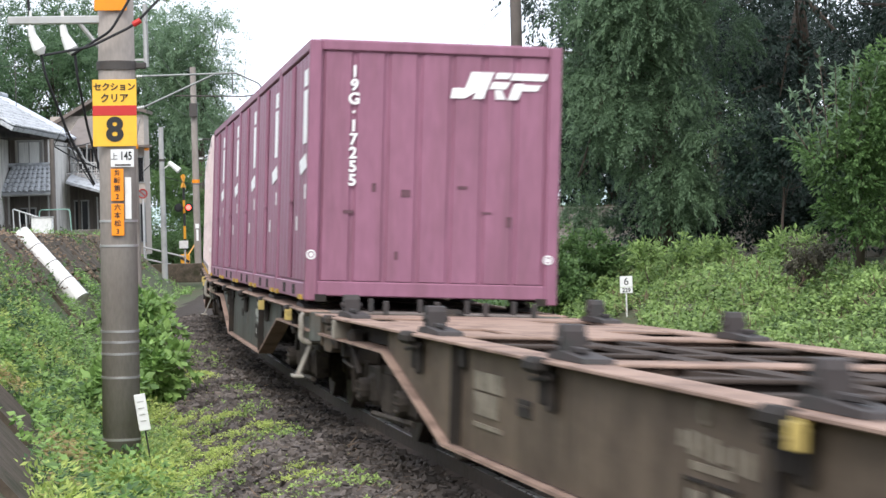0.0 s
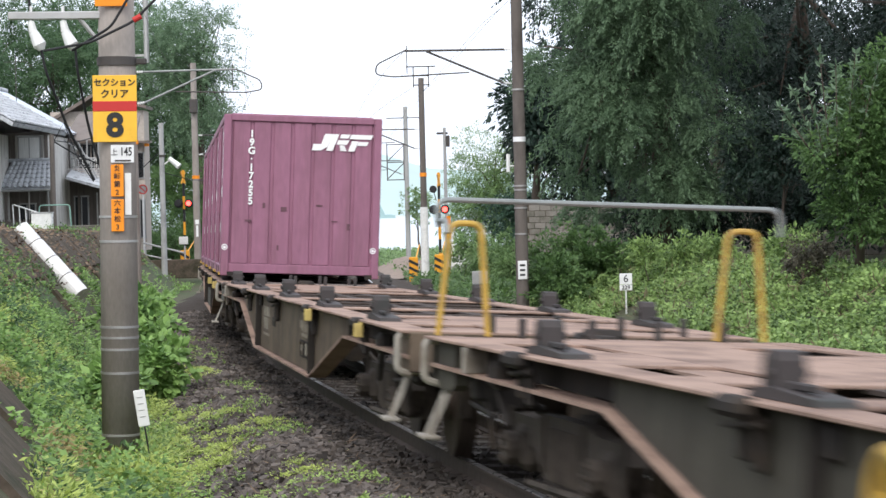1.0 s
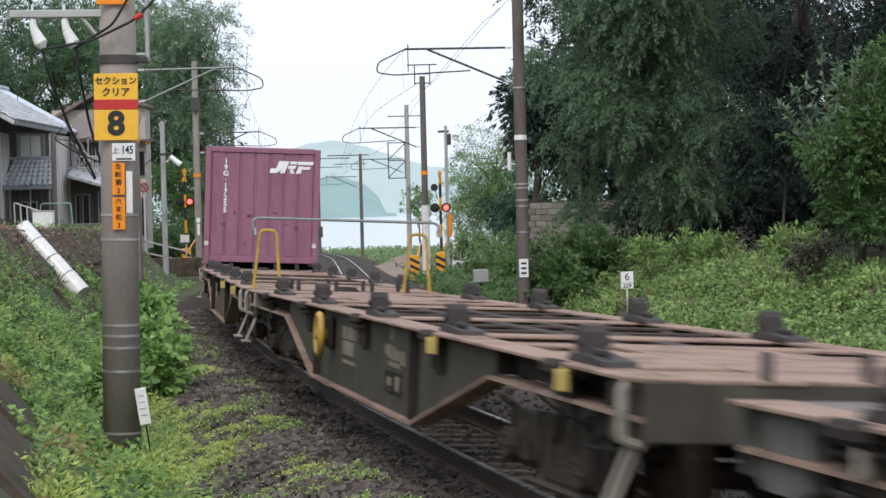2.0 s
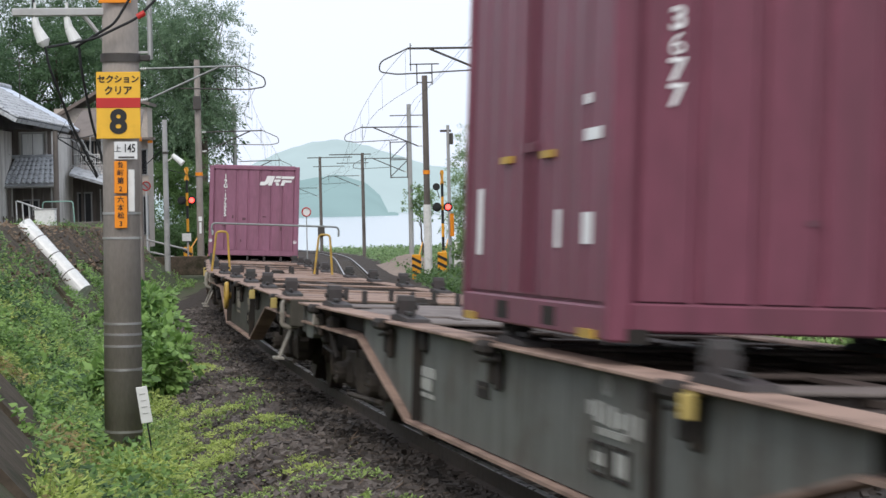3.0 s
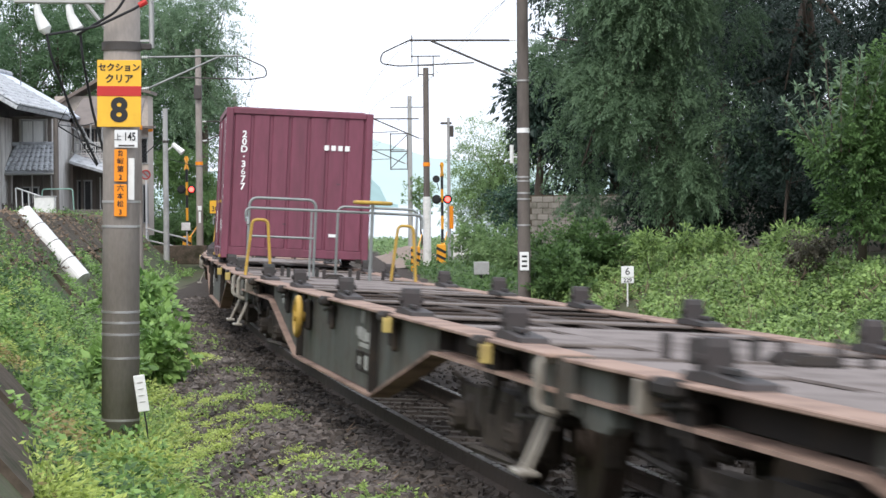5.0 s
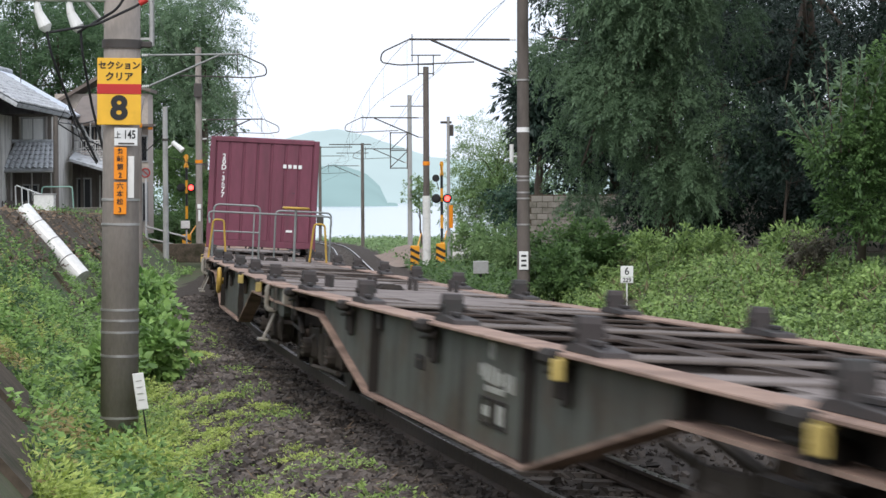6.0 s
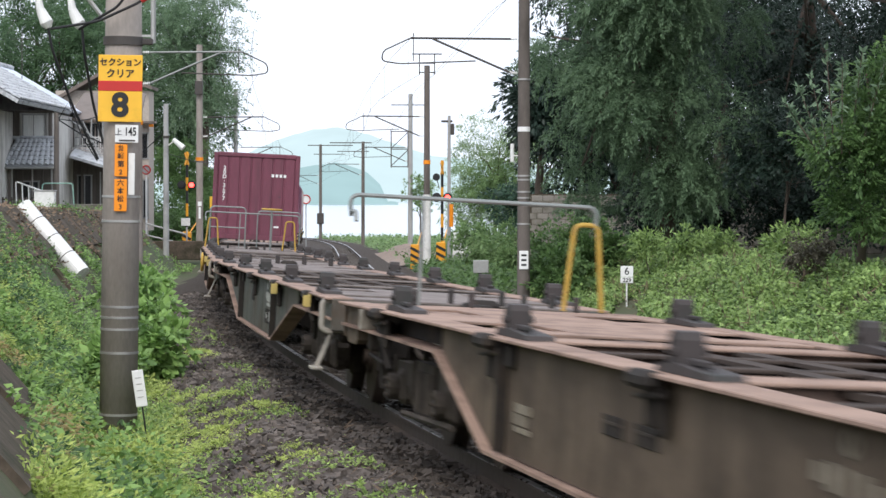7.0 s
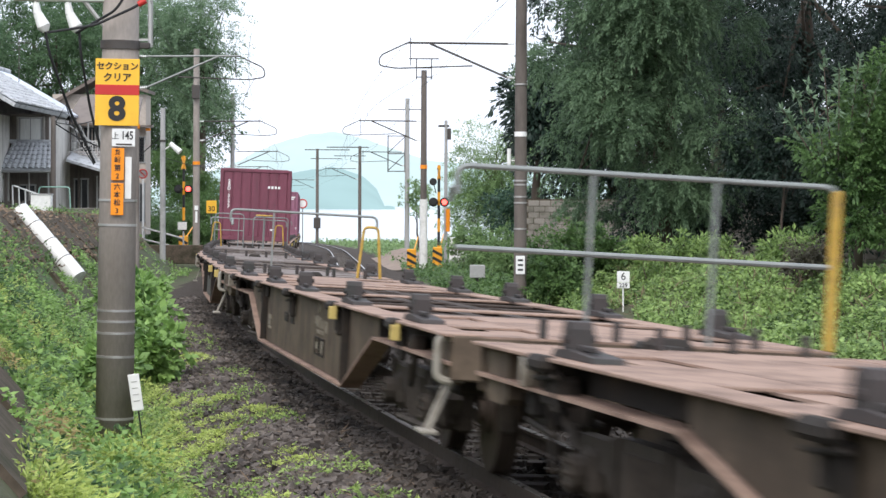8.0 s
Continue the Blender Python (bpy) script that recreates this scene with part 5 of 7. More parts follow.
def hummocks(x, y, a=0.32):
    return np.array([max(-0.03, a * noise.noise((p * 1.3, q * 0.8, 51)) + 0.5 * a * noise.noise((p * 3.1, q * 2.2, 17))) for p, q in zip(x, y)])


def clump_stuff(name, label, n, lat0, lat1, y0, y1, keep, mat, leaf, radius, per, aspect, tall=1.0, power=1.2):
    """Domed clumps of leaves, each leaf turned outward and upward from its clump's heart."""
    x, y, z, lat = scatter(n, lat0, lat1, y0, y1, keep, power)
    n = len(x)
    r = radius * (0.55 + 0.9 * RNG.random((n, 1, 1)))
    d = RNG.normal(size=(n, per, 3))
    d[..., 2] = np.abs(d[..., 2]) * 0.9 + 0.05
    d /= np.linalg.norm(d, axis=2, keepdims=True)
    shell = 0.55 + 0.5 * RNG.random((n, per, 1)) ** 0.6
    p = np.stack([x, y, z + hummocks(x, y, 0.2)], 1)[:, None] + d * r * shell * [1, 1, tall]
    w = d * [1, 1, 0.35] + RNG.normal(size=(n, per, 3)) * 0.3
    w[..., 2] -= 0.12
    size = leaf * (0.6 + 0.8 * RNG.random((n, 1))) * (0.7 + 0.6 * RNG.random((n, per)))
    return tagged(new(name, leaf_mesh(name, p.reshape(-1, 3), w.reshape(-1, 3), size.ravel(), mat, aspect)), label, "weeds", kind="stuff")


def build_weeds():
    where = lambda seed, cut: patchy(0.75, lambda l: cut + max(0, l + 3.0) * 0.7, seed)
    clump_stuff("fern_clumps", "bright yellow-green fine-leaved weeds in rounded mounds", 430, -5.0, -2.6, 14, 34, where(2, -0.06), LEAF_FRESH, 0.055, 0.27, 240, 0.36, 0.75, 1.9)
    clump_stuff("broad_leaved_clumps", "rounded clumps of mid-green leaves", 340, -5.4, -2.8, 15, 42, where(71, 0.0), LEAF_LIGHT, 0.062, 0.27, 190, 0.55, 1.1)
    clump_stuff("dark_clumps", "deep green bushy weeds in the hollows", 330, -5.6, -2.9, 16, 44, where(33, 0.05), LEAF_BUSH, 0.055, 0.26, 170, 0.5, 1.2)
    clump_stuff("reddened_clumps", "weeds with reddish yellow leaves", 150, -5.4, -3.0, 15, 30, where(44, 0.12), LEAF_DRY, 0.045, 0.2, 110, 0.4, 1.0)
    clump_stuff("moss_cushions", "low yellow-green cushions on the ballast's edge", 3000, -3.4, -1.5, 13.5, 42, patchy(0.9, lambda l: -0.26 + max(0, l + 3.0) * 0.27, 5), LEAF_FRESH, 0.03, 0.11, 44, 0.5, 0.4, 1.4)
    x, y, z, lat = scatter(2600, -5.0, -2.4, 14, 42, patchy(0.9, lambda l: -0.05 + max(0, l + 3.2) * 0.5, 2), 1.4)
    weed_stuff("undergrowth", "dense bright green weeds on the trackside slope", x, y, z + hummocks(x, y), LEAF_WEED, 0.05, 0.24, 16)
    x, y, z, lat = scatter(1500, -5.6, -2.9, 14, 44, patchy(0.7, lambda l: 0.02 + max(0, l + 3.2) * 0.5, 9), 1.1)
    weed_stuff("tall_weeds", "taller leafy weeds near the pole", x, y, z + hummocks(x, y), LEAF_LIGHT, 0.06, 0.4, 18, 0.45)
    x, y, z, lat = scatter(420, -4.7, -2.7, 15, 40, patchy(1.6, lambda l: 0.1, 40), 1.2)
    weed_stuff("broad_leaved_weeds", "clumps of broad pale green leaves in the weeds", x, y, z + 0.08, LEAF_LIGHT, 0.075, 0.36, 14, 0.55)
    x, y, z, lat = scatter(1500, -5.4, -3.0, 14, 40, patchy(0.8, lambda l: 0.12, 21), 1.1)
    weed_stuff("dry_weeds", "yellowed weeds among the green", x, y, z, LEAF_DRY, 0.05, 0.34, 12, 0.35)
    x, y, z, lat = scatter(9000, -3.5, -1.25, 13.5, 44, patchy(1.15, lambda l: -0.16 + max(0, l + 2.8) * 0.19, 5), 1.3)
    weed_stuff("grass_tufts", "low weeds growing through the ballast", x, y, z, LEAF_WEED, 0.034, 0.08, 12)
    x, y, z, lat = scatter(3000, -3.2, -1.1, 13.5, 40, patchy(2.4, lambda l: 0.05, 61), 1.3)
    weed_stuff("ballast_sprouts", "scattered small sprouts between the stones", x, y, z, LEAF_WEED, 0.026, 0.05, 7)
    x, y, z, lat = scatter(6500, -7, -2.9, 40, 100, lambda a, b, l: noise.noise((a * 0.7, b * 0.5, 12)) > (0.05 if l > -4.0 else 0.34) and not (50 < b < 58 and l < -4.3))
    weed_stuff("bank_weeds", "green weeds on the far slope", x, y, z + 0.08, LEAF_LIGHT, 0.09, 0.24, 9)
    # ivy carpet on the right bank
    x, y, z, lat = scatter(21000, 7.6, 12.4, 24, 66, lambda a, b, l: not (b < 56 and abs(a / b - 4.15 / 55) < 0.006 and l < 9.3))
    lift = np.array([0.30 * noise.noise((a * 0.9, b * 0.5, 3)) + 0.16 * noise.noise((a * 2.3, b * 1.5, 8)) for a, b in zip(x, y)])
    weed_stuff("ivy", "thick green ivy carpet over the bank", x, y, z + lift, LEAF_IVY, 0.074, 0.27, 9, 0.75)
    x, y, z, lat = scatter(2600, 7.7, 12.0, 26, 64, lambda a, b, l: noise.noise((a * 1.1, b * 0.6, 66)) > 0.0)
    me = leaf_mesh("ivy_stalks", np.stack([x, y, z + 0.12 + 0.2 * RNG.random(len(x))], 1), RNG.normal(size=(len(x), 3)) * [0.5, 0.5, 0.5] + [0, -0.3, 0.5], 0.15 + 0.2 * RNG.random(len(x)), TWIG, 0.07, 0.1)
    tagged(new("ivy_stalks", me), "bare brown stalks among the ivy", "stalks", kind="stuff")
    x, y, z, lat = scatter(5000, 6.4, 12, 66, 130, patchy(0.3, lambda l: -0.4, 30))
    weed_stuff("verge_weeds", "green weeds along the second track", x, y, z, LEAF_MID, 0.16, 0.4, 6)
    x, y, z, lat = scatter(5000, 6.2, 26, 120, 262)
    weed_stuff("far_grass", "pale green grass on the far embankment", x, y, z, LEAF_ROAD, 0.24, 0.45, 5, 0.4)
    x, y, z, lat = scatter(2500, -20, -3.4, 122, 240)
    weed_stuff("far_scrub", "green scrub along the far line", x, y, z, LEAF_MID, 0.26, 0.6, 6, 0.5)


def build_slope_growth():
    """Leaf litter and thin sprouts over the dark lining of the cutting slope."""
    x, y, z, lat = scatter(7000, -5.7, -4.3, 18, 96, lambda a, b, l: noise.noise((a * 1.3, b * 0.7, 90)) > -0.1)
    n = len(x)
    me = leaf_mesh("leaf_litter", np.stack([x, y, z + 0.15], 1), RNG.normal(size=(n, 3)) * [1, 1, 0.3], 0.05 + 0.09 * RNG.random(n), TWIG, 0.5, 0.2)
    tagged(new("leaf_litter", me), "brown leaf litter on the slope lining", "litter", kind="stuff")
    x, y, z, lat = scatter(1400, -5.6, -4.3, 22, 98, lambda a, b, l: noise.noise((a * 0.9, b * 0.5, 77)) > (0.05 if b < 44 else 0.25))
    weed_stuff("slope_sprouts", "thin green sprouts on the slope lining", x, y, z + 0.12, LEAF_MID, 0.08, 0.3, 9)


def build_twigs():
    x, y, z, lat = scatter(3000, -3.6, -1.0, 13.5, 44, None, 1.4)
    n = len(x)
    w = RNG.normal(size=(n, 3)) * [1, 1, 0.18]
    me = leaf_mesh("dead_twigs", np.stack([x, y, z + 0.03], 1), w, 0.05 + 0.11 * RNG.random(n), TWIG, 0.08, 0.1)
    tagged(new("dead_twigs", me), "dead brown stalks and twigs lying on the ground", "litter", kind="stuff")


def build_stones():
    """Loose ballast: small uneven stones lying on the bed."""
    n = 32000
    y = 13 + 47 * RNG.random(n) ** 1.7
    lat = np.where(RNG.random(n) < 0.78, -2.75 + 2.25 * RNG.random(n), -0.6 + 5.2 * RNG.random(n) ** 2)
    x = lat + np.interp(y, Y_TAB, X_TAB)
    z = ground_height(x, y)
    corner = np.array([(x, y, z) for x in (-1, 1) for y in (-1, 1) for z in (-1, 1)], float) * 0.68
    tri = np.array([(0, 1, 3), (0, 3, 2), (4, 6, 7), (4, 7, 5), (0, 4, 5), (0, 5, 1), (2, 3, 7), (2, 7, 6), (0, 2, 6), (0, 6, 4), (1, 5, 7), (1, 7, 3)])
    size = 0.016 + 0.026 * RNG.random((n, 1, 1)) ** 1.5
    v = (corner[None] + RNG.normal(size=(n, 8, 3)) * 0.24) * size * (0.7 + 0.6 * RNG.random((n, 1, 3))) * [1.15, 1.15, 0.85]
    tip = (RNG.random((n, 1)) - 0.5) * 1.6
    v = np.stack([v[..., 0] * np.cos(tip) - v[..., 2] * np.sin(tip), v[..., 1], v[..., 0] * np.sin(tip) + v[..., 2] * np.cos(tip)], -1)
    a = RNG.random(n) * 6.283
    ca, sa = np.cos(a)[:, None], np.sin(a)[:, None]
    v = np.stack([v[..., 0] * ca - v[..., 1] * sa, v[..., 0] * sa + v[..., 1] * ca, v[..., 2]], -1)
    v += np.stack([x, y, z + 0.016], -1)[:, None]
    # stones past a ragged line beside the near rail get the darker material
    railward = lat > -1.25 + 0.35 * (RNG.random(n) - 0.5)
    for mask, mat, label in ((~railward, STONES, "loose brown-grey ballast stones beside the rails"), (railward, BLACKISH_STONES, "blackish ballast stones under the train")):
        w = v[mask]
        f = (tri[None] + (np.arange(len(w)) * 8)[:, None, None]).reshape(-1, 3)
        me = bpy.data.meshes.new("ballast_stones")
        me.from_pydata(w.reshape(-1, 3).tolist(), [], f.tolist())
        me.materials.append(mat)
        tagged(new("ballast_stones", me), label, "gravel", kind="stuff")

# ---- poles and overhead line ----
def gz(x, y):
    return float(ground_height(x, y))


CERAMIC = plain("white_ceramic", (0.72, 0.72, 0.69), 0.25)
CABLE = plain("black_cable", (0.015, 0.015, 0.016), 0.6)
WIRE = plain("overhead_copper", (0.06, 0.065, 0.06), 0.5, 0.5)


def insulator(parent, a, b, n=5, r=0.06):
    a, b = Vector(a), Vector(b)
    s = Shape().rod(a, b, r * 0.4, n=8)
    for k in range(n):
        p = a.lerp(b, (k + 0.5) / n)
        q = a.lerp(b, (k + 0.9) / n)
        s.rod(p, q, r, r * 0.45, n=12)
    return part("insulator", s, CERAMIC, parent, "white ribbed insulator")


def mast(x, y, top, r, side, mat=CONCRETE, label="weathered concrete catenary mast beside the track", bracket=True, lean=0.0, bands=(), arm_mat=None):
    """Concrete catenary mast with its bracket reaching to one side."""
    g = gz(x, y)
    m = thing("catenary_mast", pose(x, y, g, 0, math.degrees(lean), 0), label, "mast", "catenary masts")
    part("pole", Shape().rod((0, 0, -0.4), (0, 0, top - g), r, r * 0.82, n=24), mat, m, smooth=False)
    for z in bands:
        part("band", Shape().rod((0, 0, z - g - 0.02), (0, 0, z - g + 0.02), r * 1.03, n=20), STEEL, m, "steel band")
    if bracket:
        rail = GRADE * y
        za, zb, reach = rail + 6.15 - g, rail + 5.3 - g, 3.45 * side
        arm = Shape().tube([(side * 0.32, 0, za), (reach * 0.82, 0, za + 0.02)], 0.028).tube([(side * 0.32, 0, zb), (reach * 0.66, 0, za)], 0.028)
        part("bracket", arm, arm_mat or IRON, m, "pipe bracket")
        part("steady_arm", Shape().tube(round_path([(reach * 0.82, 0, za + 0.02), (reach * 1.02, 0, za - 0.3), (reach * 1.03, 0, za - 0.55), (reach * 0.9, 0, za - 0.62), (reach * 0.35, 0, za - 0.55)], 0.12), 0.018), IRON, m)
        insulator(m, (side * r, 0, za), (side * 0.34, 0, za), 3, 0.05)
        insulator(m, (side * r, 0, zb), (side * 0.36, 0, zb + 0.02), 4, 0.055)
        part("hanger", Shape().rod((reach * 0.8, 0, za + 0.15), (reach * 0.8, 0, za - 0.55), 0.012, n=6), IRON, m)
    return m


def build_masts():
    a = mast(1.95, 60, 8.6, 0.165, -1, DARK_CONCRETE, label="dark concrete catenary mast with white bands beside the second track", bands=(4.5, 2.1, 2.0, 1.7, 1.55, 0.9))
    g = gz(1.95, 60)
    part("band", Shape().rod((0, 0, 3.2 - g), (0, 0, 3.32 - g), 0.158, n=20), WHITE, a, "white painted band")
    part("number_plate", Shape().box((0.0, -0.18, 0.0 - g), (0.23, 0.02, 0.46), bevel=0.01), WHITE, a, "white plate with dark bars")
    for k in range(3):
        part("plate_bar", Shape().box((0.0, -0.192, 0.12 - 0.12 * k - g), (0.13, 0.006, 0.05)), BLACK, a)
    part("cap_box", Shape().rod((-0.29, 0, 2.45 - g), (-0.29, 0, 2.9 - g), 0.05, n=10).rod((-0.29, 0, 2.6 - g), (0, 0, 2.6 - g), 0.02, n=6), CERAMIC, a, "pale cylinder on a side arm")
    b = mast(-0.82, 105, 7.25, 0.15, -1, DARK_CONCRETE, label="concrete catenary mast with a white sleeve and orange band")
    g = gz(-0.82, 105)
    part("sleeve", Shape().rod((0, 0, 0), (0, 0, 1.62 - g), 0.18, 0.172, n=20), CERAMIC, b, "pale grey sleeve")
    part("band", Shape().rod((0, 0, 2.95 - g), (0, 0, 3.12 - g), 0.155, n=20), SIGN_ORANGE, b, "orange band")
    f = Shape().box((0, 0, 7.75 - g), (1.3, 0.08, 0.05))
    for x in (-0.33, 0.33):
        f.box((x, 0, 7.3 - g), (0.05, 0.05, 0.9))
    f.box((0, 0, 6.95 - g), (0.7, 0.05, 0.05)).box((0, 0, 7.35 - g), (0.7, 0.05, 0.05))
    part("top_frame", f, IRON, b, "steel frame on the mast's head")
    c = mast(-2.2, 150, 7.9, 0.16, -1, LIGHT_CONCRETE, "pale concrete catenary mast with a steel frame")
    g = gz(-2.2, 150)
    part("cross_arm", Shape().box((0, 0, 7.2 - g), (2.4, 0.06, 0.06)), IRON, c, "dark cross-arm")
    fr = Shape()
    for x in (-1.2, -0.15):
        fr.box((x, 0, 4.45 - g), (0.07, 0.07, 2.3))
    for z in (3.35, 4.45, 5.55):
        fr.box((-0.68, 0, z - g), (1.1, 0.06, 0.06))
    fr.rod((-1.2, 0, 3.4 - g), (-0.15, 0, 4.4 - g), 0.03, n=6).rod((-1.2, 0, 4.5 - g), (-0.15, 0, 5.5 - g), 0.03, n=6)
    part("steel_frame", fr, IRON, c, "dark lattice frame")
    f1 = mast(-6.7, 195, 5.9, 0.15, -1, DARK_CONCRETE)
    part("cross_arm", Shape().box((-1.0, 0, 5.8 - gz(-6.7, 195)), (3.4, 0.08, 0.08)).box((-0.8, 0, 5.1 - gz(-6.7, 195)), (2.6, 0.06, 0.06)), IRON, f1, "dark cross-arm")
    e = mast(-12.75, 245, 6.7, 0.17, -1, DARK_CONCRETE)
    part("cross_arm", Shape().box((1.0, 0, 6.6 - gz(-12.75, 245)), (4.6, 0.09, 0.09)).box((0.9, 0, 5.7 - gz(-12.75, 245)), (3.2, 0.07, 0.07)), IRON, e, "dark cross-arm")
    part("box", Shape().box((0, -0.2, 2.1), (0.7, 0.3, 1.1), bevel=0.03), IRON, e, "grey box")
    d = mast(-8.35, 65, 9.5, 0.165, 1, label="concrete catenary mast half hidden behind the near pole", arm_mat=PIPE)
    g = gz(-8.35, 65)
    part("hanger_pipe", Shape().rod((0.45, 0, 5.7 - g), (0.45, 0, 7.4 - g), 0.07, n=12).box((0.2, 0, 5.9 - g), (0.5, 0.06, 0.06)), STEEL, d, "grey vertical pipe")
    part("band", Shape().rod((0, 0, 3.5 - g), (0, 0, 3.62 - g), 0.17, n=16), SIGN_ORANGE, d, "orange tag")
    h = mast(-10.85, 106, 8.2, 0.16, 1, label="concrete catenary mast beside the level crossing")
    g = gz(-10.85, 106)
    part("box", Shape().box((0, -0.22, 6.3 - g), (0.34, 0.3, 0.6), bevel=0.02), IRON, h, "grey transformer box")
    part("plate", Shape().box((0.02, -0.17, 1.2 - g), (0.16, 0.02, 0.2)).box((0.02, -0.17, 0.8 - g), (0.1, 0.02, 0.5)), WHITE, h, "white plates")
    part("band", Shape().rod((0, 0, 3.1 - g), (0, 0, 3.25 - g), 0.165, n=16), SIGN_ORANGE, h, "orange band")
    mast(-13.1, 150, 8.2, 0.15, 1, LIGHT_CONCRETE, "pale concrete catenary mast on the far bank")
    mast(-16.6, 190, 7.0, 0.15, 1, LIGHT_CONCRETE, "pale concrete catenary mast on the far bank")
    # wires over both tracks
    for name, lat in (("near", 0.0), ("second", 3.85)):
        w = thing("overhead_wire", Matrix.Identity(4), "thin dark overhead contact and messenger wires", "wire", "overhead wires")
        con = [on_track(s, lat + 0.15 * math.sin(s * 0.15), 5.1) for s in range(58, 300, 6)]
        part("contact_wire", Shape().tube(con, 0.006, 5), WIRE, w)
        mes = [on_track(s, lat, 6.02 + 0.06 * ((((s - 20) % 43) / 21.5 - 1) ** 2)) for s in range(58, 300, 4)]
        part("messenger_wire", Shape().tube(mes, 0.006, 5), WIRE, w)
        for s in range(60, 150, 10):
            up = 6.02 + 0.06 * ((((s - 20) % 43) / 21.5 - 1) ** 2)
            part("dropper", Shape().rod(on_track(s, lat, 5.1), on_track(s, lat, up), 0.003, n=4), WIRE, w)
    f = thing("feeder_wire", Matrix.Identity(4), "dark feeder wires strung between the mast heads", "wire", "overhead wires")
    for lat, z in ((-2.6, 7.6), (-3.4, 7.3), (6.6, 7.4), (7.2, 7.9)):
        part("wire", Shape().tube([on_track(s, lat, z - 0.25 * math.sin(math.pi * ((s - 22) % 43) / 43)) for s in range(62, 260, 5)], 0.007, 5), WIRE, f)


def sign_plate(parent, name, x, y, z, w, h, mat, label):
    return part(name, Shape().box((x, y, z), (w, 0.012, h), bevel=0.004), mat, parent, label)


def near_pole():
    """The tall concrete pole by the cess with its signs, cross-arm and cables."""
    x0, y0, g = -3.07, 22.5, -0.64
    p = thing("signal_pole", pose(x0, y0, g, 0, 0.84, 0), "brown concrete pole with yellow section sign and orange tags", "pole")
    part("pole", Shape().rod((0, 0, -0.3), (0, 0, 6.4), 0.178, 0.162, n=40), CONCRETE, p, "weathered brown concrete", True)
    for z in (3.70, 1.22, 1.12, 1.01, 0.79, 0.21, 3.55, 2.25, 2.02):
        part("band", Shape().rod((0, 0, z - 0.011), (0, 0, z + 0.011), 0.18, n=40), STEEL, p, "thin steel band")
    part("clamp", Shape().rod((0, 0, 3.66), (0, 0, 3.74), 0.186, n=40).box((0.22, 0, 3.7), (0.12, 0.06, 0.06), bevel=0.01), IRON, p, "bolted steel clamp")
    yb = -0.2
    s = sign_plate(p, "section_sign", 0.005, yb, 3.252, 0.408, 0.62, SIGN_YELLOW, "yellow section sign with a red bar")
    sign_plate(s, "red_bar", 0.005, yb - 0.004, 3.274, 0.408, 0.095, SIGN_RED, "red bar")
    letters("セクション", 0.078, BLACK, facing(0.005, yb - 0.009, 3.49), s, bold=0.002)
    letters("クリア", 0.088, BLACK, facing(0.005, yb - 0.009, 3.385), s, bold=0.002, space=1.0)
    letters("8", 0.30, BLACK, facing(0.005, yb - 0.009, 3.09), s, bold=0.012, squeeze=1.05)
    n = sign_plate(p, "number_sign", 0.07, yb, 2.832, 0.215, 0.165, WHITE, "white number sign")
    letters("上", 0.07, BLACK, facing(-0.005, yb - 0.009, 2.845), n, depth=0.001)
    letters("145", 0.108, BLACK, facing(0.105, yb - 0.009, 2.85), n, squeeze=0.7, depth=0.001, bold=0.002)
    sign_plate(n, "small_print", 0.075, yb - 0.005, 2.77, 0.15, 0.016, IRON, "line of unreadable print")
    for zc, txt in ((2.585, "糸崎第2"), (2.262, "六本松3")):
        t = sign_plate(p, "name_tag", 0.02, yb, zc, 0.118, 0.298, SIGN_ORANGE, "orange vertical name tag")
        for k, ch in enumerate(txt):
            letters(ch, 0.064, BLACK, facing(0.02, yb - 0.009, zc + 0.112 - 0.074 * k), t, depth=0.001, bold=0.001)
    part("side_plate", Shape().box((0.115, yb + 0.03, 2.46), (0.06, 0.012, 0.39), bevel=0.003), CERAMIC, p, "narrow pale plate")
    part("top_plate", Shape().box((-0.02, yb, 4.3), (0.30, 0.012, 0.2), bevel=0.004), SIGN_ORANGE, p, "orange plate")
    arm = part("cross_arm", Shape().box((-0.45, -0.05, 4.13), (1.1, 0.07, 0.075), bevel=0.01).rod((-0.05, -0.05, 3.75), (-0.35, -0.05, 4.12), 0.022, n=6), STEEL, p, "pale steel cross-arm")
    for x in (-0.79, -0.49):
        q = Shape().rod((x, -0.05, 4.22), (x, -0.05, 4.0), 0.015, n=6).rod((x, -0.05, 4.08), (x + 0.02, -0.05, 3.98), 0.03, 0.04, n=10).rod((x + 0.02, -0.05, 3.98), (x + 0.08, -0.05, 3.86), 0.042, 0.062, n=14)
        q.rod((x + 0.08, -0.05, 3.86), (x + 0.1, -0.05, 3.81), 0.066, 0.03, n=14)
        part("insulator", q, CERAMIC, arm, "white bell insulator")
    for pts in (((-0.7, -0.05, 3.84), (-0.66, -0.04, 3.62), (-0.5, 0.2, 3.1), (-0.28, 0.4, 2.6)), ((-0.38, -0.05, 3.84), (-0.36, -0.05, 3.6), (-0.3, 0.2, 3.1), (-0.16, 0.3, 2.55)),
                ((-0.82, -0.05, 4.6), (-0.8, -0.05, 4.2), (-0.72, -0.05, 3.8)), ((-0.66, -0.1, 3.8), (-0.2, -0.3, 3.86), (0.2, -0.3, 4.05), (0.6, -0.3, 4.45)), ((-0.4, -0.1, 3.8), (0.0, -0.35, 4.0), (0.3, -0.35, 4.5))):
        part("cable", Shape().tube(round_path(pts, 0.08), 0.013, 7), CABLE, p, "black cable")
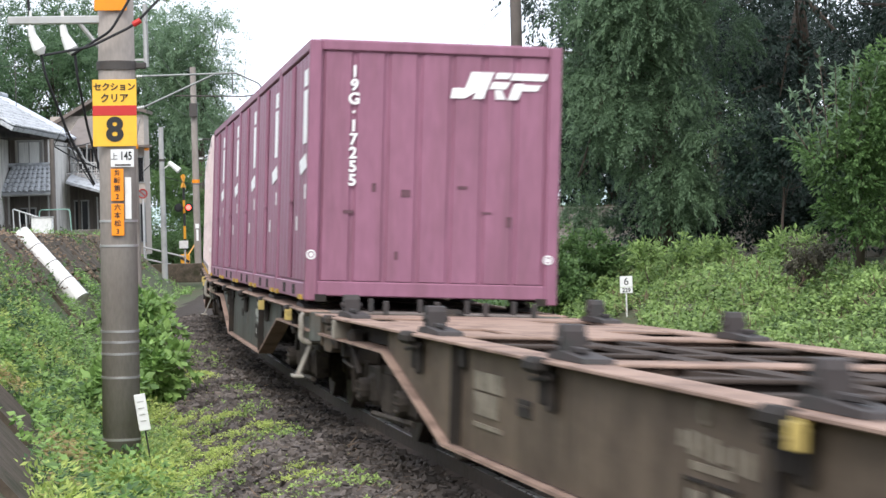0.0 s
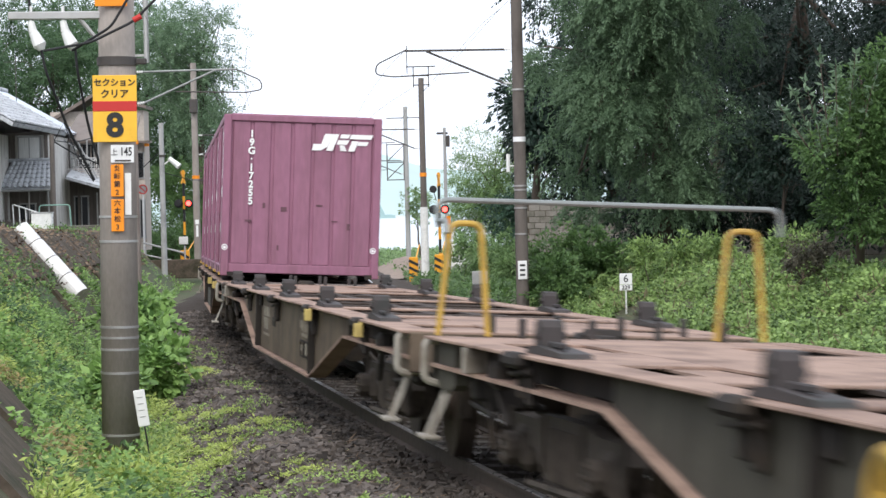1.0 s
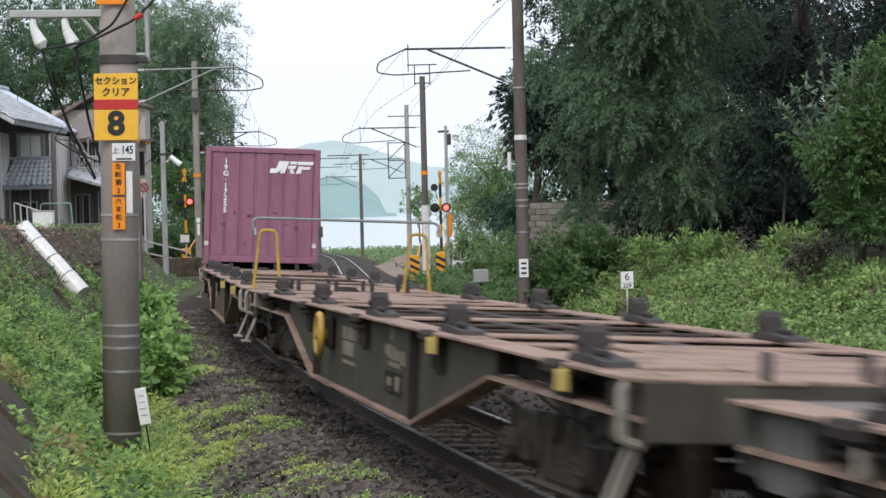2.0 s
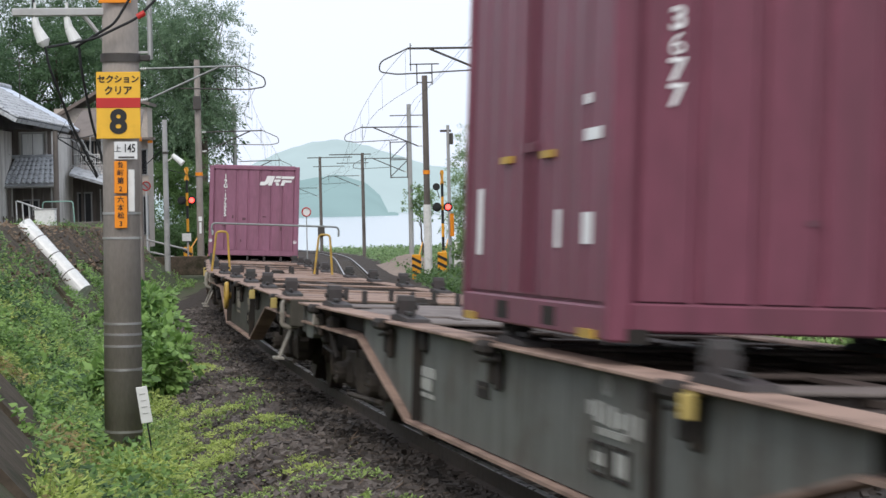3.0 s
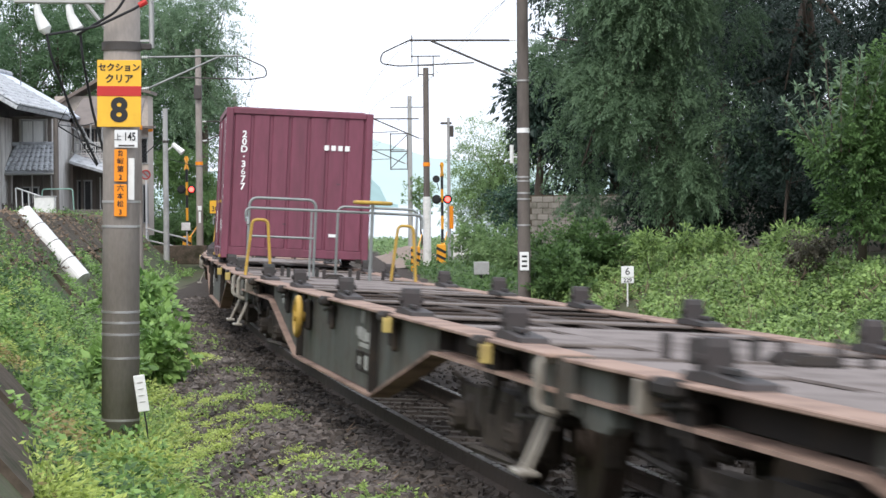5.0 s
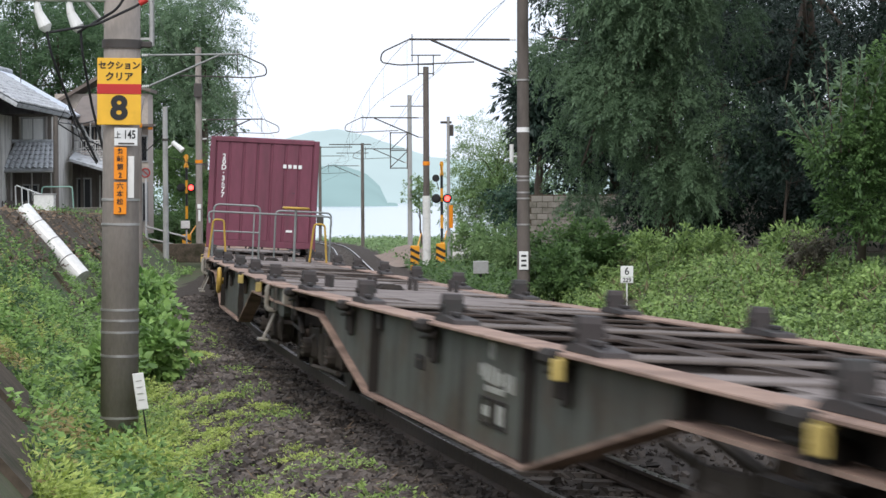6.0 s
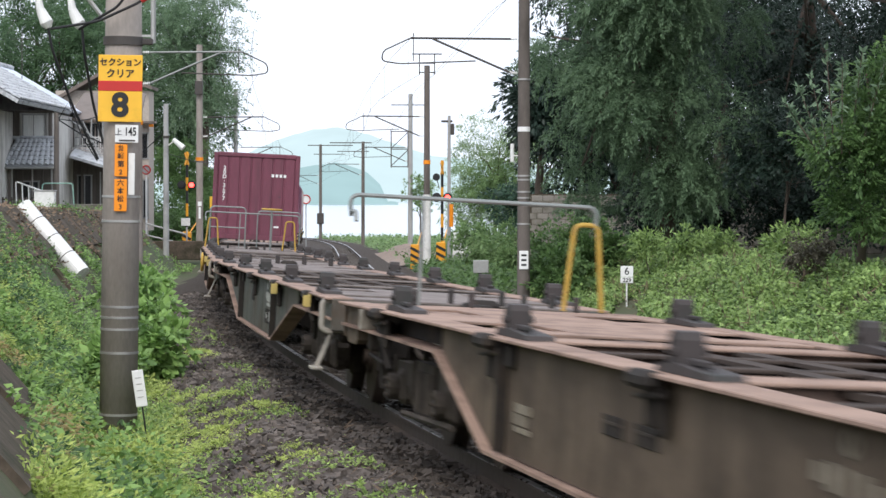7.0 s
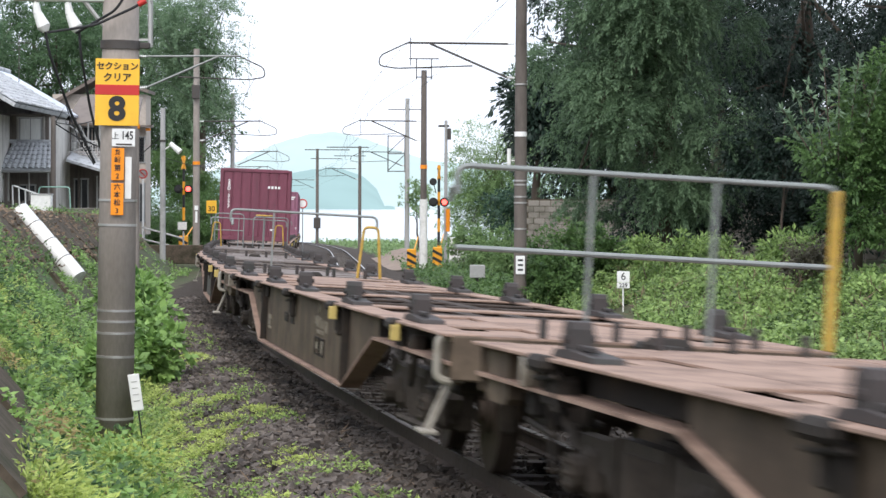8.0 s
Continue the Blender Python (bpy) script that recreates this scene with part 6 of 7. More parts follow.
    part("warning_tape", Shape().rod((0.2, -0.3, 4.06), (0.27, -0.3, 4.1), 0.028, n=10), SIGN_RED, p, "red tape on the cable")
    w = thing("marker_plate", pose(-2.76, 22.2, -0.66, 0, -8, 0), "small white leaning plate on a wire leg", "sign")
    part("plate", Shape().box((0, 0, 0.5), (0.105, 0.012, 0.34), bevel=0.004), WHITE, w)
    part("leg", Shape().rod((0, 0.01, -0.05), (0, 0.01, 0.4), 0.008, n=6), CABLE, w)
    for k in range(4):
        part("print_bar", Shape().box((0, -0.008, 0.6 - 0.06 * k), (0.055, 0.004, 0.007)), STEEL, w)


# ---- left bank, houses, lane ----
TILE = material("grey_roof_tile", (0.46, 0.475, 0.49), 0.95, spec=0.0, stain=(0.09, 0.09, 0.09), amount=0.4, patch=2.5)
ROOF_METAL = material("pale_blue_metal_roof", (0.6, 0.65, 0.73), 0.35, metal=0.2, amount=0.25, patch=1.5)
OLD_WOOD = material("old_dark_boards", (0.165, 0.142, 0.125), 0.85, amount=0.4, patch=1.5, stretch=(3, 3, 0.4))
PLASTER = material("dingy_plaster", (0.62, 0.60, 0.56), 0.85, stain=(0.22, 0.2, 0.18), amount=0.5, patch=0.8, stretch=(2, 2, 0.5))
GREY_TIMBER = material("grey_weathered_timber", (0.6, 0.58, 0.55), 0.85, stain=(0.16, 0.09, 0.08), amount=0.5, patch=1.5, stretch=(3, 3, 0.4))
BEIGE = material("beige_plaster", (0.42, 0.37, 0.32), 0.85, amount=0.2, patch=0.7)
BROWN_ROOF = material("brown_roof_sheet", (0.16, 0.13, 0.11), 0.6, amount=0.3, patch=1.0)
CURTAIN = material("pale_curtain_glass", (0.75, 0.75, 0.73), 0.15, amount=0.3, patch=2, stretch=(5, 5, 0.3))
DARK_GLASS = plain("dark_window_glass", (0.02, 0.022, 0.025), 0.08)
ALU = plain("dull_aluminium", (0.35, 0.35, 0.34), 0.4, 0.5)
BLOCK = material("mossy_concrete_block", (0.24, 0.22, 0.19), 0.9, stain=(0.09, 0.085, 0.06), amount=0.5, patch=1.2, grain=20)
ASPHALT = material("pale_worn_asphalt", (0.16, 0.155, 0.15), 0.9, amount=0.25, grain=40)
SLAB = material("stained_slope_concrete", (0.10, 0.078, 0.06), 0.95, stain=(0.035, 0.036, 0.02), amount=0.7, patch=2.0, grain=14, bump=0.8, spread=0.3, spec=0.15)


def window(parent, x, y, z, w, h, glass=DARK_GLASS, bars=1):
    win = part("window", Shape().box((x, y, z + h / 2), (w + 0.1, 0.06, 0.06)).box((x, y, z - h / 2), (w + 0.12, 0.09, 0.06)).box((x - w / 2, y, z), (0.06, 0.06, h)).box((x + w / 2, y, z), (0.06, 0.06, h)), ALU, parent, "window frame")
    for k in range(bars + 1):
        ww = w / (bars + 1)
        part("pane", Shape().box((x - w / 2 + ww * (k + 0.5), y + 0.01, z), (ww - 0.04, 0.02, h - 0.04)), glass, win)
        if k:
            part("mullion", Shape().box((x - w / 2 + ww * k, y - 0.005, z), (0.05, 0.05, h)), ALU, win)


def slab_roof(corners, thick):
    """A roof plane of some thickness from its four corners."""
    c = [Vector(p) for p in corners]
    nrm = (c[1] - c[0]).cross(c[3] - c[0]).normalized()
    if nrm.z < 0:
        nrm = -nrm
    v = [p for p in c] + [p - nrm * thick for p in c]
    return Shape().add(v, [(0, 1, 2, 3), (7, 6, 5, 4), (0, 4, 5, 1), (1, 5, 6, 2), (2, 6, 7, 3), (3, 7, 4, 0)])


TILE_MESH = Shape().prism([(-0.14, 0.0), (-0.1, 0.035), (-0.04, 0.055), (0.04, 0.055), (0.1, 0.035), (0.14, 0.0), (0.1, 0.01), (-0.1, 0.01)], -0.16, 0.16, "y").mesh("roof_tile", TILE)


def tiled(parent, a, b, c, d, cols, rows):
    """Roof tiles laid in courses over a plane: a, b along the eave, d, c along the top."""
    a, b, c, d = (Vector(p) for p in (a, b, c, d))
    for r in range(rows):
        for k in range(cols):
            u, v = (k + 0.5) / cols, (r + 0.5) / rows
            p = a.lerp(b, u).lerp(d.lerp(c, u), v)
            ex = (b - a).normalized()
            ey = (d - a).normalized()
            ez = ex.cross(ey).normalized()
            if ez.z < 0:
                ez = -ez
            m = Matrix((ex, ey, ez)).transposed().to_4x4()
            m.translation = p + ez * 0.02
            ob = new("roof_tile", TILE_MESH)
            ob.parent = parent
            ob.matrix_basis = m @ Matrix.Rotation(-0.08, 4, "X") @ Matrix.Diagonal(((b - a).length / cols / 0.29, (d - a).length / rows / 0.3, 1.5, 1))


def build_houses():
    h = thing("old_house", Matrix.Identity(4), "old two-storey wooden house with grey tiled roofs", "house", kind="")
    wall = part("wall", Shape().box((-21.2, 104, 2.7), (9.6, 7.6, 4.6)), PLASTER, h, "dingy plastered wall")
    part("board_wall", Shape().box((-20.9, 100.17, 1.8), (9.4, 0.06, 2.2)), OLD_WOOD, h, "dark weathered boarding")
    for x in (-25, -23.2, -21.5, -19.6, -18.0, -16.45):
        part("post", Shape().box((x, 100.1, 2.9), (0.14, 0.16, 4.4)), OLD_WOOD, h)
    window(h, -17.15, 100.1, 4.4, 0.9, 1.05, CURTAIN, 1)
    for z in (3.55, 3.9, 5.05):
        part("beam", Shape().box((-20.6, 100.12, z), (8.6, 0.12, 0.1)), OLD_WOOD, h)
    part("board_panel", Shape().box((-19.0, 100.16, 4.45), (2.5, 0.06, 1.1)), OLD_WOOD, h, "dark upper boarding")
    for k in range(10):
        part("balcony_baluster", Shape().box((-20.2 + 0.22 * k, 99.4, 3.75), (0.04, 0.04, 0.6)), OLD_WOOD, h)
    part("balcony_rail", Shape().box((-19.2, 99.4, 4.05), (2.4, 0.07, 0.06)), OLD_WOOD, h)
    part("aerial", Shape().rod((-18.3, 103.9, 6.6), (-18.3, 103.9, 8.6), 0.02, n=5).rod((-18.8, 103.9, 8.3), (-17.8, 103.9, 8.3), 0.012, n=4).rod((-18.6, 103.9, 8.0), (-18.0, 103.9, 8.0), 0.012, n=4), IRON, h, "thin roof aerial")
    window(h, -18.75, 100.1, 4.3, 0.7, 0.9, DARK_GLASS, 1)
    window(h, -20.8, 100.1, 4.4, 1.6, 1.0, DARK_GLASS, 2)
    window(h, -17.3, 100.1, 1.7, 0.7, 0.9, DARK_GLASS, 1)
    part("wing_wall", Shape().box((-21.4, 95.6, 2.7), (6.8, 8.8, 4.6)), PLASTER, h, "dingy plastered wing wall")
    r = part("roof", slab_roof([(-16.15, 91.0, 5.2), (-16.15, 103.9, 5.2), (-19.6, 103.9, 7.2), (-19.6, 91.0, 7.2)], 0.16), TILE, h, "grey tiled upper roof")
    tiled(r, (-16.15, 91.05, 5.22), (-16.15, 103.85, 5.22), (-19.55, 103.85, 7.2), (-19.55, 91.05, 7.2), 27, 11)
    part("roof_sheet", slab_roof([(-16.1, 103.95, 5.24), (-16.1, 108.6, 5.24), (-19.6, 108.6, 7.26), (-19.6, 103.95, 7.26)], 0.1), ROOF_METAL, h, "pale blue metal roof sheet")
    part("back_roof", slab_roof([(-19.6, 91.0, 7.2), (-19.6, 108.6, 7.2), (-26.2, 108.6, 4.9), (-26.2, 91.0, 4.9)], 0.16), TILE, h, "grey tiled back slope")
    part("gable", Shape().prism([(-25.9, 4.95), (-16.5, 4.95), (-19.6, 6.98)], 107.6, 107.75, "y"), PLASTER, h)
    part("ridge", Shape().rod((-19.6, 91.0, 7.26), (-19.6, 108.6, 7.3), 0.12, n=10), TILE, h, "grey ridge capping")
    low = part("porch_roof", slab_roof([(-18.2, 98.2, 2.75), (-15.9, 98.2, 2.75), (-16.2, 100.1, 3.9), (-17.9, 100.1, 3.9)], 0.12), TILE, h, "grey tiled porch roof")
    tiled(low, (-18.15, 98.25, 2.78), (-15.95, 98.25, 2.78), (-16.25, 100.0, 3.86), (-17.85, 100.0, 3.86), 9, 6)
    part("porch_ridge", Shape().rod((-18.0, 100.0, 3.95), (-16.1, 100.0, 3.95), 0.09, n=10), TILE, h)
    for x in (-17.9, -16.2):
        part("porch_post", Shape().box((x, 98.6, 1.75), (0.12, 0.12, 2.3)), OLD_WOOD, h)
    part("side_roof", slab_roof([(-22.0, 97.8, 3.1), (-18.3, 98.0, 2.7), (-18.3, 100.1, 3.5), (-22.0, 100.1, 4.0)], 0.12), TILE, h, "lean-to tiled roof")
    part("gutter", Shape().rod((-18.2, 98.15, 2.68), (-15.9, 98.15, 2.68), 0.05, n=8).rod((-16.1, 98.2, 2.65), (-16.1, 98.4, 0.7), 0.035, n=8), ALU, h, "rain gutter with downpipe")
    part("canopy", slab_roof([(-19.6, 98.9, 4.1), (-18.0, 98.9, 3.6), (-18.0, 100.1, 3.9), (-19.6, 100.1, 4.4)], 0.06), ROOF_METAL, h, "pale canopy sheet")

    for k in (0, 1, 2, 3, 14, 15):
        part("batten", Shape().box((-18.25 + 0.12 * k, 100.05, 4.42), (0.045, 0.05, 1.15)), (GREY_TIMBER, OLD_WOOD)[k % 2], h, "weathered upright batten")
    for k in range(12):
        part("board_strip", Shape().box((-21.4 + 0.42 * k, 100.02, 1.9), (0.06, 0.05, 2.3)), (OLD_WOOD, GREY_TIMBER, OLD_WOOD)[k % 3], h, "weathered wall batten")

    b = thing("balcony_house", Matrix.Identity(4), "weathered house with a cluttered balcony and lean-to roof", "house")
    part("wall", Shape().box((-15.4, 107.2, 2.7), (2.8, 2.4, 4.4)), PLASTER, b, "dingy plastered wall")
    part("roof", slab_roof([(-16.6, 105.4, 4.9), (-13.4, 105.4, 4.9), (-13.6, 109, 6.2), (-16.4, 109, 6.2)], 0.14), BROWN_ROOF, b, "brown sheet roof")
    part("lean_to_roof", slab_roof([(-16.2, 103.6, 3.3), (-13.5, 103.4, 2.5), (-13.5, 106, 3.0), (-16.2, 106, 3.8)], 0.12), TILE, b, "grey lean-to roof")
    for x in (-16.0, -15.5, -15.0, -14.5, -14.0):
        part("balcony_post", Shape().rod((x, 105.2, 3.3), (x, 105.2, 4.9), 0.035, n=6), ALU, b)
    part("balcony_rail", Shape().rod((-16.2, 105.2, 4.1), (-13.7, 105.2, 4.1), 0.03, n=6).rod((-16.2, 105.2, 3.75), (-13.7, 105.2, 3.75), 0.02, n=6), ALU, b)
    for k in range(12):
        part("balcony_baluster", Shape().rod((-16.1 + 0.2 * k, 105.2, 3.4), (-16.1 + 0.2 * k, 105.2, 4.1), 0.014, n=5), WHITE, b)
    window(b, -15.3, 105.95, 4.2, 1.3, 1.1, DARK_GLASS, 1)
    part("board_wall", Shape().box((-15.4, 105.94, 1.85), (2.8, 0.08, 2.5)), OLD_WOOD, b, "dark weathered boarding")
    for x in (-16.7, -16.0, -15.1, -14.1):
        part("post", Shape().box((x, 105.85, 2.6), (0.1, 0.12, 4.2)), OLD_WOOD, b)
    for z in (3.3, 4.85):
        part("beam", Shape().box((-15.4, 105.84, z), (2.9, 0.1, 0.12)), OLD_WOOD, b)
    window(b, -16.3, 105.9, 4.2, 0.5, 1.0, CURTAIN, 0)
    window(b, -15.9, 105.86, 1.8, 0.6, 1.3, DARK_GLASS, 1)
    for k, (x0, z0, x1, z1) in enumerate(((-16.4, 4.9, -14.4, 3.4), (-16.2, 3.6, -14.0, 4.4), (-15.8, 4.8, -15.0, 3.2))):
        part("pole_prop", Shape().rod((x0, 104.6, z0), (x1, 104.7, z1), 0.03, n=6), ALU, b, "leaning pale pole")
    window(b, -14.7, 105.95, 1.9, 0.9, 1.5, DARK_GLASS, 2)
    for x in (-15.2, -14.95, -14.7, -14.45):
        part("door_slat", Shape().box((x, 105.85, 1.75), (0.06, 0.05, 1.7)), CERAMIC, b, "pale door slat")

    for k in range(15):
        part("batten", Shape().box((-16.75 + 0.19 * k, 105.82, 3.95 + 0.12 * (k % 3)), (0.05, 0.05, 1.2)), (GREY_TIMBER, OLD_WOOD, OLD_WOOD)[k % 3], b, "weathered upright batten")
    for k in range(4):
        part("board_strip", Shape().box((-15.3, 105.1, 3.3 + 0.11 * k), (2.3, 0.03, 0.07)), GREY_TIMBER, b, "grey balcony board")

    c = thing("beige_house", Matrix.Identity(4), "plain beige two-storey house with a brown roof", "house")
    part("wall", Shape().box((-16.2, 114.4, 3.2), (4.4, 1.9, 6.6)), BEIGE, c, "plain beige wall")
    part("roof", slab_roof([(-18.8, 113.0, 5.9), (-16.2, 113.0, 7.4), (-16.2, 115.6, 7.4), (-18.8, 115.6, 5.9)], 0.15), BROWN_ROOF, c, "brown roof")
    part("roof", slab_roof([(-13.8, 113.0, 6.7), (-16.2, 113.0, 7.4), (-16.2, 115.6, 7.4), (-13.8, 115.6, 6.7)], 0.15), BROWN_ROOF, c, "brown roof")
    window(c, -14.45, 113.45, 3.9, 0.8, 1.2, DARK_GLASS, 1)
    window(c, -14.4, 113.45, 1.4, 0.7, 1.8, DARK_GLASS, 2)
    part("eave", Shape().box((-14.3, 113.2, 5.0), (1.3, 0.7, 0.1)), BROWN_ROOF, c)
    part("eave_lamp", Shape().box((-13.85, 113.1, 4.85), (0.22, 0.2, 0.14), bevel=0.03), SIGN_ORANGE, c, "orange-red lamp under the eave")


def build_left_bank():
    # white drain pipe laid down the slope
    p = thing("drain_pipe", Matrix.Identity(4), "white jointed drain pipe lying down the slope", "pipe")
    a, b = Vector((-9.75, 55.4, 1.33)), Vector((-8.25, 54.6, -0.22))
    for k in range(4):
        part("pipe_section", Shape().rod(a.lerp(b, k / 4), a.lerp(b, (k + 1) / 4 - 0.012), 0.225, 0.215, n=24), CERAMIC, p, "white pipe section", False)
        if k:
            part("joint", Shape().rod(a.lerp(b, k / 4 - 0.012), a.lerp(b, k / 4 + 0.004), 0.22, n=24), IRON, p)
    # stained concrete lining with its joints
    for k, y in enumerate((26.0, 33.0, 41.0, 49.5, 58.5, 68.0, 78.0)):
        s = thing("slope_beam", Matrix.Identity(4), "stained concrete beam lining the cutting slope", "slope lining", "slope beams")
        c = Shape()
        pts = []
        for f in np.linspace(0, 1, 7):
            lat = -3.75 - 1.75 * f
            x = lat + float(np.interp(y, Y_TAB, X_TAB))
            yy = y + 1.2 * f
            pts.append((x, yy, gz(x, yy) + 0.06))
        c.tube(pts, 0.08, 6)
        part("beam", c, SLAB, s)
    for y0, y1 in ((13.5, 17.8), (18.6, 21.5)):
        s = thing("slope_slab", Matrix.Identity(4), "bare stained concrete slab low on the cutting slope", "slope lining", "slope slabs")
        v = []
        for yy in (y0, y1):
            for lat in (-3.85, -5.4):
                x = lat + float(np.interp(yy, Y_TAB, X_TAB))
                v.append(Vector((x, yy, gz(x, yy) + 0.1)))
        part("slab", slab_roof([v[0], v[1], v[3], v[2]], 0.14), SLAB, s)
    for k in range(9):
        s = thing("slope_slab", Matrix.Identity(4), "dark stained concrete slab on the cutting slope", "slope lining", "slope slabs")
        y0, y1 = 24 + 8 * k, 24 + 8 * k + 7.9
        v = []
        for yy in (y0, y1):
            for lat in (-4.55, -5.5):
                x = lat + float(np.interp(yy, Y_TAB, X_TAB))
                v.append(Vector((x, yy, gz(x, yy) + 0.12)))
        part("slab", slab_roof([v[0], v[1], v[3], v[2]], 0.14), SLAB, s)
    # white railing, cabinet and posts on the terrace
    f = thing("white_railing", Matrix.Identity(4), "white metal railing at the top of the bank", "railing")
    xs = np.linspace(-16.95, -15.7, 6)
    zt = [2.1 - 0.09 * k for k in range(6)]
    part("top_rail", Shape().tube([(x, 95, z) for x, z in zip(xs, zt)], 0.03), WHITE, f)
    for x, z in zip(xs, zt):
        part("baluster", Shape().rod((x, 95, gz(x, 95)), (x - 0.04, 95, z), 0.024, n=8), WHITE, f)
    x = -15.5
    c = thing("utility_cabinet", pose(x, 93, gz(x, 93)), "pale grey metal cabinet beside the railing", "cabinet")
    part("body", Shape().box((0, 0, 0.45), (0.78, 0.5, 0.95), bevel=0.02), CERAMIC, c)
    part("lid", Shape().box((0, 0, 0.94), (0.84, 0.56, 0.05), bevel=0.01), LIGHT_CONCRETE, c)
    q = thing("wooden_post", pose(-15.7, 97, gz(-15.7, 97)), "dark wooden utility post with wires", "pole")
    part("post", Shape().rod((0, 0, -0.3), (0, 0, 4.9 - gz(-15.7, 97)), 0.12, 0.1, n=12), OLD_WOOD, q)
    part("wire", Shape().tube([(0, 0, 3.9), (0.9, 0.4, 3.3), (1.8, 0.8, 2.9)], 0.03, 6).tube([(0, 0, 3.9), (0.7, 1, 3.8), (1.9, 2.5, 4.2)], 0.02, 6).tube([(0.1, 0, 3.9), (0.5, 0, 4.6), (1.0, 0.1, 3.2), (1.6, 0.3, 2.2)], 0.025, 6), CABLE, q, "tangled black wires")
    t = thing("clothes_rack", Matrix.Identity(4), "pale green pipe rack in the yard", "rack")
    part("frame", Shape().tube(round_path([(-16.2, 96, 0.9), (-16.1, 96, 2.05), (-14.9, 96, 2.05), (-14.85, 96, 1.2)], 0.12), 0.025), material("pale_green_pipe", (0.3, 0.5, 0.42)), t)
    w = thing("yard_wall", Matrix.Identity(4), "low dark block wall in front of the yard", "wall")
    part("wall_body", Shape().box((-14.6, 100, 0.75), (2.8, 0.2, 0.9), bevel=0.02), BLOCK, w)
    k = thing("yard_fence", Matrix.Identity(4), "dark slatted yard fence", "fence")
    for i in range(24):
        part("slat", Shape().box((-19.4 + 0.12 * i, 97.5, 1.1), (0.05, 0.03, 0.8)), OLD_WOOD, k)
    part("fence_rail", Shape().box((-18.0, 97.53, 1.4), (2.9, 0.03, 0.06)), OLD_WOOD, k)
    # grey pole with a lamp, and the round sign
    x, y = -11.4, 98.0
    g = gz(x, y)
    gp = thing("street_lamp", pose(x, y, g), "slim grey concrete pole with a pale street lamp", "lamp post")
    part("pole", Shape().rod((0, 0, -0.3), (0, 0, 5.3 - g), 0.125, 0.1, n=16), LIGHT_CONCRETE, gp)
    part("lamp_head", Shape().rod((0.3, 0, 3.85 - g), (0.72, -0.1, 3.5 - g), 0.09, 0.13, n=12).rod((0, 0, 3.55 - g), (0.35, 0, 3.8 - g), 0.03, n=6), CERAMIC, gp, "pale oval lamp head")
    part("clamp", Shape().rod((0, 0, 3.9 - g), (0, 0, 4.0 - g), 0.13, n=12), IRON, gp)
    part("span_wire", Shape().tube([(0, 0, 3.3 - g), (0.8, 3, 3.0 - g), (1.2, 8, 3.0 - g)], 0.015, 5).tube([(0, 0, 4.2 - g), (-1.4, 2, 3.2 - g), (-2.6, 8, 3.0 - g)], 0.02, 5), CABLE, gp)
    x, y = -13.95, 112
    g = gz(x, y)
    rs = thing("road_sign", pose(x, y, g), "round red-rimmed road sign on a white post", "sign")
    part("post", Shape().rod((0, 0, -0.2), (0, 0, 2.9 - g), 0.045, n=10), WHITE, rs)
    part("disc", Shape().rod((0, -0.06, 2.75 - g), (0, -0.08, 2.75 - g), 0.22, n=28), LIGHT_CONCRETE, rs)
    part("rim", Shape().ring((0, -0.08, 2.75 - g), 0.2, 0.03, "y"), SIGN_RED, rs, "dark red rim")
    part("bar", Shape().box((0, -0.085, 2.75 - g), (0.3, 0.01, 0.05), pose(0, 0, 0, 0, 45, 0)), SIGN_RED, rs)
    # lane that crosses the track
    v, fs = [], []
    lats = np.linspace(-34, -2.3, 14)
    for lat in lats:
        for yy in (105.5, 116.5):
            x = lat + float(np.interp(yy, Y_TAB, X_TAB))
            v.append((x, yy, gz(x, yy) + 0.05))
    fs = [(2 * i, 2 * i + 2, 2 * i + 3, 2 * i + 1) for i in range(len(lats) - 1)]
    tagged(new("road", Shape().add(v, fs).mesh("road", ASPHALT)), "pale worn asphalt lane down to the crossing", "road", kind="structure")
    cw = thing("crossing_wall", Matrix.Identity(4), "low dark concrete retaining wall by the crossing", "wall")
    part("wall_body", Shape().box((-11.9, 101.5, -0.75), (3.6, 0.3, 0.8), bevel=0.03), SLAB, cw)
    gr = thing("guard_rail", Matrix.Identity(4), "pale pipe guard rail beside the lane", "railing")
    part("rail", Shape().tube([(-13.0, 104.2, 0.35), (-11.2, 103.5, -0.1)], 0.04).tube([(-13.0, 104.2, -0.15), (-11.0, 103.5, -0.6)], 0.04), LIGHT_CONCRETE, gr)
    for x in (-12.9, -12.0, -11.2):
        part("post", Shape().rod((x, 104, -0.9), (x, 104, 0.2), 0.035, n=8), LIGHT_CONCRETE, gr)


# ---- level crossing ----
RED_LAMP = glow("lit_red_lamp", (1.0, 0.045, 0.035), 7.0)
STRIPE_Y = plain("crossing_yellow", (0.75, 0.33, 0.02))


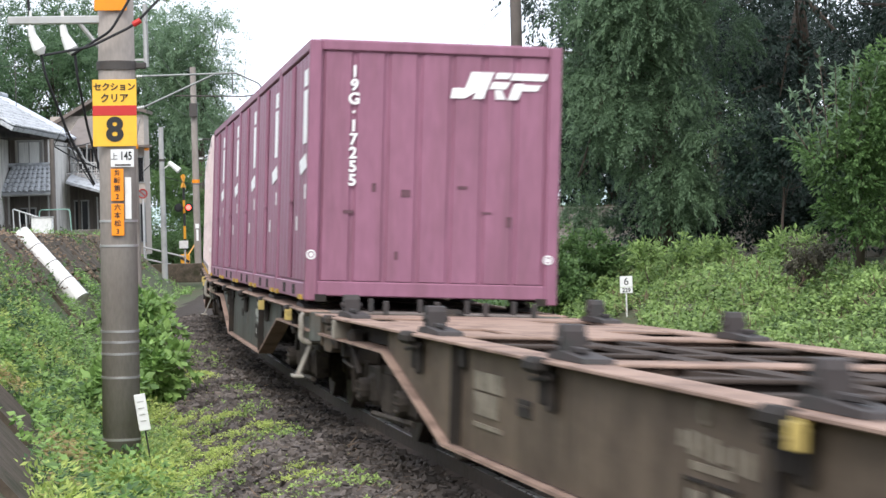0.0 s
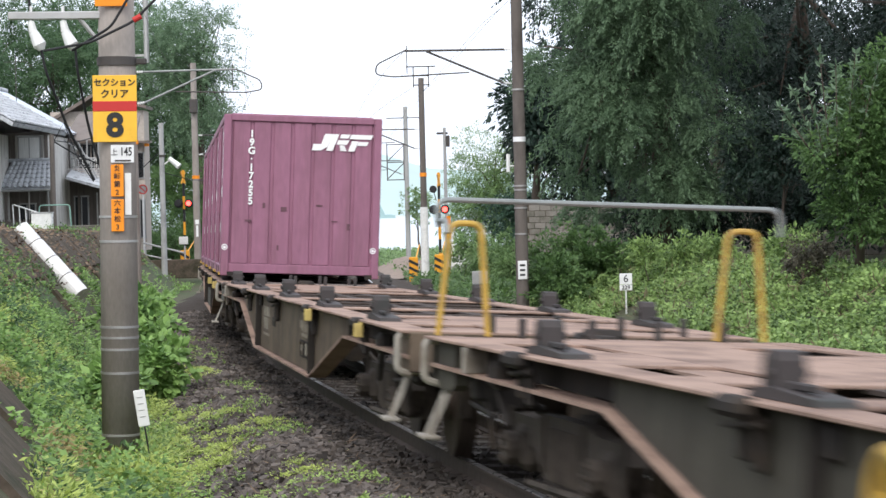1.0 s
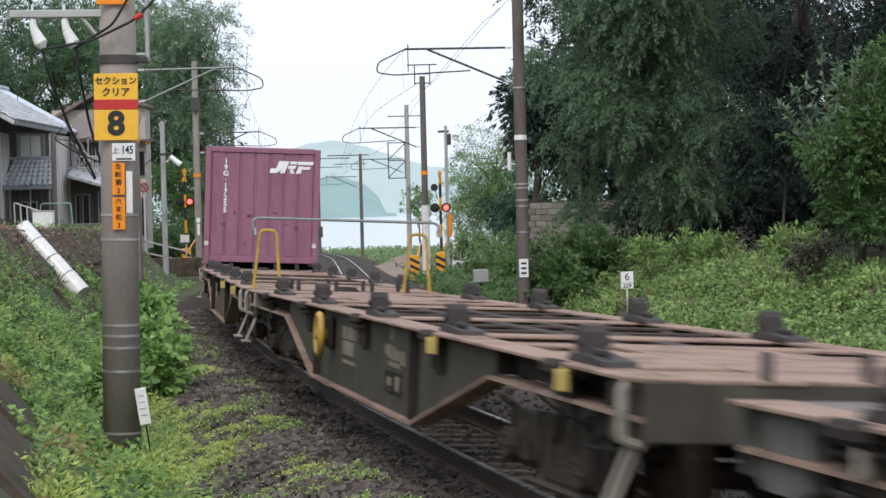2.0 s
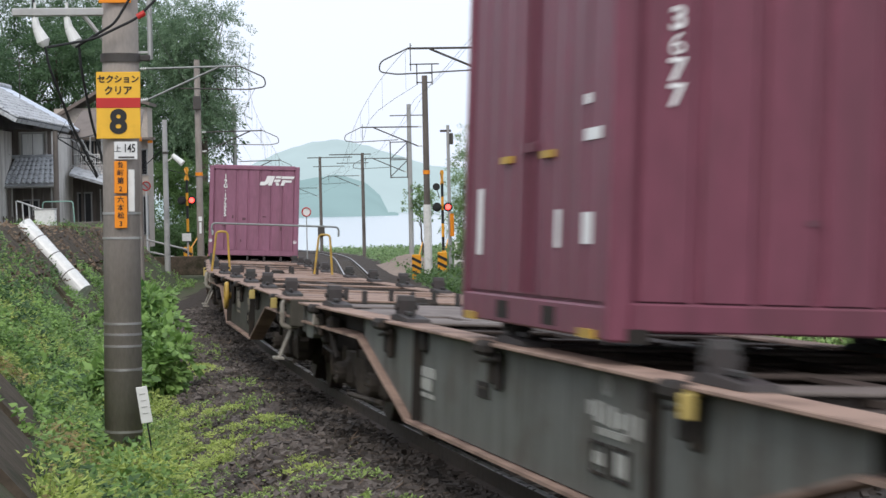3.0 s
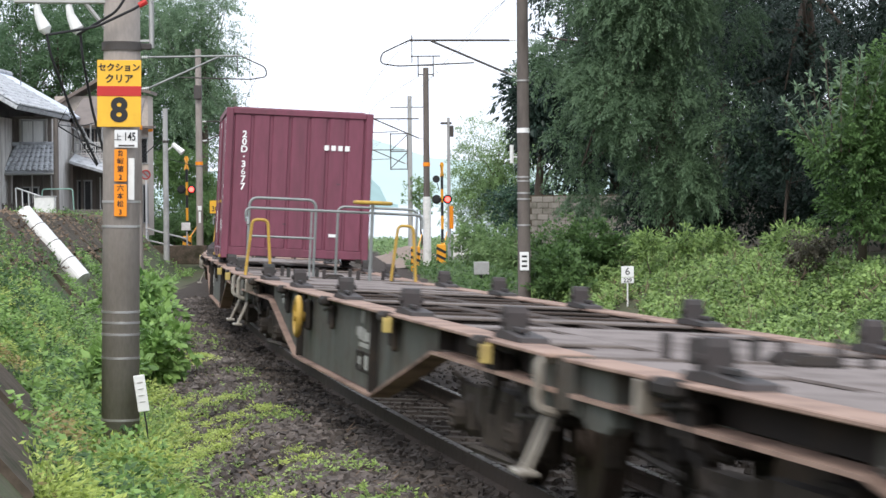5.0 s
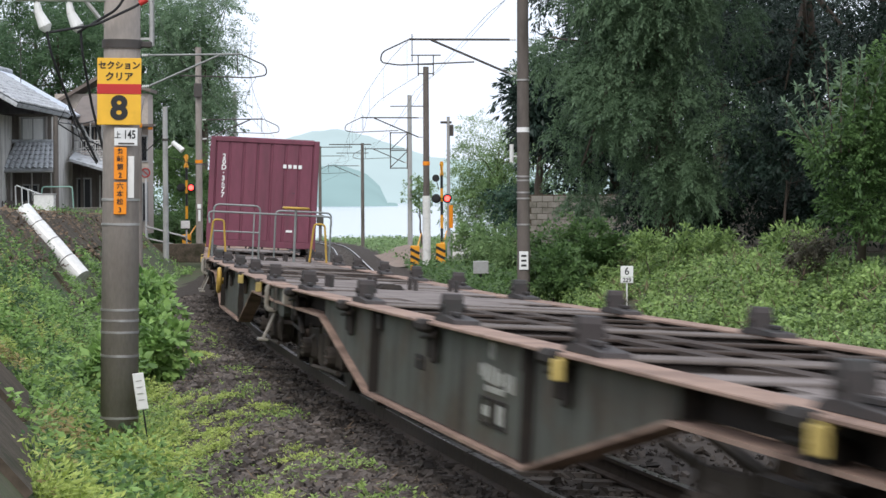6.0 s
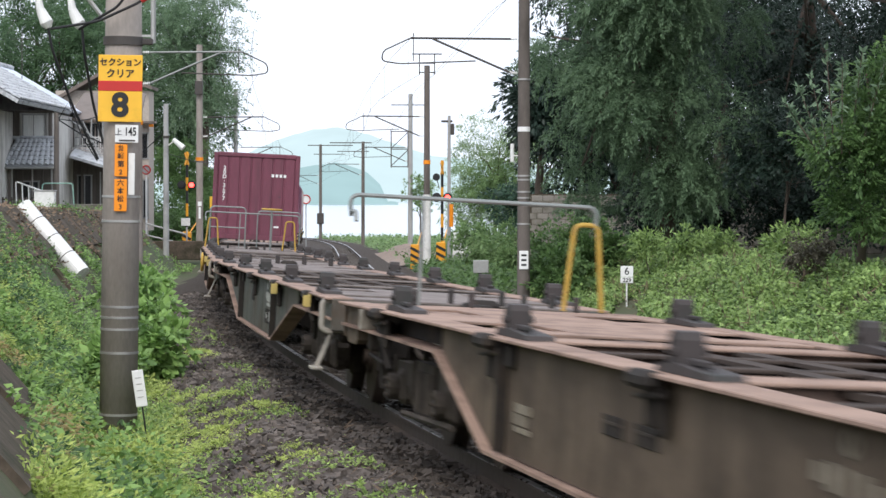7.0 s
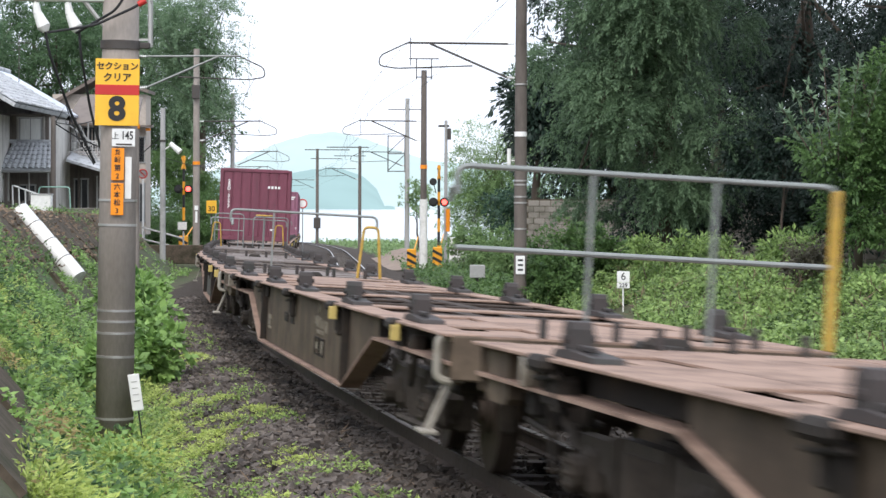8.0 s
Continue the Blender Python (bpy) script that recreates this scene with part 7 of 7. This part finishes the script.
def crossing_signal(x, y, top, lamp, label, lit=(True, False)):
    g = gz(x, y)
    s = thing("crossing_signal", pose(x, y, g), label, "crossing signal", "level crossing signals")
    n = 8
    for k in range(n):
        z0, z1 = (top - g) * k / n, (top - g) * (k + 1) / n
        part("post", Shape().rod((0, 0, z0), (0, 0, z1), 0.06, n=12), STRIPE_Y if k % 2 else BLACK, s, "striped post section")
    for a in (-45, 45):
        part("crossbuck", Shape().box((0, -0.09, top - g - 0.35), (0.75, 0.02, 0.12), Matrix.Rotation(radians(75), 4, "Z") @ Matrix.Rotation(radians(a), 4, "Y")), STRIPE_Y, s, "yellow crossbuck blade")
    for k, dx in enumerate((-0.24, 0.24)):
        hd = part("lamp_housing", Shape().rod((dx, -0.04, lamp - g), (dx, -0.12, lamp - g), 0.2, n=22).rod((dx, -0.12, lamp - g + 0.02), (dx, -0.3, lamp - g + 0.02), 0.13, 0.14, n=18), BLACK, s, "black lamp housing")
        part("lens", Shape().rod((dx, -0.3, lamp - g), (dx, -0.315, lamp - g), 0.115, n=18), RED_LAMP if lit[k] else BLACK, hd, "red lamp lens")
    part("lamp_arm", Shape().box((0, -0.03, lamp - g), (0.6, 0.05, 0.05)), BLACK, s)
    return s


def barrier(x, y, label):
    g = gz(x, y)
    b = thing("barrier_machine", pose(x, y, g), label, "barrier", "barrier machines")
    part("cabinet", Shape().box((0, 0, 0.55), (0.4, 0.4, 1.1), bevel=0.03), STRIPE_Y, b, "yellow cabinet")
    for k in range(3):
        part("stripe", Shape().box((0, -0.205, 0.25 + 0.3 * k), (0.46, 0.012, 0.12), pose(0, 0, 0, 0, 28, 0)), BLACK, b, "black slanted stripe")
    part("arm", Shape().rod((0.1, 0, 1.0), (0.25, 2.5, 1.6), 0.035, 0.025, n=8), STRIPE_Y, b, "yellow barrier arm")
    return b


def build_crossing():
    a = crossing_signal(-12.05, 112, 3.6, 2.05, "striped level crossing signal with a lit red lamp by the lane", (False, True))
    part("notice", Shape().box((-0.05, -0.15, 1.55), (0.42, 0.02, 0.36), bevel=0.01), CERAMIC, a, "pale notice plate")
    barrier(-11.95, 111, "yellow and black striped barrier machine by the lane")
    b = crossing_signal(-0.15, 104, 3.1, 1.5, "striped level crossing signal with a lit red lamp beside the mast", (False, True))
    part("bell", Shape().rod((-0.25, 0, 3.9), (-0.25, -0.2, 3.9), 0.16, n=18).rod((-0.12, 0, 3.4), (-0.25, 0, 3.9), 0.02, n=6), BLACK, b, "round black disc")
    barrier(-0.2, 103, "yellow and black striped barrier machine beside the second track")
    barrier(-1.35, 106.5, "yellow and black striped barrier machine beside the second track")
    x, y = 0.15, 106
    g = gz(x, y)
    p = thing("light_pole", pose(x, y, g), "thin pale grey pole with small fittings", "pole")
    part("pole", Shape().rod((0, 0, -0.2), (0, 0, 5.1 - g), 0.08, 0.07, n=12), LIGHT_CONCRETE, p)
    part("fitting", Shape().box((0.15, -0.05, 4.5 - g), (0.16, 0.14, 0.5), bevel=0.02).box((-0.1, 0, 4.85 - g), (0.5, 0.1, 0.1), bevel=0.02), IRON, p)
    part("orange_sleeve", Shape().rod((0.1, -0.1, 0.2 - g), (0.1, -0.1, 1.2 - g), 0.09, n=10), SIGN_ORANGE, p, "orange sleeve")
    for x, w, h, z in ((0.62, 0.62, 0.7, 0.05), (1.1, 0.3, 0.5, 0.0)):
        g = gz(x, 104.5)
        c = thing("relay_cabinet", pose(x, 104.5, g), "pale grey crossing relay cabinet", "cabinet", "relay cabinets")
        part("body", Shape().box((0, 0, 0.75 + z), (w, 0.4, h + 0.5), bevel=0.02), CERAMIC, c)
        for k in range(3):
            part("vent", Shape().box((-w * 0.3 + w * 0.3 * k, -0.205, 0.85 + z), (w * 0.12, 0.01, 0.06)), BLACK, c)
        part("base", Shape().box((0, 0, 0.2), (w + 0.1, 0.46, 0.5)), LIGHT_CONCRETE, c)
    g = gz(1.1, 78)
    c = thing("trackside_box", pose(1.15, 78, g), "pale grey trackside box on a short leg", "cabinet")
    part("body", Shape().box((0, 0, 0.6), (0.5, 0.3, 0.42), bevel=0.02), LIGHT_CONCRETE, c)
    part("leg", Shape().rod((0, 0, 0), (0, 0, 0.4), 0.04, n=8), IRON, c)
    # kilometre post
    x, y = 4.15, 55.0
    g = gz(x, y)
    k = thing("kilometre_post", pose(x, y, g), "white distance plate with black figures on a thin post", "sign")
    zc = 1.635 + 55 * (345 - 481) / 4250 - g
    part("post", Shape().rod((0, 0, -0.2), (0, 0, zc), 0.02, n=8), WHITE, k)
    pl = part("plate", Shape().box((0, -0.025, zc), (0.29, 0.012, 0.25), bevel=0.005), WHITE, k)
    letters("6", 0.24, BLACK, facing(0, -0.035, zc), pl, bold=0.006)
    p2 = part("lower_plate", Shape().box((0, -0.025, zc - 0.2), (0.29, 0.012, 0.13), bevel=0.005), WHITE, k)
    letters("229", 0.13, BLACK, facing(0, -0.035, zc - 0.2), p2, bold=0.002)
    # yellow signal and round sign by the far line
    y = 118
    x = 118 * ((382 - 784) / 4250 - 0.0014)
    g = gz(x, y)
    s = thing("speed_sign", pose(x, y, g), "yellow speed board on a thin post", "sign")
    part("post", Shape().rod((0, 0, -0.2), (0, 0, 1.6 - g), 0.03, n=8), IRON, s)
    part("board", Shape().box((0, -0.04, 1.2 - g), (0.5, 0.02, 0.62), bevel=0.01), SIGN_YELLOW, s)
    letters("30", 0.34, BLACK, facing(0, -0.055, 1.1 - g), s, bold=0.004)
    y = 175
    x = 175 * ((543 - 784) / 4250 - 0.0014)
    g = gz(x, y)
    s = thing("round_sign", pose(x, y, g), "round white sign with red rim beside the line", "sign")
    part("post", Shape().rod((0, 0, -0.2), (0, 0, 1.2 - g), 0.04, n=8), LIGHT_CONCRETE, s)
    part("disc", Shape().rod((0, -0.05, 1.25 - g), (0, -0.08, 1.25 - g), 0.32, n=24), WHITE, s)
    part("rim", Shape().ring((0, -0.08, 1.25 - g), 0.31, 0.045, "y"), SIGN_RED, s)


def build_mound():
    """Heap of bare soil and ballast beyond the crossing."""
    vs, n, m = [], 28, 14
    for j in range(m + 1):
        for i in range(n + 1):
            y = 112 + 46 * i / n
            lat = 5.6 + 3.2 * j / m
            x = lat + float(np.interp(y, Y_TAB, X_TAB))
            h = 0.75 * math.sin(math.pi * j / m) * math.sin(math.pi * min(1, i / n + 0.08)) * (1 + 0.4 * noise.noise((x, y * 0.4, 1)))
            vs.append((x, y, gz(x, y) - 0.05 + h))
    fs = [(j * (n + 1) + i, j * (n + 1) + i + 1, (j + 1) * (n + 1) + i + 1, (j + 1) * (n + 1) + i) for j in range(m) for i in range(n)]
    tagged(new("soil_mound", Shape().add(vs, fs).mesh("soil_mound", material("dry_brown_soil", (0.26, 0.2, 0.16), 0.95, amount=0.4, grain=9, patch=1.2, bump=0.7), True)), "heap of bare brown soil beside the second track", "mound")


def build_wall():
    """Mossy block wall behind the shrubs on the right, laid block by block."""
    a, b = Vector((2.6, 77, 0)), Vector((13.5, 71, 0))
    w = tagged(new("wall_right"), "mossy grey concrete block wall under the trees", "wall", kind="structure")
    d = (b - a).normalized()
    ang = math.atan2(d.y, d.x)
    core = part("wall_core", Shape().box((a + b) / 2 + Vector((0, 0, 0.2)), ((b - a).length, 0.1, 2.9), Matrix.Rotation(ang, 4, "Z")), SLAB, w)
    me = Shape().box((0, 0, 0), (0.385, 0.14, 0.18), bevel=0.012).mesh("block", BLOCK)
    cols = int((b - a).length / 0.4)
    for r in range(10):
        for k in range(cols):
            o = new("block", me)
            o.parent = w
            p = a + d * (0.2 + 0.4 * k + (0.2 if r % 2 else 0))
            o.matrix_basis = Matrix.Translation((p.x, p.y, -0.2 + 0.19 * r)) @ Matrix.Rotation(ang, 4, "Z")


build_masts()
near_pole()
build_houses()
build_left_bank()
build_crossing()
build_trees()
build_weeds()
build_stones()
build_slope_growth()
build_twigs()
build_mound()
build_wall()


motions()
